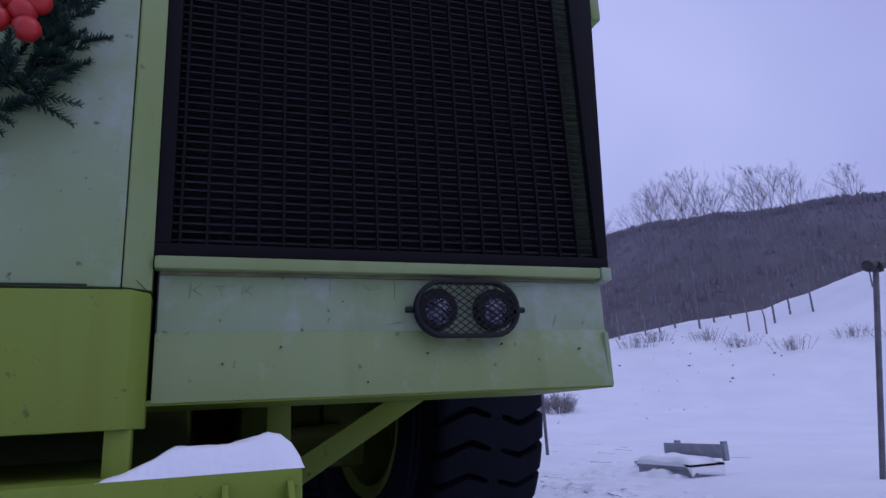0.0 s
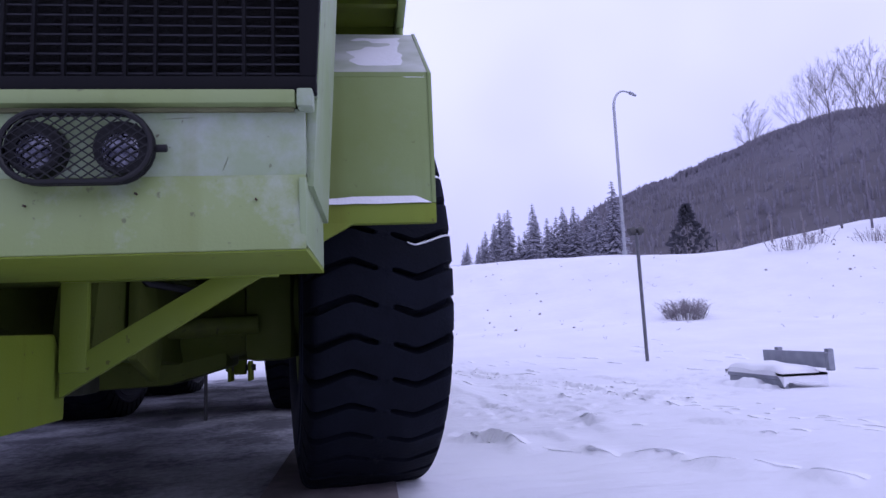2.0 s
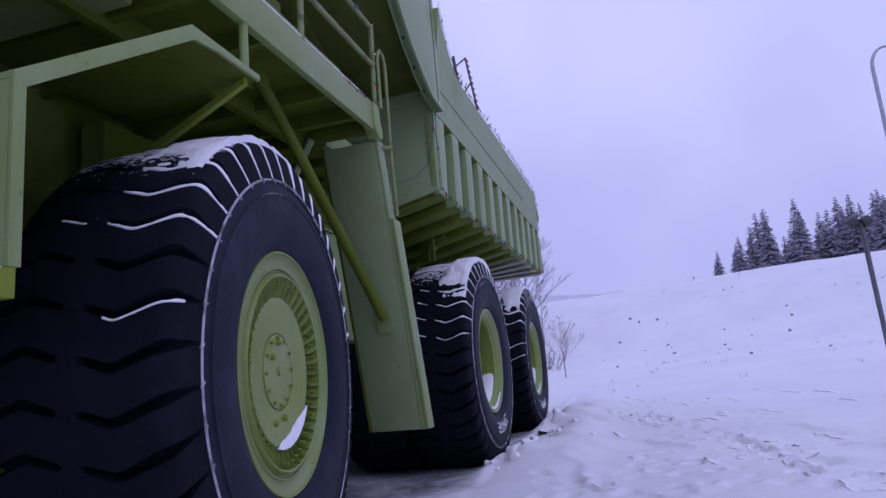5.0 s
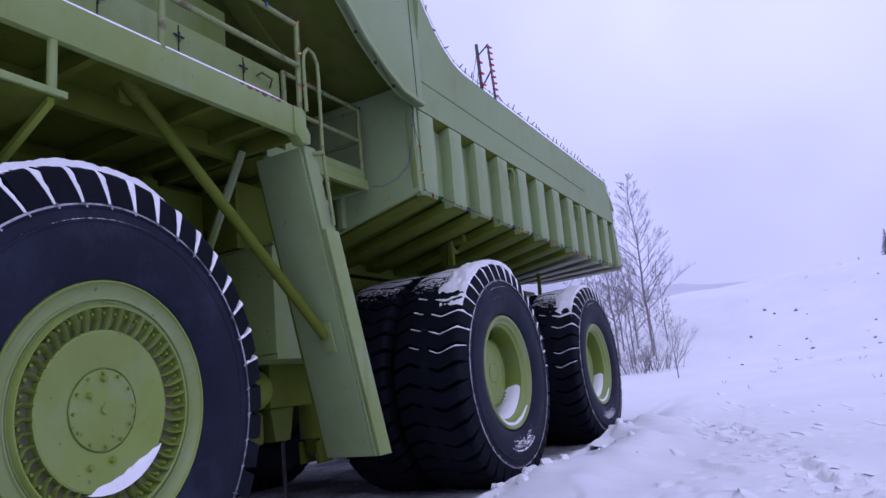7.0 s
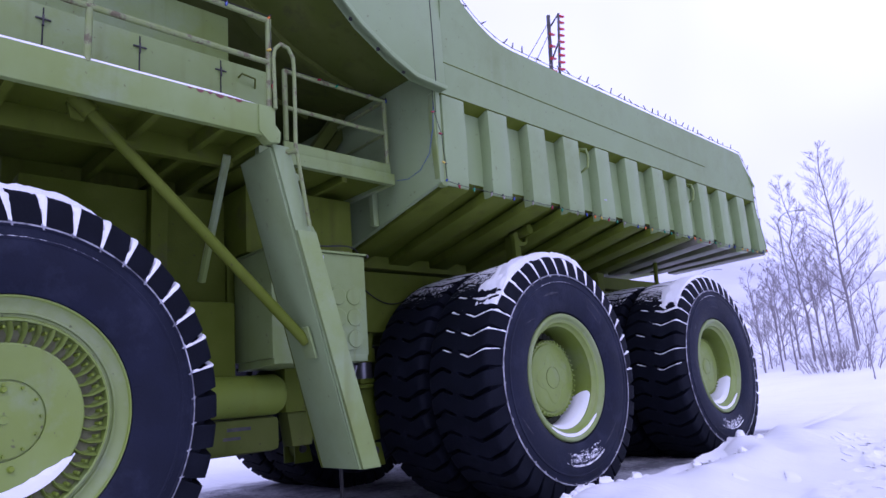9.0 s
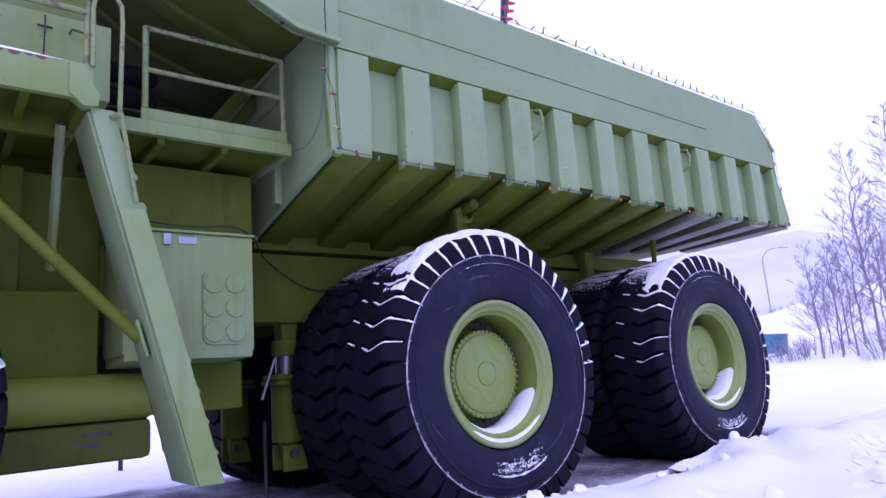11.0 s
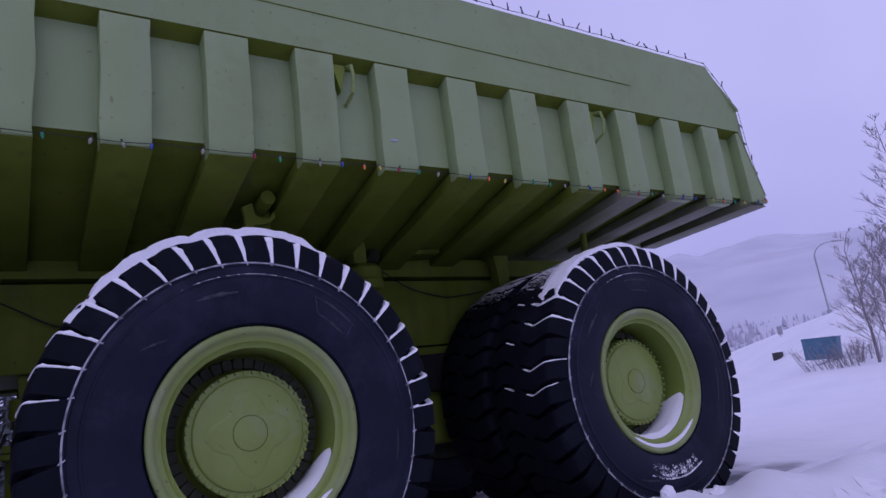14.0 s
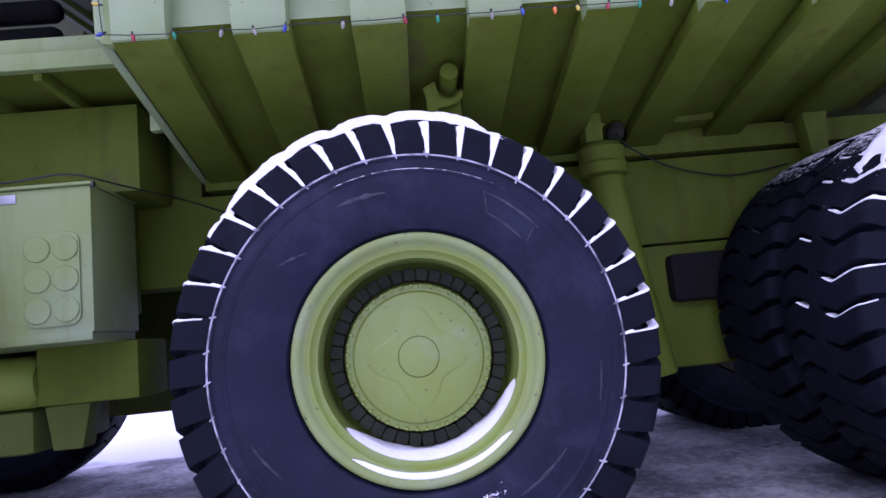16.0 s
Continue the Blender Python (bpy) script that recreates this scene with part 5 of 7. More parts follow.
part("cover_plate", prism(B(), [(8.02 + p[0], 2.68 + p[1]) for p in [(sx * (0.24 - 0.09 + 0.09 * math.cos(a)), sz * (0.41 - 0.09 + 0.09 * math.sin(a))) for sx, sz, arc in ((1, 1, (0, 1, 2, 3)), (-1, 1, (3, 2, 1, 0)), (-1, -1, (0, 1, 2, 3)), (1, -1, (3, 2, 1, 0))) for a in [math.pi / 6 * q for q in arc]]], "x", 2.69, 2.712), paint, cb, bevel=0.006)
for i in range(2):
    for j in range(3):
        part("round_cover", lathe_at(B(), [(2.70, 0.115), (2.722, 0.112), (2.727, 0.106), (2.727, 0.01)], 28, 7.90 + 0.24 * i, 2.95 - 0.27 * j), paint, cb)
part("data_plate", box(B(), (2.69, 7.52, 3.38), (2.70, 7.72, 3.46)), steel, cb, bevel=0.003)
part("box_hinge", box(B(), (2.69, 7.36, 3.36), (2.72, 7.44, 3.48)), steel, cb, bevel=0.006)
part("lid_eye", tube(B(), [(2.70, 8.38, 3.50), (2.70, 8.40, 3.50)], 0.03, 8), dark_steel, cb)
# air tank and side tank
part("air_tank", lathe(B(), [(-1.7, 0.05), (-1.68, 0.2), (-1.6, 0.25), (1.02, 0.25), (1.10, 0.2), (1.12, 0.05)], 32), paint_low, truck).matrix_basis = pose(1.9, 6.4, 1.80, 0, 0, 90)
part("tank_bracket", box(B(), (1.3, 7.5, 1.56), (2.05, 8.46, 2.12)), paint_dull, truck, bevel=0.04)
part("tank_hanger", prism(B(), [(7.55, 1.56), (7.98, 1.56), (7.90, 1.14), (7.62, 1.14)], "x", 1.75, 2.0), paint_under, truck, bevel=0.02)
part("drive_motor", box(B(), (0.6, 13.4, 1.25), (1.24, 15.6, 2.65)), paint_dull, truck, bevel=0.08)
part("rubber_stop", box(B(), (1.10, 14.02, 1.98), (1.40, 14.9, 2.52)), core_black, truck, bevel=0.09)
ft = part("fuel_tank", box(B(), (0.4, 5.3, 1.12), (2.0, 7.45, 1.54)), paint_under, truck, "dull green tank with worn stencil", bevel=0.08)
part("stencil_bar", box(B(), (1.998, 6.75, 1.40), (2.004, 7.05, 1.44)), dark_steel, ft)
part("stencil_bar", box(B(), (1.998, 6.70, 1.30), (2.004, 6.92, 1.335)), dark_steel, ft)
part("far_tank", box(B(), (-2.05, 5.3, 1.14), (-1.28, 8.22, 2.50)), paint_under, truck, bevel=0.05)
part("far_skirt", box(B(), (-1.55, 4.6, 2.4), (-1.26, 8.2, 4.36)), paint_under, truck, bevel=0.03)
part("side_panel", box(B(), (1.56, 5.4, 2.0), (1.95, 6.9, 2.95)), paint_dull, truck, bevel=0.04)
# suspension cylinders ahead of the middle wheels
for x, y in ((1.02, 9.50), (-1.02, 9.50)):
    cyl = part("suspension_cylinder", tube(B(), [(x, y, 1.02), (x, y, 1.06), (x, y, 1.80)], 0.22, 24), paint_dull, truck, "green suspension cylinder with a bare steel rod", bevel=0.012)
    part("cylinder_flange", box(B(), (x - 0.27, y - 0.27, 1.80), (x + 0.27, y + 0.27, 1.86)), paint_dull, cyl, bevel=0.015)
    part("flange_cap", box(B(), (x - 0.25, y - 0.25, 1.868), (x + 0.25, y + 0.25, 1.95)), paint_dull, cyl, bevel=0.02)
    part("cylinder_rod", tube(B(), [(x, y, 1.94), (x, y, 2.22)], 0.15, 20), dull_rod, cyl)
    part("cylinder_head", tube(B(), [(x, y, 2.20), (x, y, 2.42)], 0.20, 20), paint_dull, cyl, bevel=0.015)
    part("head_lug", prism(B(), [(y - 0.10, 2.40), (y + 0.10, 2.40), (y + 0.13, 2.66), (y - 0.13, 2.66)], "x", x - 0.14, x + 0.14), paint_dull, cyl, bevel=0.015)
    part("cylinder_foot", prism(B(), [(y - 0.10, 1.03), (y + 0.10, 1.03), (y + 0.10, 0.82), (y + 0.05, 0.75), (y - 0.05, 0.75), (y - 0.10, 0.82)], "x", x - 0.10, x + 0.10), paint_dull, cyl, bevel=0.02)
    for q in (-0.19, 0.15):
        part("foot_bracket", prism(B(), [(y - 0.16, 0.98), (y + 0.12, 0.98), (y + 0.20, 0.64), (y - 0.16, 0.64)], "x", x + q, x + q + 0.05), paint_dull, cyl, bevel=0.012)
    part("foot_pin", tube(B(), [(x - 0.24, y - 0.02, 0.87), (x + 0.26, y - 0.02, 0.87)], 0.06, 12), dark_steel, cyl)
    part("damper_rod", tube(B(), [(x + 0.12, y - 0.42, 1.62), (x + 0.16, y - 0.24, 2.16)], 0.022, 8), dull_rod, cyl)
part("cable", tube(B(), curve_through([(2.70, 7.0, 3.62), (2.68, 7.6, 3.58), (2.66, 8.15, 3.62), (2.4, 8.5, 3.55), (1.7, 8.9, 3.50), (1.36, 9.3, 3.36), (1.30, 9.7, 3.16), (1.29, 10.05, 3.13), (1.3, 10.6, 3.30)], 6), 0.010, 6), wire_black, truck)
part("floor_ledge", prism(B(), [(12.75, 3.89), (13.35, 3.93), (13.42, 4.00), (13.66, 4.00), (13.74, 3.93), (14.62, 3.95), (14.66, 4.10), (12.75, 4.10)], "x", 1.40, 1.66), paint_dull, truck, bevel=0.02)
part("hoist_hose", tube(B(), curve_through([(1.3, 13.56, 3.97), (1.45, 13.54, 3.99), (1.60, 13.53, 3.96), (1.68, 13.50, 3.86)], 4), 0.085, 14), dark_clamp, truck)
part("cable", tube(B(), curve_through([(1.70, 13.50, 3.86), (1.5, 13.7, 3.74), (1.34, 14.2, 3.52), (1.32, 14.7, 3.39), (1.31, 15.0, 3.37), (1.31, 15.6, 3.45)], 6), 0.010, 6), wire_black, truck)
part("rear_tow_plate", box(B(), (-1.2, 18.9, 2.2), (1.2, 19.05, 3.5)), paint_dull, truck, bevel=0.03)

# ---- snow lying on the truck ----
def tyre_snow(name, m, a0, a1, x0, x1, thick, reach=93):
    """Snow on the crown of a tyre and in the shoulder grooves; angles from the top towards the truck's front."""
    bm = B()
    na, nx = 70, 22
    grid = []
    for i in range(na + 1):
        row = []
        for j in range(nx + 1):
            f, g = i / na, j / nx
            a, x = radians(a0 + (a1 - a0) * f), x0 + (x1 - x0) * g
            rag = noise.noise(Vector((a * 9, x * 6, a0))) * 0.75 + noise.noise(Vector((a * 30, x * 16, 5))) * 0.4
            edge = min(f * 6, (1 - f) * 3.2, g * 2.6 + 0.1, 1.0)
            t = thick * (edge * 1.25 - 0.28 + rag * 0.85)
            r = 1.792 - 1.2 * max(0, abs(x) - 0.47) ** 1.5 + max(-0.05, min(t, thick * 1.1))
            row.append(bm.verts.new((x, -r * math.sin(a), r * math.cos(a))))
        grid.append(row)
    for i in range(na):
        for j in range(nx):
            bm.faces.new((grid[i][j], grid[i + 1][j], grid[i + 1][j + 1], grid[i][j + 1]))
    edge = [grid[i][nx] for i in range(na + 1)]
    skirt = [bm.verts.new((v.co.x - 0.01, v.co.y * 0.965, v.co.z * 0.965)) for v in edge]
    for i in range(na):
        bm.faces.new((edge[i], edge[i + 1], skirt[i + 1], skirt[i]))
    if reach:
        rng = random.Random(int(a1 * 7 + a0))
        spin = m.to_euler().x
        for side, shift in ((1, 0.0), (-1, HALFWAY)):
            for k in range(LUGS):
                mid = 2 * math.pi * (k + shift + side * 0.1) / LUGS + spin
                lean = math.degrees(math.atan2(-math.cos(mid), math.sin(mid)))
                steep = abs(lean)
                if steep > reach or (side < 0 and rng.random() < 0.12) or (steep > 66 and rng.random() < 0.18):
                    continue
                front = lean > 0
                first, last = (0, len(TREAD) - 6) if side > 0 else (len(TREAD) - 13, len(TREAD) - 6)
                if side > 0 and steep > 70 and front:
                    first, last = rng.randint(0, 8), len(TREAD) - rng.randint(8, 14)
                elif side > 0 and not front:
                    last = len(TREAD) - 14
                full = 1.0 if steep < 24 else 0.62 * (1 - smooth(24, 95, steep)) + 0.13
                rows = []
                for j, (x, r, dx, dr, skew, wide) in enumerate(TREAD[first:last + 1]):
                    wave = 0.5 + 0.9 * noise.noise(Vector((k * 3.1, j * 0.33, a1 + 40 * side))) + 0.25 * noise.noise(Vector((k * 1.7, j * 1.1, a0)))
                    fill = min(1.0, max(0.05, full * (0.62 + 0.6 * wave)))
                    if side > 0 and first == 0 and j < 4:
                        fill = max(fill, 0.75)
                    if first + j > last - 3:
                        fill *= 0.75
                    low, way = (0.5 * wide, -1) if front else (-0.5 * wide, 1)
                    ring = []
                    for u, up in ((low - way * 0.025, -0.004), (low, 0.009), (low + way * wide * fill * 0.5, 0.004), (low + way * wide * fill, -0.012), (low + way * wide * fill * 0.96, -0.07)):
                        a = 2 * math.pi * (k + u + shift + side * skew) / LUGS + spin
                        deep = min(1.0, max(0.0, -up / 0.12))
                        rr, xx = r + max(0.0, up) + dr * deep, side * (x + dx * deep + (0.5 * max(0.0, up) if r < 1.74 else 0))
                        ring.append(bm.verts.new((xx, rr * math.cos(a), rr * math.sin(a))))
                    rows.append(ring)
                for p, q in zip(rows, rows[1:]):
                    for e in range(5):
                        bm.faces.new((p[e], p[(e + 1) % 5], q[(e + 1) % 5], q[e]))
                bm.faces.new(rows[0][::-1])
                bm.faces.new(rows[-1])
    ob = thing(name, bm, snow, "white snow lying on the crown of a tyre", "snow", "snow on the truck")
    ob.matrix_world = Matrix.Translation(m.translation) @ Matrix.Rotation(m.to_euler().z, 4, "Z")
    return ob


tyre_snow("tyre_snow", pose(3.167, 4.145, 1.725, 2.9, 0, 9), -22, 44, -0.05, 0.49, 0.045, 80)
tyre_snow("tyre_snow", pose(3.23, MID, 1.74, 1.6, 0, 0), -27, 55, 0.06, 0.545, 0.062)
tyre_snow("tyre_snow", pose(3.23, REAR, 1.74, 40, 0, 0), -12, 54, 0.0, 0.50, 0.042)


def rim_snow(at, turn, x0, x1, r, deep, half, shift=0.0):
    """A crescent of blown snow in the bottom of a rim."""
    bm = B()
    n, rows = 28, 6
    top, bed = [], []
    for j in range(rows + 1):
        x = x0 + (x1 - x0) * j / rows
        ta, ba = [], []
        for i in range(n + 1):
            a = radians(shift + half * (2 * i / n - 1))
            f = 1 - (2 * i / n - 1) ** 2 - 0.3 * (1 - j / rows) ** 2
            d = max(-0.03, deep * f * (0.8 + 0.35 * noise.noise(Vector((i * 0.3, j * 0.5, at[1])))) * (1 if j < rows else 0.15) - 0.05 * (1 - min(1, f * 3)))
            ta.append(bm.verts.new((x, (r - d) * math.sin(a), -(r - d) * math.cos(a))))
            ba.append(bm.verts.new((x, (r + 0.034) * math.sin(a), -(r + 0.034) * math.cos(a))))
        top.append(ta)
        bed.append(ba)
    for grid in (top, bed):
        for j in range(rows):
            for i in range(n):
                bm.faces.new((grid[j][i], grid[j][i + 1], grid[j + 1][i + 1], grid[j + 1][i]))
    for j in (0, rows):
        for i in range(n):
            bm.faces.new((top[j][i], top[j][i + 1], bed[j][i + 1], bed[j][i]))
    ob = thing("rim_snow", bm, snow, "crescent of blown snow in a wheel rim", "snow", "snow on the truck")
    ob.matrix_world = Matrix.Translation(at) @ Matrix.Rotation(radians(turn), 4, "Z")


def sidewall_snow(at, mid, half, r0, r1):
    """Thin blown snow clinging to the lower sidewall."""
    bm = B()
    na, nr = 150, 44
    grid = []
    for i in range(na + 1):
        a = radians(mid + half * (2 * i / na - 1))
        row = []
        for j in range(nr + 1):
            r = r0 + (r1 - r0) * j / nr
            edge = min(1.0, (1 - abs(2 * i / na - 1)) * 2.0, (1 - abs(2 * j / nr - 1)) * 1.6)
            rim = math.exp(-((j / nr - 0.88 + 0.10 * (2 * i / na - 1) ** 2) / 0.045) ** 2) * (1 - abs(2 * i / na - 1)) ** 0.4
            t = 0.55 * edge - 0.66 + 0.9 * rim + 0.5 * noise.noise(Vector((a * 11, r * 26, at[1]))) + 0.9 * noise.noise(Vector((a * 85, r * 80, at[1])))
            x = float(np.interp(r, (1.0, 1.10, 1.22, 1.36, 1.455), (0.575, 0.60, 0.612, 0.60, 0.585)))
            row.append(bm.verts.new((x + max(-0.012, min(0.004, t * 0.02)), r * math.sin(a), -r * math.cos(a))))
        grid.append(row)
    for i in range(na):
        for j in range(nr):
            bm.faces.new((grid[i][j], grid[i + 1][j], grid[i + 1][j + 1], grid[i][j + 1]))
    ob = thing("sidewall_snow", bm, snow, "thin snow clinging to the lower tyre sidewall", "snow", "snow on the truck")
    ob.matrix_world = Matrix.Translation(at)


sidewall_snow((3.23, MID, 1.74), 7, 25, 1.02, 1.27)
sidewall_snow((3.23, REAR, 1.74), 2, 27, 1.03, 1.24)
for y in (MID, REAR):
    rim_snow((3.23, y, 1.74), 0, -0.03, 0.40, 0.742, 0.07, 72, 10)
    rim_snow((3.23, y, 1.74), 0, 0.488, 0.522, 0.825, 0.028, 48, 4)
rim_snow((3.167, 4.145, 1.725), 9, 0.452, 0.492, 0.556, 0.085, 38, 22)


def sheet_snow(name, corner, u, v, thick, nu, nv, ragged, label, feather=None):
    """A layer of snow on a slope, thinning out to ragged edges."""
    bm = B()
    corner, u, v = Vector(corner), Vector(u), Vector(v)
    up = u.cross(v).normalized()
    if up.z < 0:
        up = -up
    top = []
    for j in range(nv + 1):
        row = []
        for i in range(nu + 1):
            f, g = i / nu, j / nv
            p = corner + u * f + v * g
            rag = noise.noise(p * 2.3) * 0.6 + noise.noise(p * 7.1) * 0.4
            t = min(1.0, f * 1.5 if feather is None else (f - feather) * 2.2, (1 - f) * 9, g * 7, (1 - g) * 7) - ragged * (0.5 - rag) * (1 - 0.6 * f)
            row.append(bm.verts.new(p + up * thick * max(-0.4, min(1.0, t * 1.3))))
        top.append(row)
    for j in range(nv):
        for i in range(nu):
            bm.faces.new((top[j][i], top[j][i + 1], top[j + 1][i + 1], top[j + 1][i]))
    return thing(name, bm, snow, label, "snow", "snow on the truck")


sheet_snow("fender_snow", (2.35, 1.77, 3.142), (1.39, 0, 0), (0, 1.20, 0.83), 0.012, 90, 60, 1.1, "thin snow lying on the sloping fender", 0.3)
sheet_snow("fender_snow", (2.5, 3.0, 3.992), (1.25, 0, 0), (0, 0.78, -0.014), 0.02, 50, 30, 0.9, "thin snow lying on the fender top", 0.25)
sheet_snow("ledge_snow", (2.55, 1.688, 2.214), (1.21, 0, 0), (0, 0.062, 0.006), 0.045, 60, 6, 0.35, "ridge of snow on the fender ledge")
sheet_snow("beam_snow", (3.699, 0.7, 4.743), (0.0, 5.72, 0), (0.046, 0, 0), 0.022, 150, 4, 0.3, "thin line of snow along the deck beam")
sheet_snow("lid_snow", (1.76, 7.0, 3.531), (0, 1.36, 0), (0.95, 0, 0), 0.03, 40, 20, 0.3, "snow on the lid of the control box")
def bumper_snow(bm):
    """A cushion of snow on the low bumper, with a ramp, a dip and a steep end."""
    nx, ny = 48, 16
    grid = []
    for j in range(ny + 1):
        g = j / ny
        row = []
        for i in range(nx + 1):
            x = 0.66 + (1.425 - 0.66) * i / nx
            y = -0.247 + (0.30 + 0.10 * math.sin(x * 5)) * g
            tall = float(np.interp(x, (0.66, 0.74, 0.86, 0.93, 1.05, 1.14, 1.22, 1.28, 1.33, 1.38, 1.415, 1.425), (0.0, 0.02, 0.07, 0.105, 0.112, 0.108, 0.125, 0.142, 0.135, 0.10, 0.04, 0.0)))
            round_off = min(1.0, (g * 7) ** 0.5, ((1 - g) * 3) ** 0.7)
            row.append(bm.verts.new((x, y, 1.416 + tall * round_off * (1 + 0.10 * noise.noise(Vector((x * 6, y * 6, 2))) + 0.05 * noise.noise(Vector((x * 22, y * 22, 5)))))))
        grid.append(row)
    for j in range(ny):
        for i in range(nx):
            bm.faces.new((grid[j][i], grid[j][i + 1], grid[j + 1][i + 1], grid[j + 1][i]))
    return bm


thing("bumper_snow", bumper_snow(B()), snow, "thick cushion of snow on the low bumper", "snow", "snow on the truck")
sheet_snow("cabinet_snow", (2.55, 3.95, 5.47), (0, 2.7, 0), (0.62, 0, 0), 0.04, 50, 14, 0.4, "snow along the top of the deck cabinet")

# ---- string lights, mast and wreath ----
GLASS = {name: material(name + "_bulb_glass", c, tuple(v * 0.8 for v in c), rough=0.2, scale=30, bump=0, spec=0.6) for name, c in
         {"red": (0.26, 0.02, 0.03), "blue": (0.02, 0.05, 0.26), "green": (0.01, 0.22, 0.10), "white": (0.26, 0.25, 0.19), "orange": (0.65, 0.16, 0.02), "yellow": (0.5, 0.38, 0.05)}.items()}


def bulb_bm():
    bm = B()
    rings = [[bm.verts.new((r * math.cos(2 * math.pi * k / 8), r * math.sin(2 * math.pi * k / 8), z)) for k in range(8)] for r, z in ((0.011, 0.0), (0.017, 0.017), (0.015, 0.034), (0.007, 0.054))]
    for a, b in zip(rings, rings[1:]):
        for k in range(8):
            bm.faces.new((a[k], a[(k + 1) % 8], b[(k + 1) % 8], b[k]))
    bm.faces.new(rings[-1])
    bm.faces.new(rings[0][::-1])
    return bm


bulb_meshes = [mesh_of("bulb", bulb_bm(), GLASS[c]) for c in ("red", "green", "white", "blue", "orange", "yellow")]
dark_bulb = mesh_of("bulb", tube(B(), [(0, 0, 0), (0, 0, 0.04), (0, 0, 0.10)], 0.013, 6, 0.008), material("dark_bulb_glass", (0.05, 0.05, 0.06), (0.09, 0.07, 0.08), rough=0.3, scale=20, bump=0))
socket_mesh = mesh_of("socket", tube(B(), [(0, 0, -0.028), (0, 0, 0.003)], 0.009, 6), wire_black)


def light_string(name, pts, step, label, meshes, hang=180, spread=18, sockets=True, seed=1):
    """A cable with bulbs along a line."""
    rng = random.Random(seed)
    pts = [Vector(p) for p in pts]
    fine = []
    for a, b in zip(pts, pts[1:]):
        count = max(2, int((b - a).length / 0.22))
        for k in range(count):
            fine.append(a.lerp(b, k / count) + Vector((0, 0, -0.012 * (k % 2) * rng.random())))
    fine.append(pts[-1])
    st = thing(name, tube(B(), fine, 0.0042, 4), wire_black, label, "string lights", "string lights on the truck")
    way, n = 0.0, 0
    for a, b in zip(fine, fine[1:]):
        way += (b - a).length
        if way >= step:
            way = rng.uniform(-0.06, 0.04)
            m = pose(*b, hang + rng.uniform(-spread, spread), rng.uniform(-spread, spread), 0)
            placed("bulb", meshes[n % len(meshes)] if rng.random() < 0.8 else rng.choice(meshes), st, m)
            if sockets:
                placed("socket", socket_mesh, st, m)
            n += 1
    return st


low_line = [(3.745, 8.98, 4.36)]
for end in RIB_ENDS[:-1]:
    low_line += [(3.74, end - 0.02, 4.335), (3.735, end + 0.06, 4.345), (3.735, end + 0.42, 4.335)]
low_line.append((3.74, 19.95, 4.42))
light_string("light_string", low_line, 0.215, "string of coloured bulbs along the lower body edge", bulb_meshes, seed=3)
light_string("light_string", [(3.87 + 0.12 * (rim_height(y) - 6.66), y, rim_height(y) + 0.05) for y in (8.95, 9.2, 9.5, 9.8, 10.1, 10.5, 11.2, 12, 13, 14, 15, 16, 17, 18, 18.9)] + [(3.85, 19.3, 6.36), (3.80, 19.68, 6.0), (3.74, 19.8, 5.4), (3.70, 19.98, 4.6)], 0.19, "string of dark bulbs along the body rim", [dark_bulb], hang=0, spread=55, sockets=False, seed=5)
light_string("light_string", [(3.77, 4.0, 5.79), (3.77, 5.2, 5.78), (3.77, 6.42, 5.79), (3.775, 6.43, 5.4), (3.77, 6.44, 5.0)], 0.26, "string of coloured bulbs on the deck railing", bulb_meshes, hang=150, spread=40, seed=8)
light_string("light_string", [(2.91, 7.1, 5.77), (2.92, 7.9, 5.75), (2.91, 8.72, 5.76)], 0.28, "string of coloured bulbs on the platform railing", bulb_meshes, hang=150, spread=40, seed=9)
light_string("light_string", [(3.73, 8.85, 5.62), (3.74, 8.84, 5.3), (3.76, 8.93, 5.0), (3.75, 8.96, 4.6), (3.745, 8.98, 4.37)], 0.2, "string of coloured bulbs down the body corner", bulb_meshes, hang=100, spread=40, seed=12)
thing("blue_cord", tube(B(), [(3.72, 8.86, 5.5), (3.70, 8.84, 5.1), (3.60, 8.83, 4.75), (3.40, 8.83, 4.58), (3.15, 8.83, 4.53), (2.95, 8.80, 4.56)], 0.0045, 6), material("blue_cord", (0.03, 0.07, 0.22), rough=0.6, bump=0), "thin blue extension cord hanging at the body corner", "cord")

mast = thing("light_mast", tube(B(), [(3.62, 11.85, 6.60), (3.45, 12.10, 7.04), (3.30, 12.42, 8.25)], 0.035, 8), dark_steel, "slim pole frame wrapped with red bulbs on the body rim", "mast")
part("second_pole", tube(B(), [(3.86, 11.72, 6.66), (3.58, 12.33, 8.12)], 0.022, 8), dark_steel, mast)
part("cross_bar", tube(B(), [(3.32, 12.40, 8.0), (3.58, 12.33, 8.12)], 0.016, 6), dark_steel, mast)
part("cross_bar", tube(B(), [(3.44, 12.12, 7.15), (3.72, 12.02, 7.40)], 0.016, 6), dark_steel, mast)
part("guy_wire", tube(B(), [(3.32, 12.38, 8.1), (3.75, 11.0, 6.72)], 0.006, 5), wire_black, mast)
part("guy_wire", tube(B(), [(3.34, 12.36, 7.9), (3.75, 11.2, 6.70)], 0.006, 5), wire_black, mast)
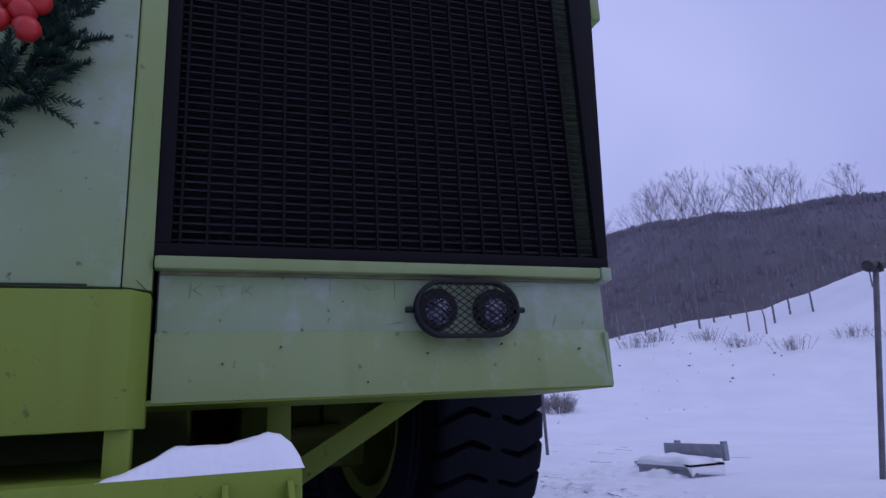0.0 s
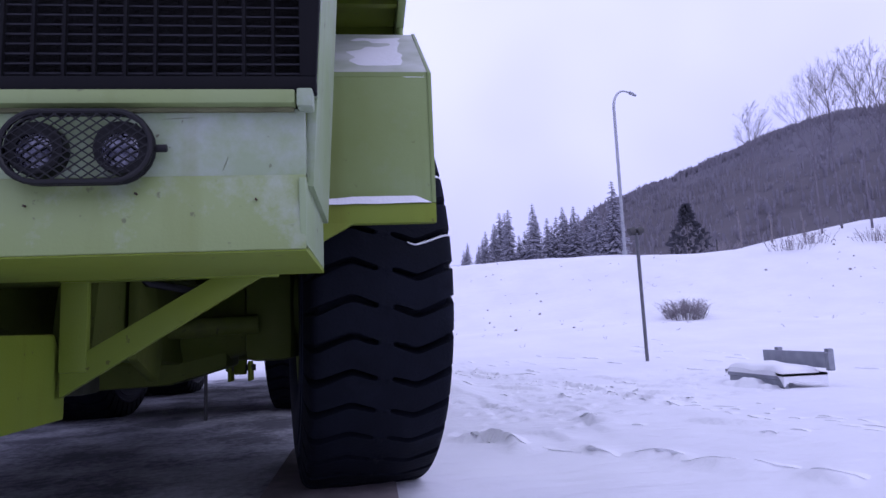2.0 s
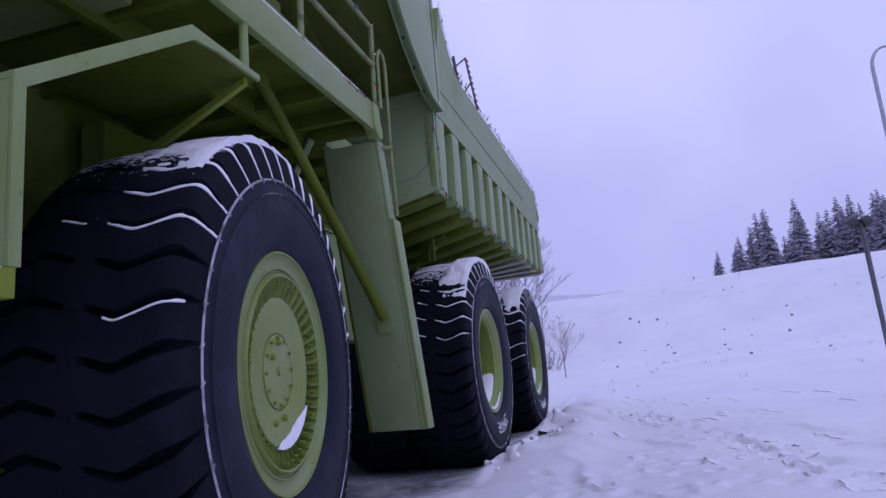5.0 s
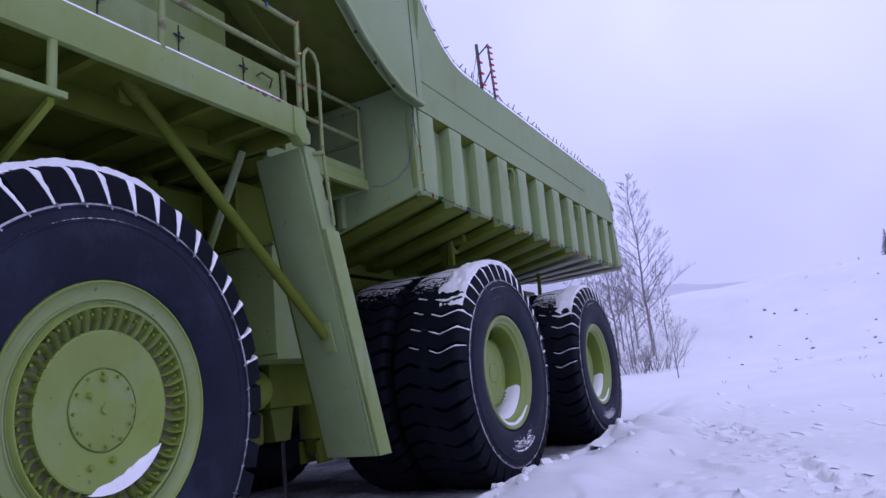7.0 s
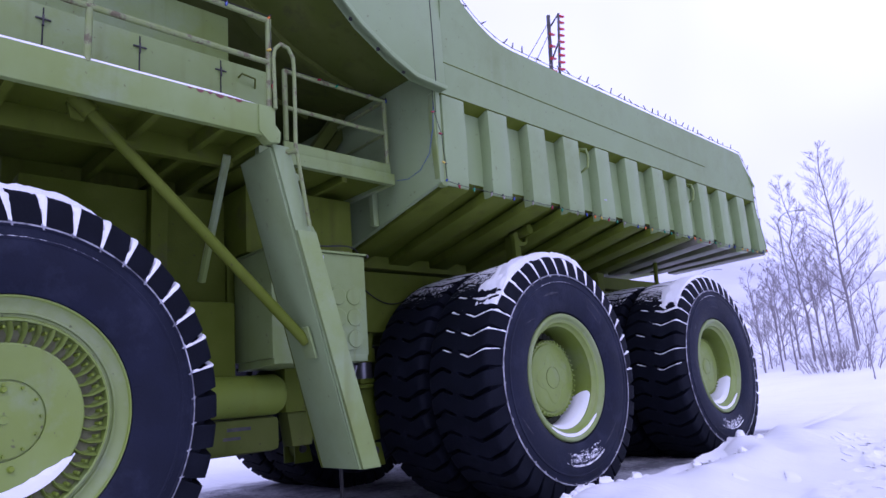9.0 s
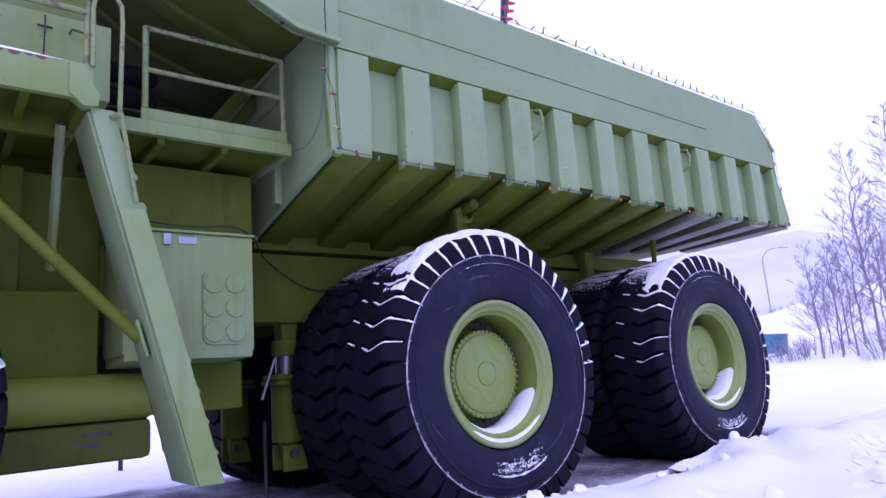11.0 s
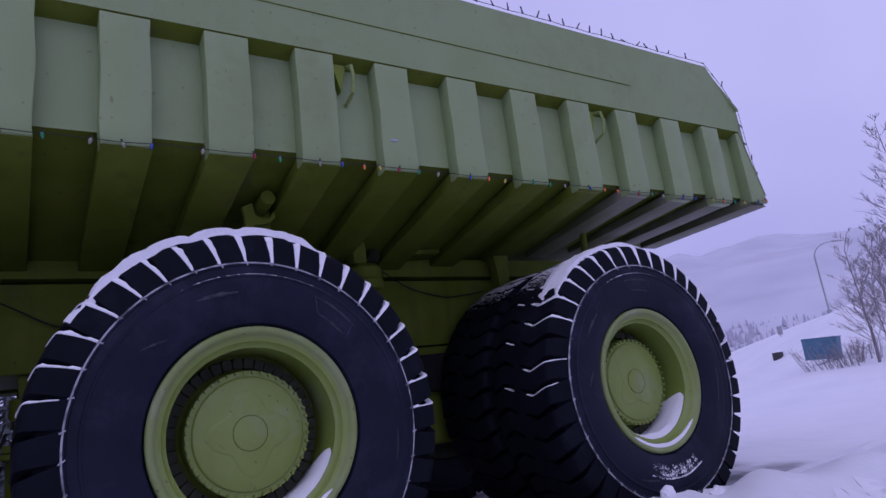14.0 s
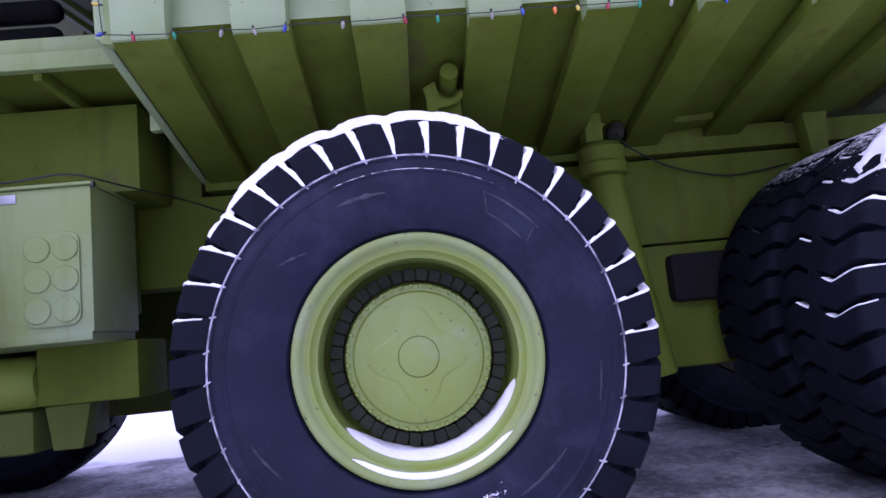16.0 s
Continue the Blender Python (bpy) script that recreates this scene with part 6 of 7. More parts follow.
red_bulb = mesh_of("bulb", tube(B(), [(0, 0, 0), (0, 0, 0.06), (0, 0, 0.15)], 0.032, 6, 0.020), material("bright_red_bulb_glass", (0.55, 0.03, 0.05), (0.42, 0.02, 0.04), rough=0.3, scale=20, bump=0))
for k in range(9):
    f = k / 8
    placed("bulb", red_bulb, mast, pose(3.85 - 0.26 * f, 11.74 + 0.57 * f, 6.74 + 1.32 * f, -75, 12, 0))
    if k % 2:
        placed("bulb", red_bulb, mast, pose(3.60 - 0.24 * f, 11.88 + 0.45 * f, 6.74 + 1.2 * f, -75, -12, 0))


def wreath_bm(seed):
    """A ring of fir sprigs, each a stem with many fine needles."""
    rng = random.Random(seed)
    bm = B()
    for k in range(170):
        a = 2 * math.pi * k / 170 + rng.uniform(-0.1, 0.1)
        out, along = Vector((math.cos(a), 0, math.sin(a))), Vector((-math.sin(a), 0, math.cos(a)))
        root = out * rng.uniform(0.30, 0.46) + Vector((0, rng.uniform(-0.12, -0.02), 0))
        way = (along * rng.uniform(0.3, 1.0) + out * rng.uniform(-0.7, 0.9) + Vector((0, rng.uniform(-0.6, 0.1), 0))).normalized()
        long = rng.uniform(0.12, 0.21)
        for q in range(64):
            f = q / 63
            c = root + way * long * f + Vector((0, 0, -0.03 * f * f))
            side = way.orthogonal().normalized()
            side.rotate(Matrix.Rotation(q * 2.4, 3, way))
            w = (side + way * 0.9).normalized()
            length = 0.05 * (1.05 - 0.6 * f) * rng.uniform(0.7, 1.2)
            e = w.orthogonal().normalized() * 0.006
            v = [bm.verts.new(c + e), bm.verts.new(c - e), bm.verts.new(c + w * length - e * 0.4), bm.verts.new(c + w * length + e * 0.4)]
            bm.faces.new(v)
    return bm


wreath_green = material("artificial_fir_needles", (0.010, 0.028, 0.018), (0.02, 0.05, 0.03), rough=0.7, scale=25, bump=0.1)
snow_over(wreath_green, 0.78, 0.9, 12.0, 0.3)
wreath = thing("christmas_wreath", wreath_bm(4), wreath_green, "dark-green artificial wreath with red berries on the hood", "wreath", smooth=False)
wreath.location = (0.02, -0.09, 3.30)
berry = mesh_of("berry", lathe(B(), [(-0.055 * math.cos(a), max(0.002, 0.055 * math.sin(a))) for a in [math.pi * k / 10 for k in range(11)]], 18), material("red_berry", (0.45, 0.025, 0.02), (0.35, 0.02, 0.02), rough=0.35, scale=20, bump=0))
for dx, dz in ((0.16, -0.05), (0.25, 0.0), (0.27, -0.08), (0.20, 0.06), (0.30, 0.05)):
    placed("berry", berry, wreath, pose(dx, -0.17, dz))

# ---- things on the snow ----
def on_ground(x, y, sink=0.0):
    return height(x, y) - sink


bench = holder("bench", (11.6, 10.3, 0), "grey park bench half buried in snow", "bench")
part("backrest", box(B(), (0.36, -1.00, 0.36), (0.44, 1.02, 0.66)), bench_grey, bench, bevel=0.01)
for y in (-0.93, 0.66):
    part("upright", box(B(), (0.445, y - 0.06, 0.30), (0.56, y + 0.06, 0.72)), bench_grey, bench, bevel=0.015)
part("end_panel", prism(B(), [(0.36, 0.34), (0.46, 0.34), (0.46, 0.64), (0.36, 0.64)], "y", -1.09, -1.01), bench_grey, bench, bevel=0.01)
part("seat", box(B(), (-0.52, -1.02, 0.16), (0.30, 1.0, 0.24)), bench_grey, bench, bevel=0.012)
part("seat_skirt", box(B(), (-0.50, -0.98, -0.1), (-0.42, 0.96, 0.155)), bench_grey, bench, bevel=0.01)
def slab_snow(bm, lo, hi):
    """A thick slab of settled snow with rounded edges and a soft uneven top."""
    bmesh.ops.subdivide_edges(box(bm, lo, hi), edges=list(bm.edges), cuts=14, use_grid_fill=True)
    mid = [(a + b) / 2 for a, b in zip(lo, hi)]
    for v in bm.verts:
        f = [(v.co[k] - mid[k]) / ((hi[k] - lo[k]) / 2) for k in range(3)]
        if f[2] > -0.5:
            v.co.z -= (hi[2] - lo[2]) * (0.55 * abs(f[0]) ** 7 + 0.75 * abs(f[1]) ** 12) * (f[2] + 0.5) / 1.5
            v.co.z += 0.035 * noise.noise(v.co * 2.1) * (f[2] + 0.5)
        if f[1] < -0.7:
            v.co.z -= 0.16 * (-f[1] - 0.7) / 0.3 * max(0.0, f[2])
    return bm


thing("bench_snow", slab_snow(B(), (11.05, 9.27, 0.236), (11.955, 11.33, 0.43)), snow, "thick snow cover on the bench seat", "snow")
thing("snow_drift", blob(B(), (10.55, 9.3, -0.10), (11.7, 11.2, 0.22), 14, 0.25, 0.1), snow, "small snow drift against the bench", "snow")

for foot, top in (((11.80, 17.2), (11.66, 16.95, 4.15)), ((13.20, 6.57), (13.57, 6.06, 4.0))):
    x, y, z = top
    post = thing("trail_light_post", tube(B(), [(*foot, -0.1), top], 0.055, 12), post_grey, "slim dark post with two small lamp heads in snow", "post", "trail light posts")
    for dx in (-0.16, 0.10):
        part("lamp_head", tube(B(), [(x + dx - 0.09, y - 0.02, z + 0.03), (x + dx + 0.09, y, z + 0.11)], 0.125, 12), dark_steel, post, bevel=0.01)
    part("head_bracket", box(B(), (x - 0.16, y - 0.05, z - 0.07), (x + 0.16, y + 0.05, z - 0.01)), dark_steel, post, bevel=0.01)


def street_lamp(x, y, z, tall, way, reach, thick=1.0):
    wx, wy = way
    top = z + tall
    pts = [(x, y, z - 0.5), (x, y, z + tall * 0.4), (x, y, top - reach * 0.75)]
    for k in range(1, 9):
        a = math.pi / 2 * k / 8
        pts.append((x + wx * reach * 0.75 * (1 - math.cos(a)), y + wy * reach * 0.75 * (1 - math.cos(a)), top - reach * 0.75 + reach * 0.75 * math.sin(a)))
    pts.append((x + wx * reach, y + wy * reach, top + 0.02))
    lamp = thing("street_lamp", tube(B(), pts, 0.13 * thick, 12, 0.06 * thick), steel, "tall galvanised street lamp with curved arm", "street lamp", "street lamps")
    h = Vector((x + wx * reach, y + wy * reach, top))
    part("lamp_head", tube(B(), [h, h + Vector((wx * 0.35, wy * 0.35, -0.02)), h + Vector((wx * 0.8, wy * 0.8, -0.10))], 0.16 * thick, 10, 0.10 * thick), steel, lamp, bevel=0.02)
    part("base_plate", tube(B(), [(x, y, z - 0.05), (x, y, z + 0.35)], 0.22, 12), steel, lamp)


street_lamp(23.35, 46.85, on_ground(23.35, 46.85), 13.7, (0.85, 0.52), 2.3)
street_lamp(-20.2, 68.9, on_ground(-20.2, 68.9), 6.2, (0.9, 0.43), 1.6, 0.6)
street_lamp(-10.9, 66.5, on_ground(-10.9, 66.5), 9.0, (0.9, 0.43), 1.6, 0.6)

skip = thing("waste_container", prism(B(), [(-1.15, 0.0), (1.05, 0.0), (1.15, 1.55), (-1.2, 1.5)], "y", -0.6, 0.6), blue_paint, "faded blue metal container standing in snow", "container", bevel=0.03)
skip.matrix_world = pose(-9.8, 46.3, on_ground(-9.8, 46.3) + 0.22, 0, 3, 12) @ Matrix.Scale(0.74, 4)
part("lid", box(B(), (-1.22, -0.64, 1.50), (1.18, 0.64, 1.58)), blue_paint, skip, bevel=0.02)
board = thing("information_board", box(B(), (-0.03, -0.27, 0.80), (0.03, 0.27, 1.28)), material("white_board", (0.55, 0.6, 0.62), (0.4, 0.5, 0.52), rough=0.5, scale=4, bump=0.02), "pale information board on a dark post", "sign", bevel=0.006)
board.location = (-9.0, 9.5, on_ground(-9.0, 9.5))
part("post", box(B(), (-0.05, -0.05, -0.2), (0.03, 0.05, 0.80)), dark_steel, board, bevel=0.006)
for x, y, tall in ((30.0, 45.0, 0.9), (27.4, 46.5, 0.8)):
    thing("marker_post", tube(B(), [(x, y, on_ground(x, y) - 0.2), (x, y, on_ground(x, y) + tall)], 0.04, 8), dark_steel, "thin dark marker post in snow", "post", "marker posts")


thing("timber_mat", box(B(), (2.35, 2.75, -0.06), (3.52, 5.8, 0.03)), material("worn_timber", (0.13, 0.11, 0.115), (0.22, 0.19, 0.195), rough=0.85, scale=4, fine=30, bump=0.4, streak=(0.15, 0.13, 0.13)), "worn timber mat under the front tyre", "mat", bevel=0.02)


def clod(seed, size):
    rng = random.Random(seed)
    bm = B()
    bmesh.ops.create_icosphere(bm, subdivisions=3, radius=size)
    cuts = [Vector((rng.gauss(0, 1), rng.gauss(0, 1), rng.gauss(0.3, 1))).normalized() for _ in range(7)]
    for v in bm.verts:
        for c in cuts:
            over = v.co.dot(c) - size * 0.74
            if over > 0:
                v.co -= c * over
        v.co *= 1 + 0.22 * noise.noise(v.co * (3.0 / size) + Vector((seed, 0, 0)))
        v.co.z *= 0.85
    return mesh_of("snow_clod", bm, snow, crease=30)


clods = [clod(1, 0.06), clod(2, 0.085), clod(3, 0.045), clod(4, 0.11), clod(5, 0.03), clod(6, 0.075)]
crng = random.Random(15)
for cx, cy, count in ((4.10, 10.6, 12), (4.10, 15.0, 3), (4.08, 16.9, 3), (4.15, 11.9, 6), (4.3, 13.4, 4), (4.5, 14.2, 3)):
    for _ in range(count):
        x, y = cx + crng.gauss(0, 0.16), cy + crng.gauss(0, 0.45)
        ob = new("snow_clod", crng.choice(clods))
        ob.matrix_world = pose(x, y, height(x, y) + 0.005, crng.uniform(0, 360), 0, crng.uniform(0, 360))
        tagged(ob, "clod of broken snow beside the rear wheels", "snow", "snow clods")


def snow_crest(spine):
    """A torn crest of packed snow: steep towards the wheel, sloping away on the other side, with a jagged top."""
    bm = B()
    rows = []
    y = spine[0][0]
    ys, zs = [p[0] for p in spine], [p[1] for p in spine]
    while y < ys[-1]:
        x = 4.02 + 0.05 * noise.noise(Vector((y * 1.7, 0, 3)))
        z = float(np.interp(y, ys, zs)) + 0.018 * noise.noise(Vector((y * 9, 1, 0))) + 0.010 * noise.noise(Vector((y * 31, 2, 0)))
        row = [(x - 0.05, z - 0.35), (x - 0.03, z - 0.03), (x - 0.012, z), (x + 0.025, z - 0.004)]
        for k in range(1, 7):
            f = k / 6
            xx = x + 0.03 + 0.75 * f
            low = height(xx, y)
            row.append((xx, low - 0.03 * f + max(0.0, z - low) * (1 - f) ** 2.0 * (0.9 + 0.25 * noise.noise(Vector((xx * 6, y * 6, 4))))))
        rows.append([bm.verts.new((q[0], y, q[1])) for q in row])
        y += 0.018
    for p, q in zip(rows, rows[1:]):
        for k in range(len(p) - 1):
            bm.faces.new((p[k], p[k + 1], q[k + 1], q[k]))
    bmesh.ops.recalc_face_normals(bm, faces=bm.faces)
    return bm


thing("snow_crest", snow_crest([(14.0, 0.20), (14.3, 0.26), (14.85, 0.27), (15.1, 0.31), (15.27, 0.36), (15.40, 0.36), (15.44, 0.435), (15.54, 0.43), (15.60, 0.34), (15.70, 0.33), (15.73, 0.27), (15.77, 0.32), (15.80, 0.26), (15.88, 0.36), (15.94, 0.40), (16.25, 0.385), (16.33, 0.32), (16.40, 0.31), (16.43, 0.365), (16.7, 0.33), (17.4, 0.30), (18.2, 0.20)]),
      snow, "torn jagged crest of packed snow beside the rear tyre", "snow")


def crust_lip(bm, xa, ya, xb, yb, tall, rng):
    """A low broken shelf of wind crust: a small step on one long side, feathering out on the other."""
    far = math.hypot(xb - xa, yb - ya)
    ux, uy = (xb - xa) / far, (yb - ya) / far
    sx, sy = -uy, ux
    if sx * 0.6 + sy < 0:
        sx, sy = -sx, -sy
    count, rows, seed = max(4, int(far / 0.04)), [], rng.uniform(0, 50)
    for k in range(count + 1):
        f = k / count
        w = 0.05 * noise.noise(Vector((f * far * 4, seed, 0))) + 0.02 * noise.noise(Vector((f * far * 15, seed, 3)))
        h = tall * math.sin(math.pi * min(1, max(0, f))) ** 0.5 * (0.75 + 0.5 * noise.noise(Vector((f * far * 6, seed, 7))))
        px, py = xa + ux * far * f + sx * w, ya + uy * far * f + sy * w
        row = []
        for side, up in ((0.012, -0.05), (-0.006, h * 0.75), (0.01, h), (0.09, h * 0.7), (0.24, -0.012)):
            x, y = px + sx * side, py + sy * side
            row.append(bm.verts.new((x, y, height(x, y) + up)))
        rows.append(row)
    for p, q in zip(rows, rows[1:]):
        for k in range(4):
            bm.faces.new((p[k], p[k + 1], q[k + 1], q[k]))


lips = B()
crng = random.Random(29)
TRAIL = [(5.34, 17.7), (7.03, 13.4), (7.95, 11.05), (8.18, 8.46), (8.89, 7.39), (9.01, 5.89), (9.33, 4.68)]
for (xa, ya), (xb, yb) in zip(TRAIL, TRAIL[1:]):
    for _ in range(int(6.5 * math.hypot(xb - xa, yb - ya))):
        f, off, long = crng.random(), crng.gauss(0, 0.30), crng.uniform(0.06, 0.22)
        far = math.hypot(xb - xa, yb - ya)
        turn = crng.gauss(0, 0.35)
        ux, uy = (xb - xa) / far * math.cos(turn) - (yb - ya) / far * math.sin(turn), (yb - ya) / far * math.cos(turn) + (xb - xa) / far * math.sin(turn)
        x, y = xa + (xb - xa) * f + off, ya + (yb - ya) * f + off * 0.3
        crust_lip(lips, x - ux * long, y - uy * long, x + ux * long, y + uy * long, crng.uniform(0.012, 0.026), crng)
for xa, ya, xb, yb in ((4.51, 5.66, 4.78, 5.27), (4.80, 5.22, 5.07, 4.95), (5.20, 4.86, 5.84, 4.16), (5.98, 4.22, 6.40, 3.89), (6.28, 3.78, 6.67, 3.36), (6.83, 3.40, 7.13, 3.12), (7.08, 2.95, 7.35, 2.60), (6.22, 6.90, 6.46, 6.50), (6.74, 6.12, 6.86, 5.96), (7.86, 4.95, 7.98, 4.79), (8.30, 5.05, 8.44, 4.86)):
    crust_lip(lips, xa, ya, xb, yb, 0.026, crng)
for _ in range(46):
    x, y, long = crng.uniform(5.2, 15), crng.uniform(10, 24), crng.uniform(0.15, 0.6)
    crust_lip(lips, x - 0.35 * long, y + 0.94 * long, x + 0.35 * long, y - 0.94 * long, crng.uniform(0.02, 0.045), crng)
thing("wind_crust", lips, snow, "low broken edges of wind crust on the snow", "snow", kind="stuff")


sign = thing("road_sign", box(B(), (-0.22, -0.03, 0.5), (0.22, 0.03, 1.2)), steel, "small grey road sign on a post on the bank", "sign", bevel=0.02)
sign.location = (-21.9, 63.5, on_ground(-21.9, 63.5) - 0.3)
part("post", tube(B(), [(0, 0, -0.6), (0, 0, 0.5)], 0.04, 8), steel, sign)
cabinet = thing("utility_box", box(B(), (-0.28, -0.22, -0.2), (0.28, 0.22, 0.38)), dark_steel, "small dark utility box half buried in snow", "box", bevel=0.04)
cabinet.location = (-16.3, 52.9, on_ground(-16.3, 52.9))
part("lid", box(B(), (-0.30, -0.24, 0.38), (0.30, 0.24, 0.43)), dark_steel, cabinet, bevel=0.02)


# ---- plants ----
def bare_tree(seed, tall, spread=0.42, levels=5, twigs=None, start=0.16, rise=(0.7, 1.4), limbs=18, thick=1.0):
    """A leafless tree: a tapered trunk and branches that fork to twigs."""
    rng = random.Random(seed)
    trunk, crown = B(), B()
    spine = [Vector((0, 0, -0.4))]
    for k in range(1, 9):
        spine.append(Vector((rng.uniform(-0.08, 0.08) * k * 0.4, rng.uniform(-0.08, 0.08) * k * 0.4, tall * k / 8)))
    tube(trunk, spine, tall * 0.0088 * thick, 7, 0.012)

    def grow(start, way, length, rad, level):
        mid = start + way * length * 0.5 + Vector((rng.uniform(-1, 1), rng.uniform(-1, 1), 0)) * length * 0.06
        end = mid + (way + Vector((0, 0, 0.18))).normalized() * length * 0.5
        tube(crown, [start, mid, end], rad, 4 if level > 1 else 3, rad * 0.45)
        if level == 0:
            return
        for _ in range(rng.choice((3, 4)) if level > 1 else 3):
            f = rng.uniform(0.3, 1.0)
            base = start.lerp(mid, f * 2) if f < 0.5 else mid.lerp(end, f * 2 - 1)
            turn = (way + Vector((rng.uniform(-1, 1), rng.uniform(-1, 1), rng.uniform(-0.2, 0.7))) * 0.6).normalized()
            grow(base, turn, length * rng.uniform(0.5, 0.72), max(0.0072, rad * 0.52), level - 1)

    for k in range(limbs):
        f = start + (0.98 - start) * k / (limbs - 1)
        i = min(7, int(f * 8))
        base = spine[i].lerp(spine[i + 1], f * 8 - i)
        a = k * 2.4 + rng.uniform(-0.4, 0.4)
        way = Vector((math.cos(a), math.sin(a), rng.uniform(*rise))).normalized()
        grow(base, way, tall * spread * (1.08 - f) * rng.uniform(0.8, 1.15) + 0.25, tall * 0.0036 * (1.2 - f), levels - 2)
    return mesh_of("trunk", trunk, twigs or bark), mesh_of("crown", crown, twigs or twig, smooth=False)


bare = [bare_tree(21, 11.0, 0.36), bare_tree(22, 13.5, 0.32), bare_tree(23, 9.0, 0.40), bare_tree(24, 12.0, 0.27)]
bare_thin = [bare_tree(41, 8.0, 0.17), bare_tree(42, 7.0, 0.20), bare_tree(43, 9.0, 0.15), bare_tree(44, 6.0, 0.22)]
bare += [bare_tree(26, 13.0, 0.35, 5, twigs=twig_far), bare_tree(27, 11.5, 0.40, 5, twigs=twig_far), bare_tree(28, 14.0, 0.33, 5, twigs=twig_far)]


bare += bare_thin
bare += [bare_tree(51, 16.0, 0.42, 5, twig_far, 0.48, (1.1, 2.2), 17, 0.8), bare_tree(52, 15.0, 0.46, 5, twig_far, 0.44, (0.9, 2.0), 16, 0.75), bare_tree(53, 17.0, 0.40, 5, twig_far, 0.50, (1.2, 2.4), 17, 0.8)]
bare += [bare_tree(61, 12.0, 0.19, 5, None, 0.20, (0.7, 1.1), 40, 0.9), bare_tree(62, 10.5, 0.17, 5, None, 0.25, (0.7, 1.1), 34, 0.8)]


def plant_bare(kind, x, y, scale, turn, label="leafless birch tree standing in snow", group="leafless trees"):
    t = holder("bare_tree", (x, y, on_ground(x, y)), label, "tree", group)
    t.rotation_euler, t.scale = (0, 0, turn), (scale,) * 3
    placed("trunk", bare[kind][0], t, Matrix())
    placed("crown", bare[kind][1], t, Matrix())


rng = random.Random(77)
for x, y, k, sc in ((2.8, 31.0, 2, 0.30), (-0.35, 42.0, 14, 0.93), (-2.45, 42.0, 15, 0.96), (-1.2, 40.6, 9, 0.85), (0.2, 44.0, 7, 0.62), (-3.6, 43.4, 9, 0.95), (-4.4, 40.2, 7, 0.9), (-4.9, 42.6, 8, 0.8), (-2.2, 38.4, 8, 0.95), (-3.2, 39.4, 10, 1.0),
                    (-0.4, 42.8, 8, 0.75), (-4.8, 44.6, 9, 0.8), (-4.7, 41.0, 10, 0.95), (-1.8, 44.6, 7, 1.0), (-3.9, 41.4, 10, 1.15), (-0.9, 38.6, 10, 0.9), (-2.9, 45.2, 7, 1.05)):
    plant_bare(k, x, y, sc * (0.8 if k in (7, 8, 9, 10) else 1.0), rng.uniform(0, 6))
for k, (az, d, top) in enumerate(((32.9, 66, 16.1), (37.2, 64, 17.4), (38.5, 66, 18.2), (40.4, 64, 18.8), (41.6, 67, 18.4), (42.9, 69, 17.2), (46.0, 63, 18.2), (47.2, 65, 17.7), (48.8, 64, 17.6), (53.0, 66, 17.0))):
    a = radians(az)
    x, y = 2.6 + d * math.sin(a), -2.7 + d * math.cos(a)
    kind = 11 + k % 3
    plant_bare(kind, x, y, (1.3 + d * math.tan(radians(top)) - on_ground(x, y)) / (16.0, 15.0, 17.0)[k % 3], rng.uniform(0, 6), "tall leafless tree with a bare trunk on the snowy bank")
for az, d, tall in ((31.6, 62, 3.2), (33.8, 62, 2.6), (44.0, 60, 3.0), (45.2, 58, 2.2), (36.0, 63, 2.0)):
    x, y = 2.6 + d * math.sin(radians(az)), -2.7 + d * math.cos(radians(az))
    thing("dead_trunk", tube(B(), [(x, y, on_ground(x, y) - 0.3), (x + 0.05, y, on_ground(x, y) + tall * 0.6), (x - 0.1, y, on_ground(x, y) + tall)], 0.09, 6, 0.05), bark, "thin broken tree trunk on the snowy bank", "tree", "dead trunks")


def spruce(seed, tall, wide, leaf):
    """A spruce: tiers of drooping boughs of many small sprays."""
    rng = random.Random(seed)
    trunk, crown = B(), B()
    tube(trunk, [(0, 0, -0.4), (0, 0, tall * 0.97)], tall * 0.013, 6, 0.02)
    tiers = int(tall * 3.0)
    for k in range(tiers):
        f = k / tiers
        z = tall * (0.07 + 0.91 * f)
        reach = wide * (1 - f) ** 0.85 * rng.uniform(0.7, 1.1) + 0.12
        for j in range(9):
            a = rng.uniform(0, 2 * math.pi)
            w = Vector((math.cos(a), math.sin(a), 0))
            tip = Vector((0, 0, z - reach * 0.38)) + w * reach * rng.uniform(0.75, 1.1)
            root = Vector((0, 0, z))
            side = Vector((-w.y, w.x, 0))
            for q in range(4):
                p = root.lerp(tip, 0.25 + 0.25 * q)
                span = reach * 0.22 * rng.uniform(0.6, 1.2)
                up = Vector((0, 0, reach * 0.05 + 0.04))
                v = [crown.verts.new(p - w * span * 0.7 + up), crown.verts.new(p + side * span - up), crown.verts.new(p + w * span * 1.1 - up * 0.6), crown.verts.new(p - side * span - up)]
                top = crown.verts.new(p + up * 1.2)
                for i in range(4):
                    crown.faces.new((v[i], v[(i + 1) % 4], top))
                crown.faces.new(v[::-1])
    return mesh_of("trunk", trunk, bark), mesh_of("crown", crown, leaf, smooth=False)


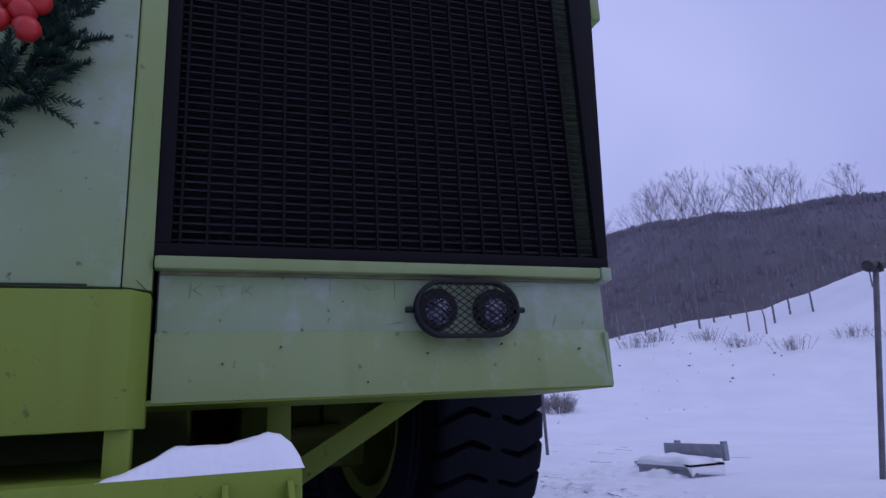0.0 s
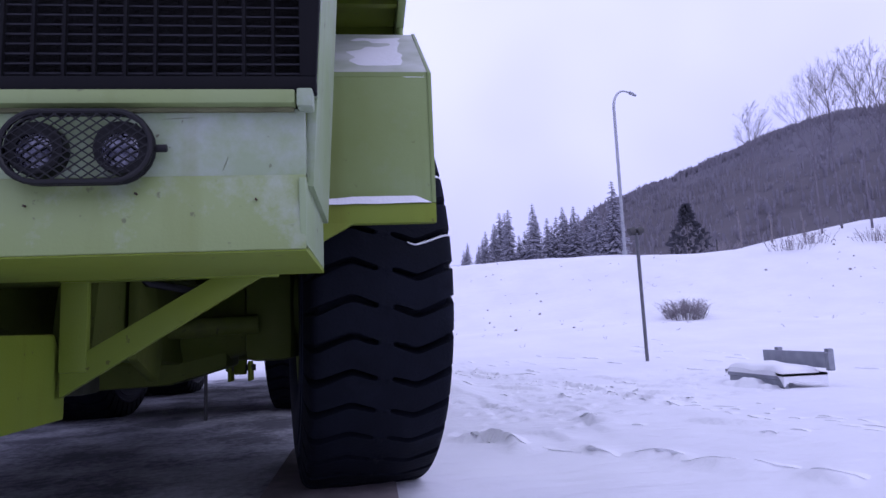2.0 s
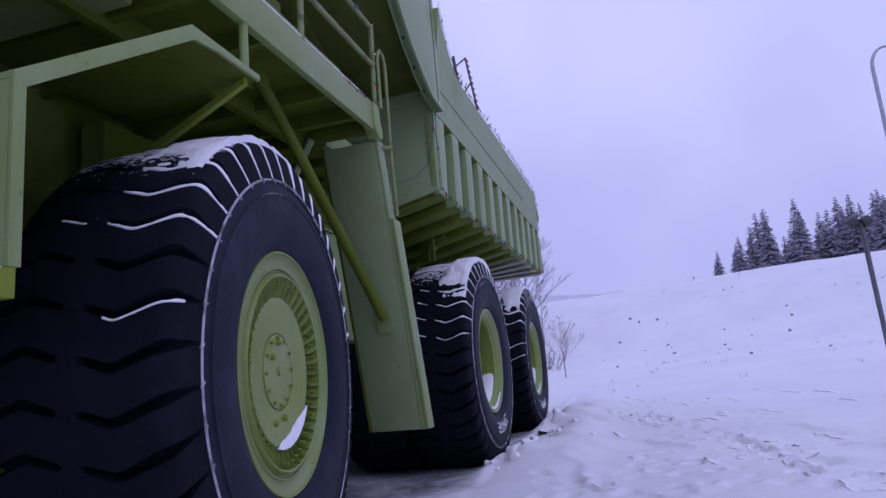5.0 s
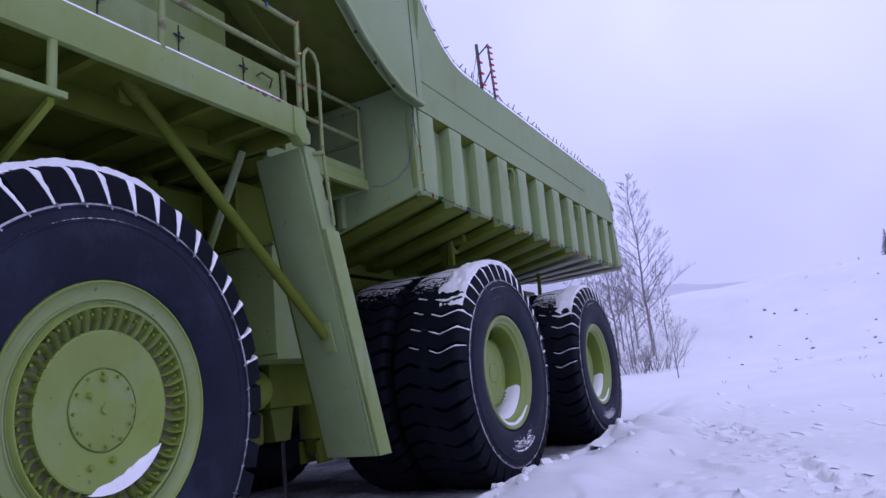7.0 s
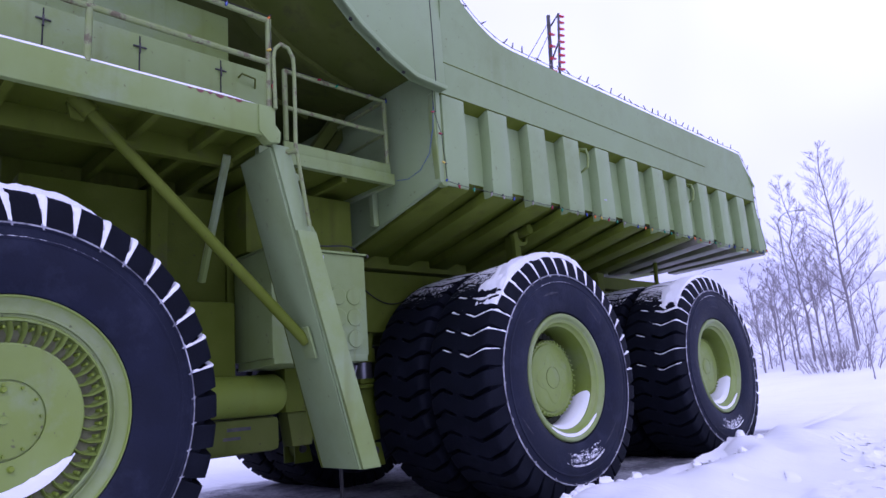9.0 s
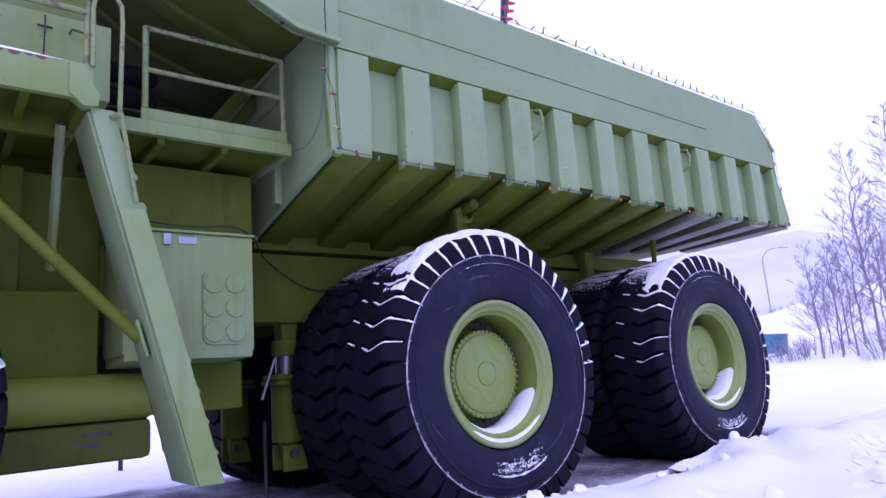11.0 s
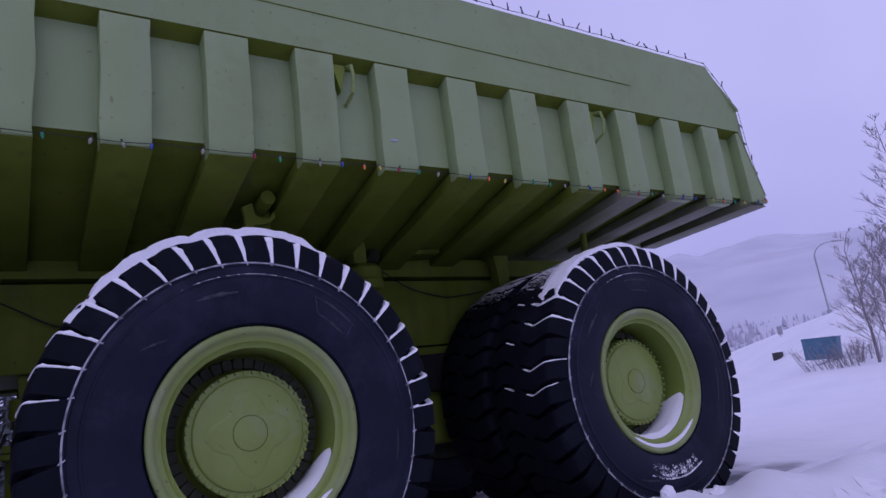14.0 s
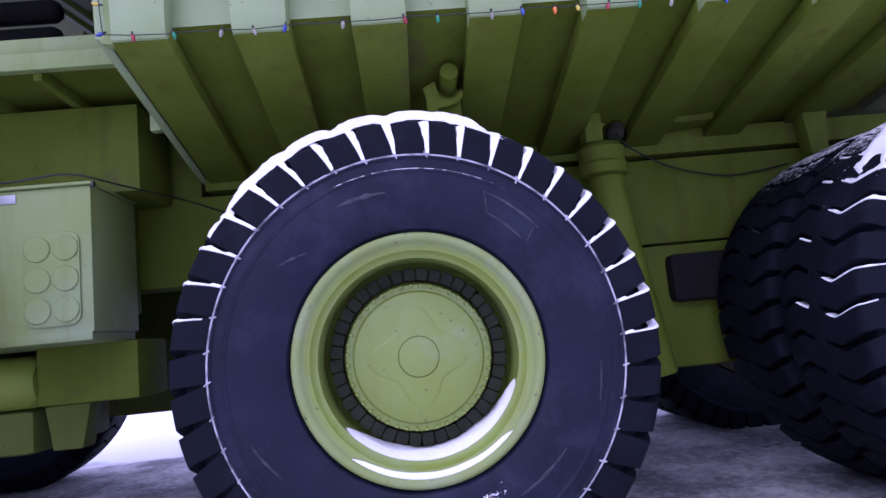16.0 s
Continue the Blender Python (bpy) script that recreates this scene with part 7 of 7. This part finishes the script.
def broad_pine(seed, tall, wide, leaf):
    """A broad bushy pine: clumps of needle sprays on short boughs, dense to the ground."""
    rng = random.Random(seed)
    trunk, crown = B(), B()
    tube(trunk, [(0, 0, -0.4), (0, 0, tall * 0.9)], 0.12, 6, 0.03)
    for _ in range(420):
        f = rng.random()
        reach = wide * (0.55 + 0.5 * math.sin(math.pi * min(1, f * 1.25 + 0.15))) * (1 - f ** 2.2) + 0.15
        a, q = rng.uniform(0, 2 * math.pi), rng.uniform(0.25, 1.0) ** 0.5
        c = Vector((math.cos(a) * reach * q, math.sin(a) * reach * q, 0.15 + tall * f))
        for _ in range(5):
            w = Vector((rng.gauss(math.cos(a), 0.7), rng.gauss(math.sin(a), 0.7), rng.gauss(0.4, 0.5))).normalized() * rng.uniform(0.25, 0.5)
            e = w.orthogonal().normalized() * 0.12
            crown.faces.new((crown.verts.new(c - e), crown.verts.new(c + e), crown.verts.new(c + w)))
    return mesh_of("trunk", trunk, bark), mesh_of("crown", crown, leaf, smooth=False)


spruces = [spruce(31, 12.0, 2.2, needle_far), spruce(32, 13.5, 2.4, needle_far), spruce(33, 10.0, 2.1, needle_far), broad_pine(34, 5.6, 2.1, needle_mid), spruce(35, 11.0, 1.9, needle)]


def plant_spruce(kind, x, y, scale, label="dark spruce tree in a hazy row", group="spruce trees"):
    t = holder("spruce_tree", (x, y, on_ground(x, y) - 0.2), label, "tree", group)
    t.rotation_euler, t.scale = (0, 0, x * 7.0), (scale,) * 3
    placed("trunk", spruces[kind][0], t, Matrix())
    placed("crown", spruces[kind][1], t, Matrix())


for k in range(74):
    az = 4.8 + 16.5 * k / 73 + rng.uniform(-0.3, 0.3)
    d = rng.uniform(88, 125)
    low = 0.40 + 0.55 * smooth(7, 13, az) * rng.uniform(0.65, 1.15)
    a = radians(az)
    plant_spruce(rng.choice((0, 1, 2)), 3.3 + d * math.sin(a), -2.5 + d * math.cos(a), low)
plant_spruce(3, 3.3 + 70 * math.sin(radians(27.2)), -2.5 + 70 * math.cos(radians(27.2)), 1.0, "broad dark pine behind the snow bank")
for x, y, sc in ((-34, 9.0, 0.75), (-38, 11.5, 0.9), (-36, 6.0, 0.7), (-44, 13.5, 1.0), (-40, 2.5, 0.8), (-46, 8.0, 0.9)):
    plant_spruce(4, x, y, sc, "dark spruce tree seen beyond the truck")


def shrub(name, x, y, wide, tall, count, label):
    rng = random.Random(int(x * 10))
    bm = B()
    for _ in range(count):
        a, q = rng.uniform(0, 2 * math.pi), rng.uniform(0, 1)
        p = Vector((math.cos(a) * wide * 0.5 * q, math.sin(a) * wide * 0.5 * q, -0.1))
        w = Vector((math.cos(a) * q * 0.6 + rng.uniform(-0.3, 0.3), math.sin(a) * q * 0.6 + rng.uniform(-0.3, 0.3), 1)).normalized()
        end = p + w * tall * rng.uniform(0.5, 1.1)
        tube(bm, [p, p.lerp(end, 0.5) + Vector((rng.uniform(-0.05, 0.05), rng.uniform(-0.05, 0.05), 0)), end], 0.018, 3, 0.006)
        for _ in range(3):
            b = p.lerp(end, rng.uniform(0.4, 0.95))
            tube(bm, [b, b + Vector((rng.uniform(-1, 1), rng.uniform(-1, 1), rng.uniform(0.1, 0.8))) * tall * 0.3], 0.010, 3, 0.004)
    ob = thing(name, bm, twig, label, "shrub", "shrubs", smooth=False)
    ob.location = (x, y, on_ground(x, y))


shrub("shrub", 20.6, 32.2, 1.9, 1.15, 260, "leafless brown shrub in deep snow")
thing("shrub_snow", blob(B(), (19.7, 31.4, on_ground(20.6, 32.2) - 0.3), (21.5, 33.0, on_ground(20.6, 32.2) + 0.36), 12, 0.3), snow, "heap of snow caught in the leafless shrub", "snow")
shrub("shrub", -6.8, 43.5, 5.0, 1.3, 120, "leafless brown shrub beside the container")
for k in range(5):
    shrub("shrub", -20.9 + 0.45 * k * math.cos(k), 47.2 + 0.9 * k, 3.2, 2.6 + 0.3 * math.sin(k * 2), 90, "tall leafless brown thicket in snow")
shrub("shrub", 0.5, 36.0, 3.5, 1.6, 90, "leafless brown shrub under the trees")
for k in range(9):
    az = radians(31 + 3.2 * k + rng.uniform(-1, 1))
    d = rng.uniform(52, 60)
    shrub("shrub", 2.6 + d * math.sin(az), -2.7 + d * math.cos(az), 3.0, 1.1, 45, "leafless brown shrub on the snowy bank")
grass = B()
for _ in range(90):
    x, y = rng.uniform(4, 40), rng.uniform(24, 50)
    if math.hypot(x - 16, y - 34) > 20:
        continue
    z = on_ground(x, y)
    for _ in range(3):
        tube(grass, [(x + rng.uniform(-0.1, 0.1), y, z - 0.05), (x + rng.uniform(-0.2, 0.2), y, z + rng.uniform(0.04, 0.14))], 0.010, 3, 0.004)
thing("dry_grass", grass, twig, "dry grass tufts poking through snow", "grass", kind="stuff", smooth=False)

stones = B()
for _ in range(64):
    x, y = (rng.gauss(36, 5), rng.gauss(36, 3.5)) if rng.random() < 0.6 else (rng.uniform(5, 16), rng.uniform(32, 46))
    size = rng.uniform(0.03, 0.11)
    ball = bmesh.ops.create_icosphere(stones, subdivisions=1, radius=size, matrix=Matrix.Translation((x, y, on_ground(x, y) + size * 0.2)))
    for v in ball["verts"]:
        v.co += Vector((rng.uniform(-1, 1), rng.uniform(-1, 1), rng.uniform(-1, 0.3))) * size * 0.4
thing("loose_stones", stones, bark, "small dark stones and clods lying on the snow bank", "stones", kind="stuff", smooth=False)

# ---- distance ----
def ridge(name, a0, a1, near, far, crest, mat, label, step=1.0, rows=14, rough=0.6):
    """A hillside between two bearings, rising from near to far to the height that crest gives for a bearing."""
    vs, fs = [], []
    count = int((a1 - a0) / step) + 1
    for j in range(rows + 1):
        f = j / rows
        for i in range(count):
            b = a0 + (a1 - a0) * i / (count - 1)
            d = near + (far - near) * f
            z = crest(b) * smooth(0, 1, f) ** 0.8 - 3 * (1 - f)
            z += rough * f * (6 * noise.noise(Vector((b * 0.35, f * 3, 4))) + 3 * noise.noise(Vector((b * 1.1, f * 9, 8))))
            vs.append((3 + d * math.sin(radians(b)), -2 + d * math.cos(radians(b)), z))
    for j in range(rows):
        for i in range(count - 1):
            fs.append((j * count + i, j * count + i + 1, (j + 1) * count + i + 1, (j + 1) * count + i))
    me = bpy.data.meshes.new(name)
    me.from_pydata(vs, [], fs)
    for f in me.polygons:
        f.use_smooth = True
    me.materials.append(mat)
    return tagged(new(name, me), label, "hill", kind="structure"), vs, count


def hill_line(b):
    e = float(np.interp(b, (12, 17, 20.5, 25, 29, 34.5, 39, 42, 50, 56, 80, 110), (1.5, 6.8, 9.5, 10.8, 11.9, 13.7, 14.3, 14.2, 13.9, 13.6, 11.0, 5.0)))
    return 340 * math.tan(radians(e))


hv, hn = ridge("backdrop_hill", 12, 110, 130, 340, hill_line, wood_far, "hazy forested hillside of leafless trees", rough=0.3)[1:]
fvs, ffs = [], []
for k in range(40000):
    b, f = rng.uniform(13, 76), (1 - 0.2 * rng.random() ** 2.0 if k % 5 else rng.uniform(0.06, 0.999) ** 0.75)
    j, i = min(13, int(f * 14)), int((b - 12) / 98 * (hn - 1))
    p = Vector(hv[j * hn + i]).lerp(Vector(hv[(j + 1) * hn + min(hn - 1, i + 1)]), rng.random())
    p += Vector((rng.uniform(-3, 3), rng.uniform(-3, 3), 0))
    tall = rng.uniform(1.0, 3.6)
    wide, q, k0 = rng.uniform(0.2, 0.5), rng.uniform(0, 2), len(fvs)
    fvs += [p + Vector((wide * 0.5 * math.cos(q + k), wide * 0.5 * math.sin(q + k), -2)) for k in (0, 2.1, 4.2)]
    fvs += [p + Vector((wide * math.cos(q + k), wide * math.sin(q + k), tall * 0.6)) for k in (0, 2.1, 4.2)]
    fvs.append(p + Vector((rng.uniform(-0.5, 0.5), 0, tall)))
    for k in range(3):
        n1 = (k + 1) % 3
        ffs += [(k0 + k, k0 + n1, k0 + 3 + n1, k0 + 3 + k), (k0 + 3 + k, k0 + 3 + n1, k0 + 6)]
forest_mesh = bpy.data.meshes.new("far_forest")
forest_mesh.from_pydata([tuple(v) for v in fvs], [], ffs)
forest_mesh.materials.append(tops_far)
tagged(new("far_forest", forest_mesh), "hazy leafless forest on the hillside", "forest", kind="stuff")
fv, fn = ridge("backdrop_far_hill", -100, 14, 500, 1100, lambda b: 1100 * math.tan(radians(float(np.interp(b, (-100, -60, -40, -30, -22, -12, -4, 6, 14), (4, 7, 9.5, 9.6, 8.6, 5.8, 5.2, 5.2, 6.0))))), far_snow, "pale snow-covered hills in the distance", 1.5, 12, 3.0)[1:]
line = B()
for _ in range(5000):
    i, j = rng.randrange(8, fn - 1), rng.choice((1, 1, 1, 2, 2))
    p = Vector(fv[j * fn + i]).lerp(Vector(fv[(j + 1) * fn + i + 1]), rng.random()) + Vector((rng.uniform(-16, 16), rng.uniform(-16, 16), 0))
    tall, wide, q = rng.uniform(2.5, 5.5), rng.uniform(1.5, 3.2), rng.uniform(0, 2)
    ring = [line.verts.new(p + Vector((wide * math.cos(q + k), wide * math.sin(q + k), -4))) for k in (0, 2.1, 4.2)]
    tip = line.verts.new(p + Vector((rng.uniform(-0.5, 0.5), 0, tall)))
    for k in range(3):
        line.faces.new((ring[k], ring[(k + 1) % 3], tip))
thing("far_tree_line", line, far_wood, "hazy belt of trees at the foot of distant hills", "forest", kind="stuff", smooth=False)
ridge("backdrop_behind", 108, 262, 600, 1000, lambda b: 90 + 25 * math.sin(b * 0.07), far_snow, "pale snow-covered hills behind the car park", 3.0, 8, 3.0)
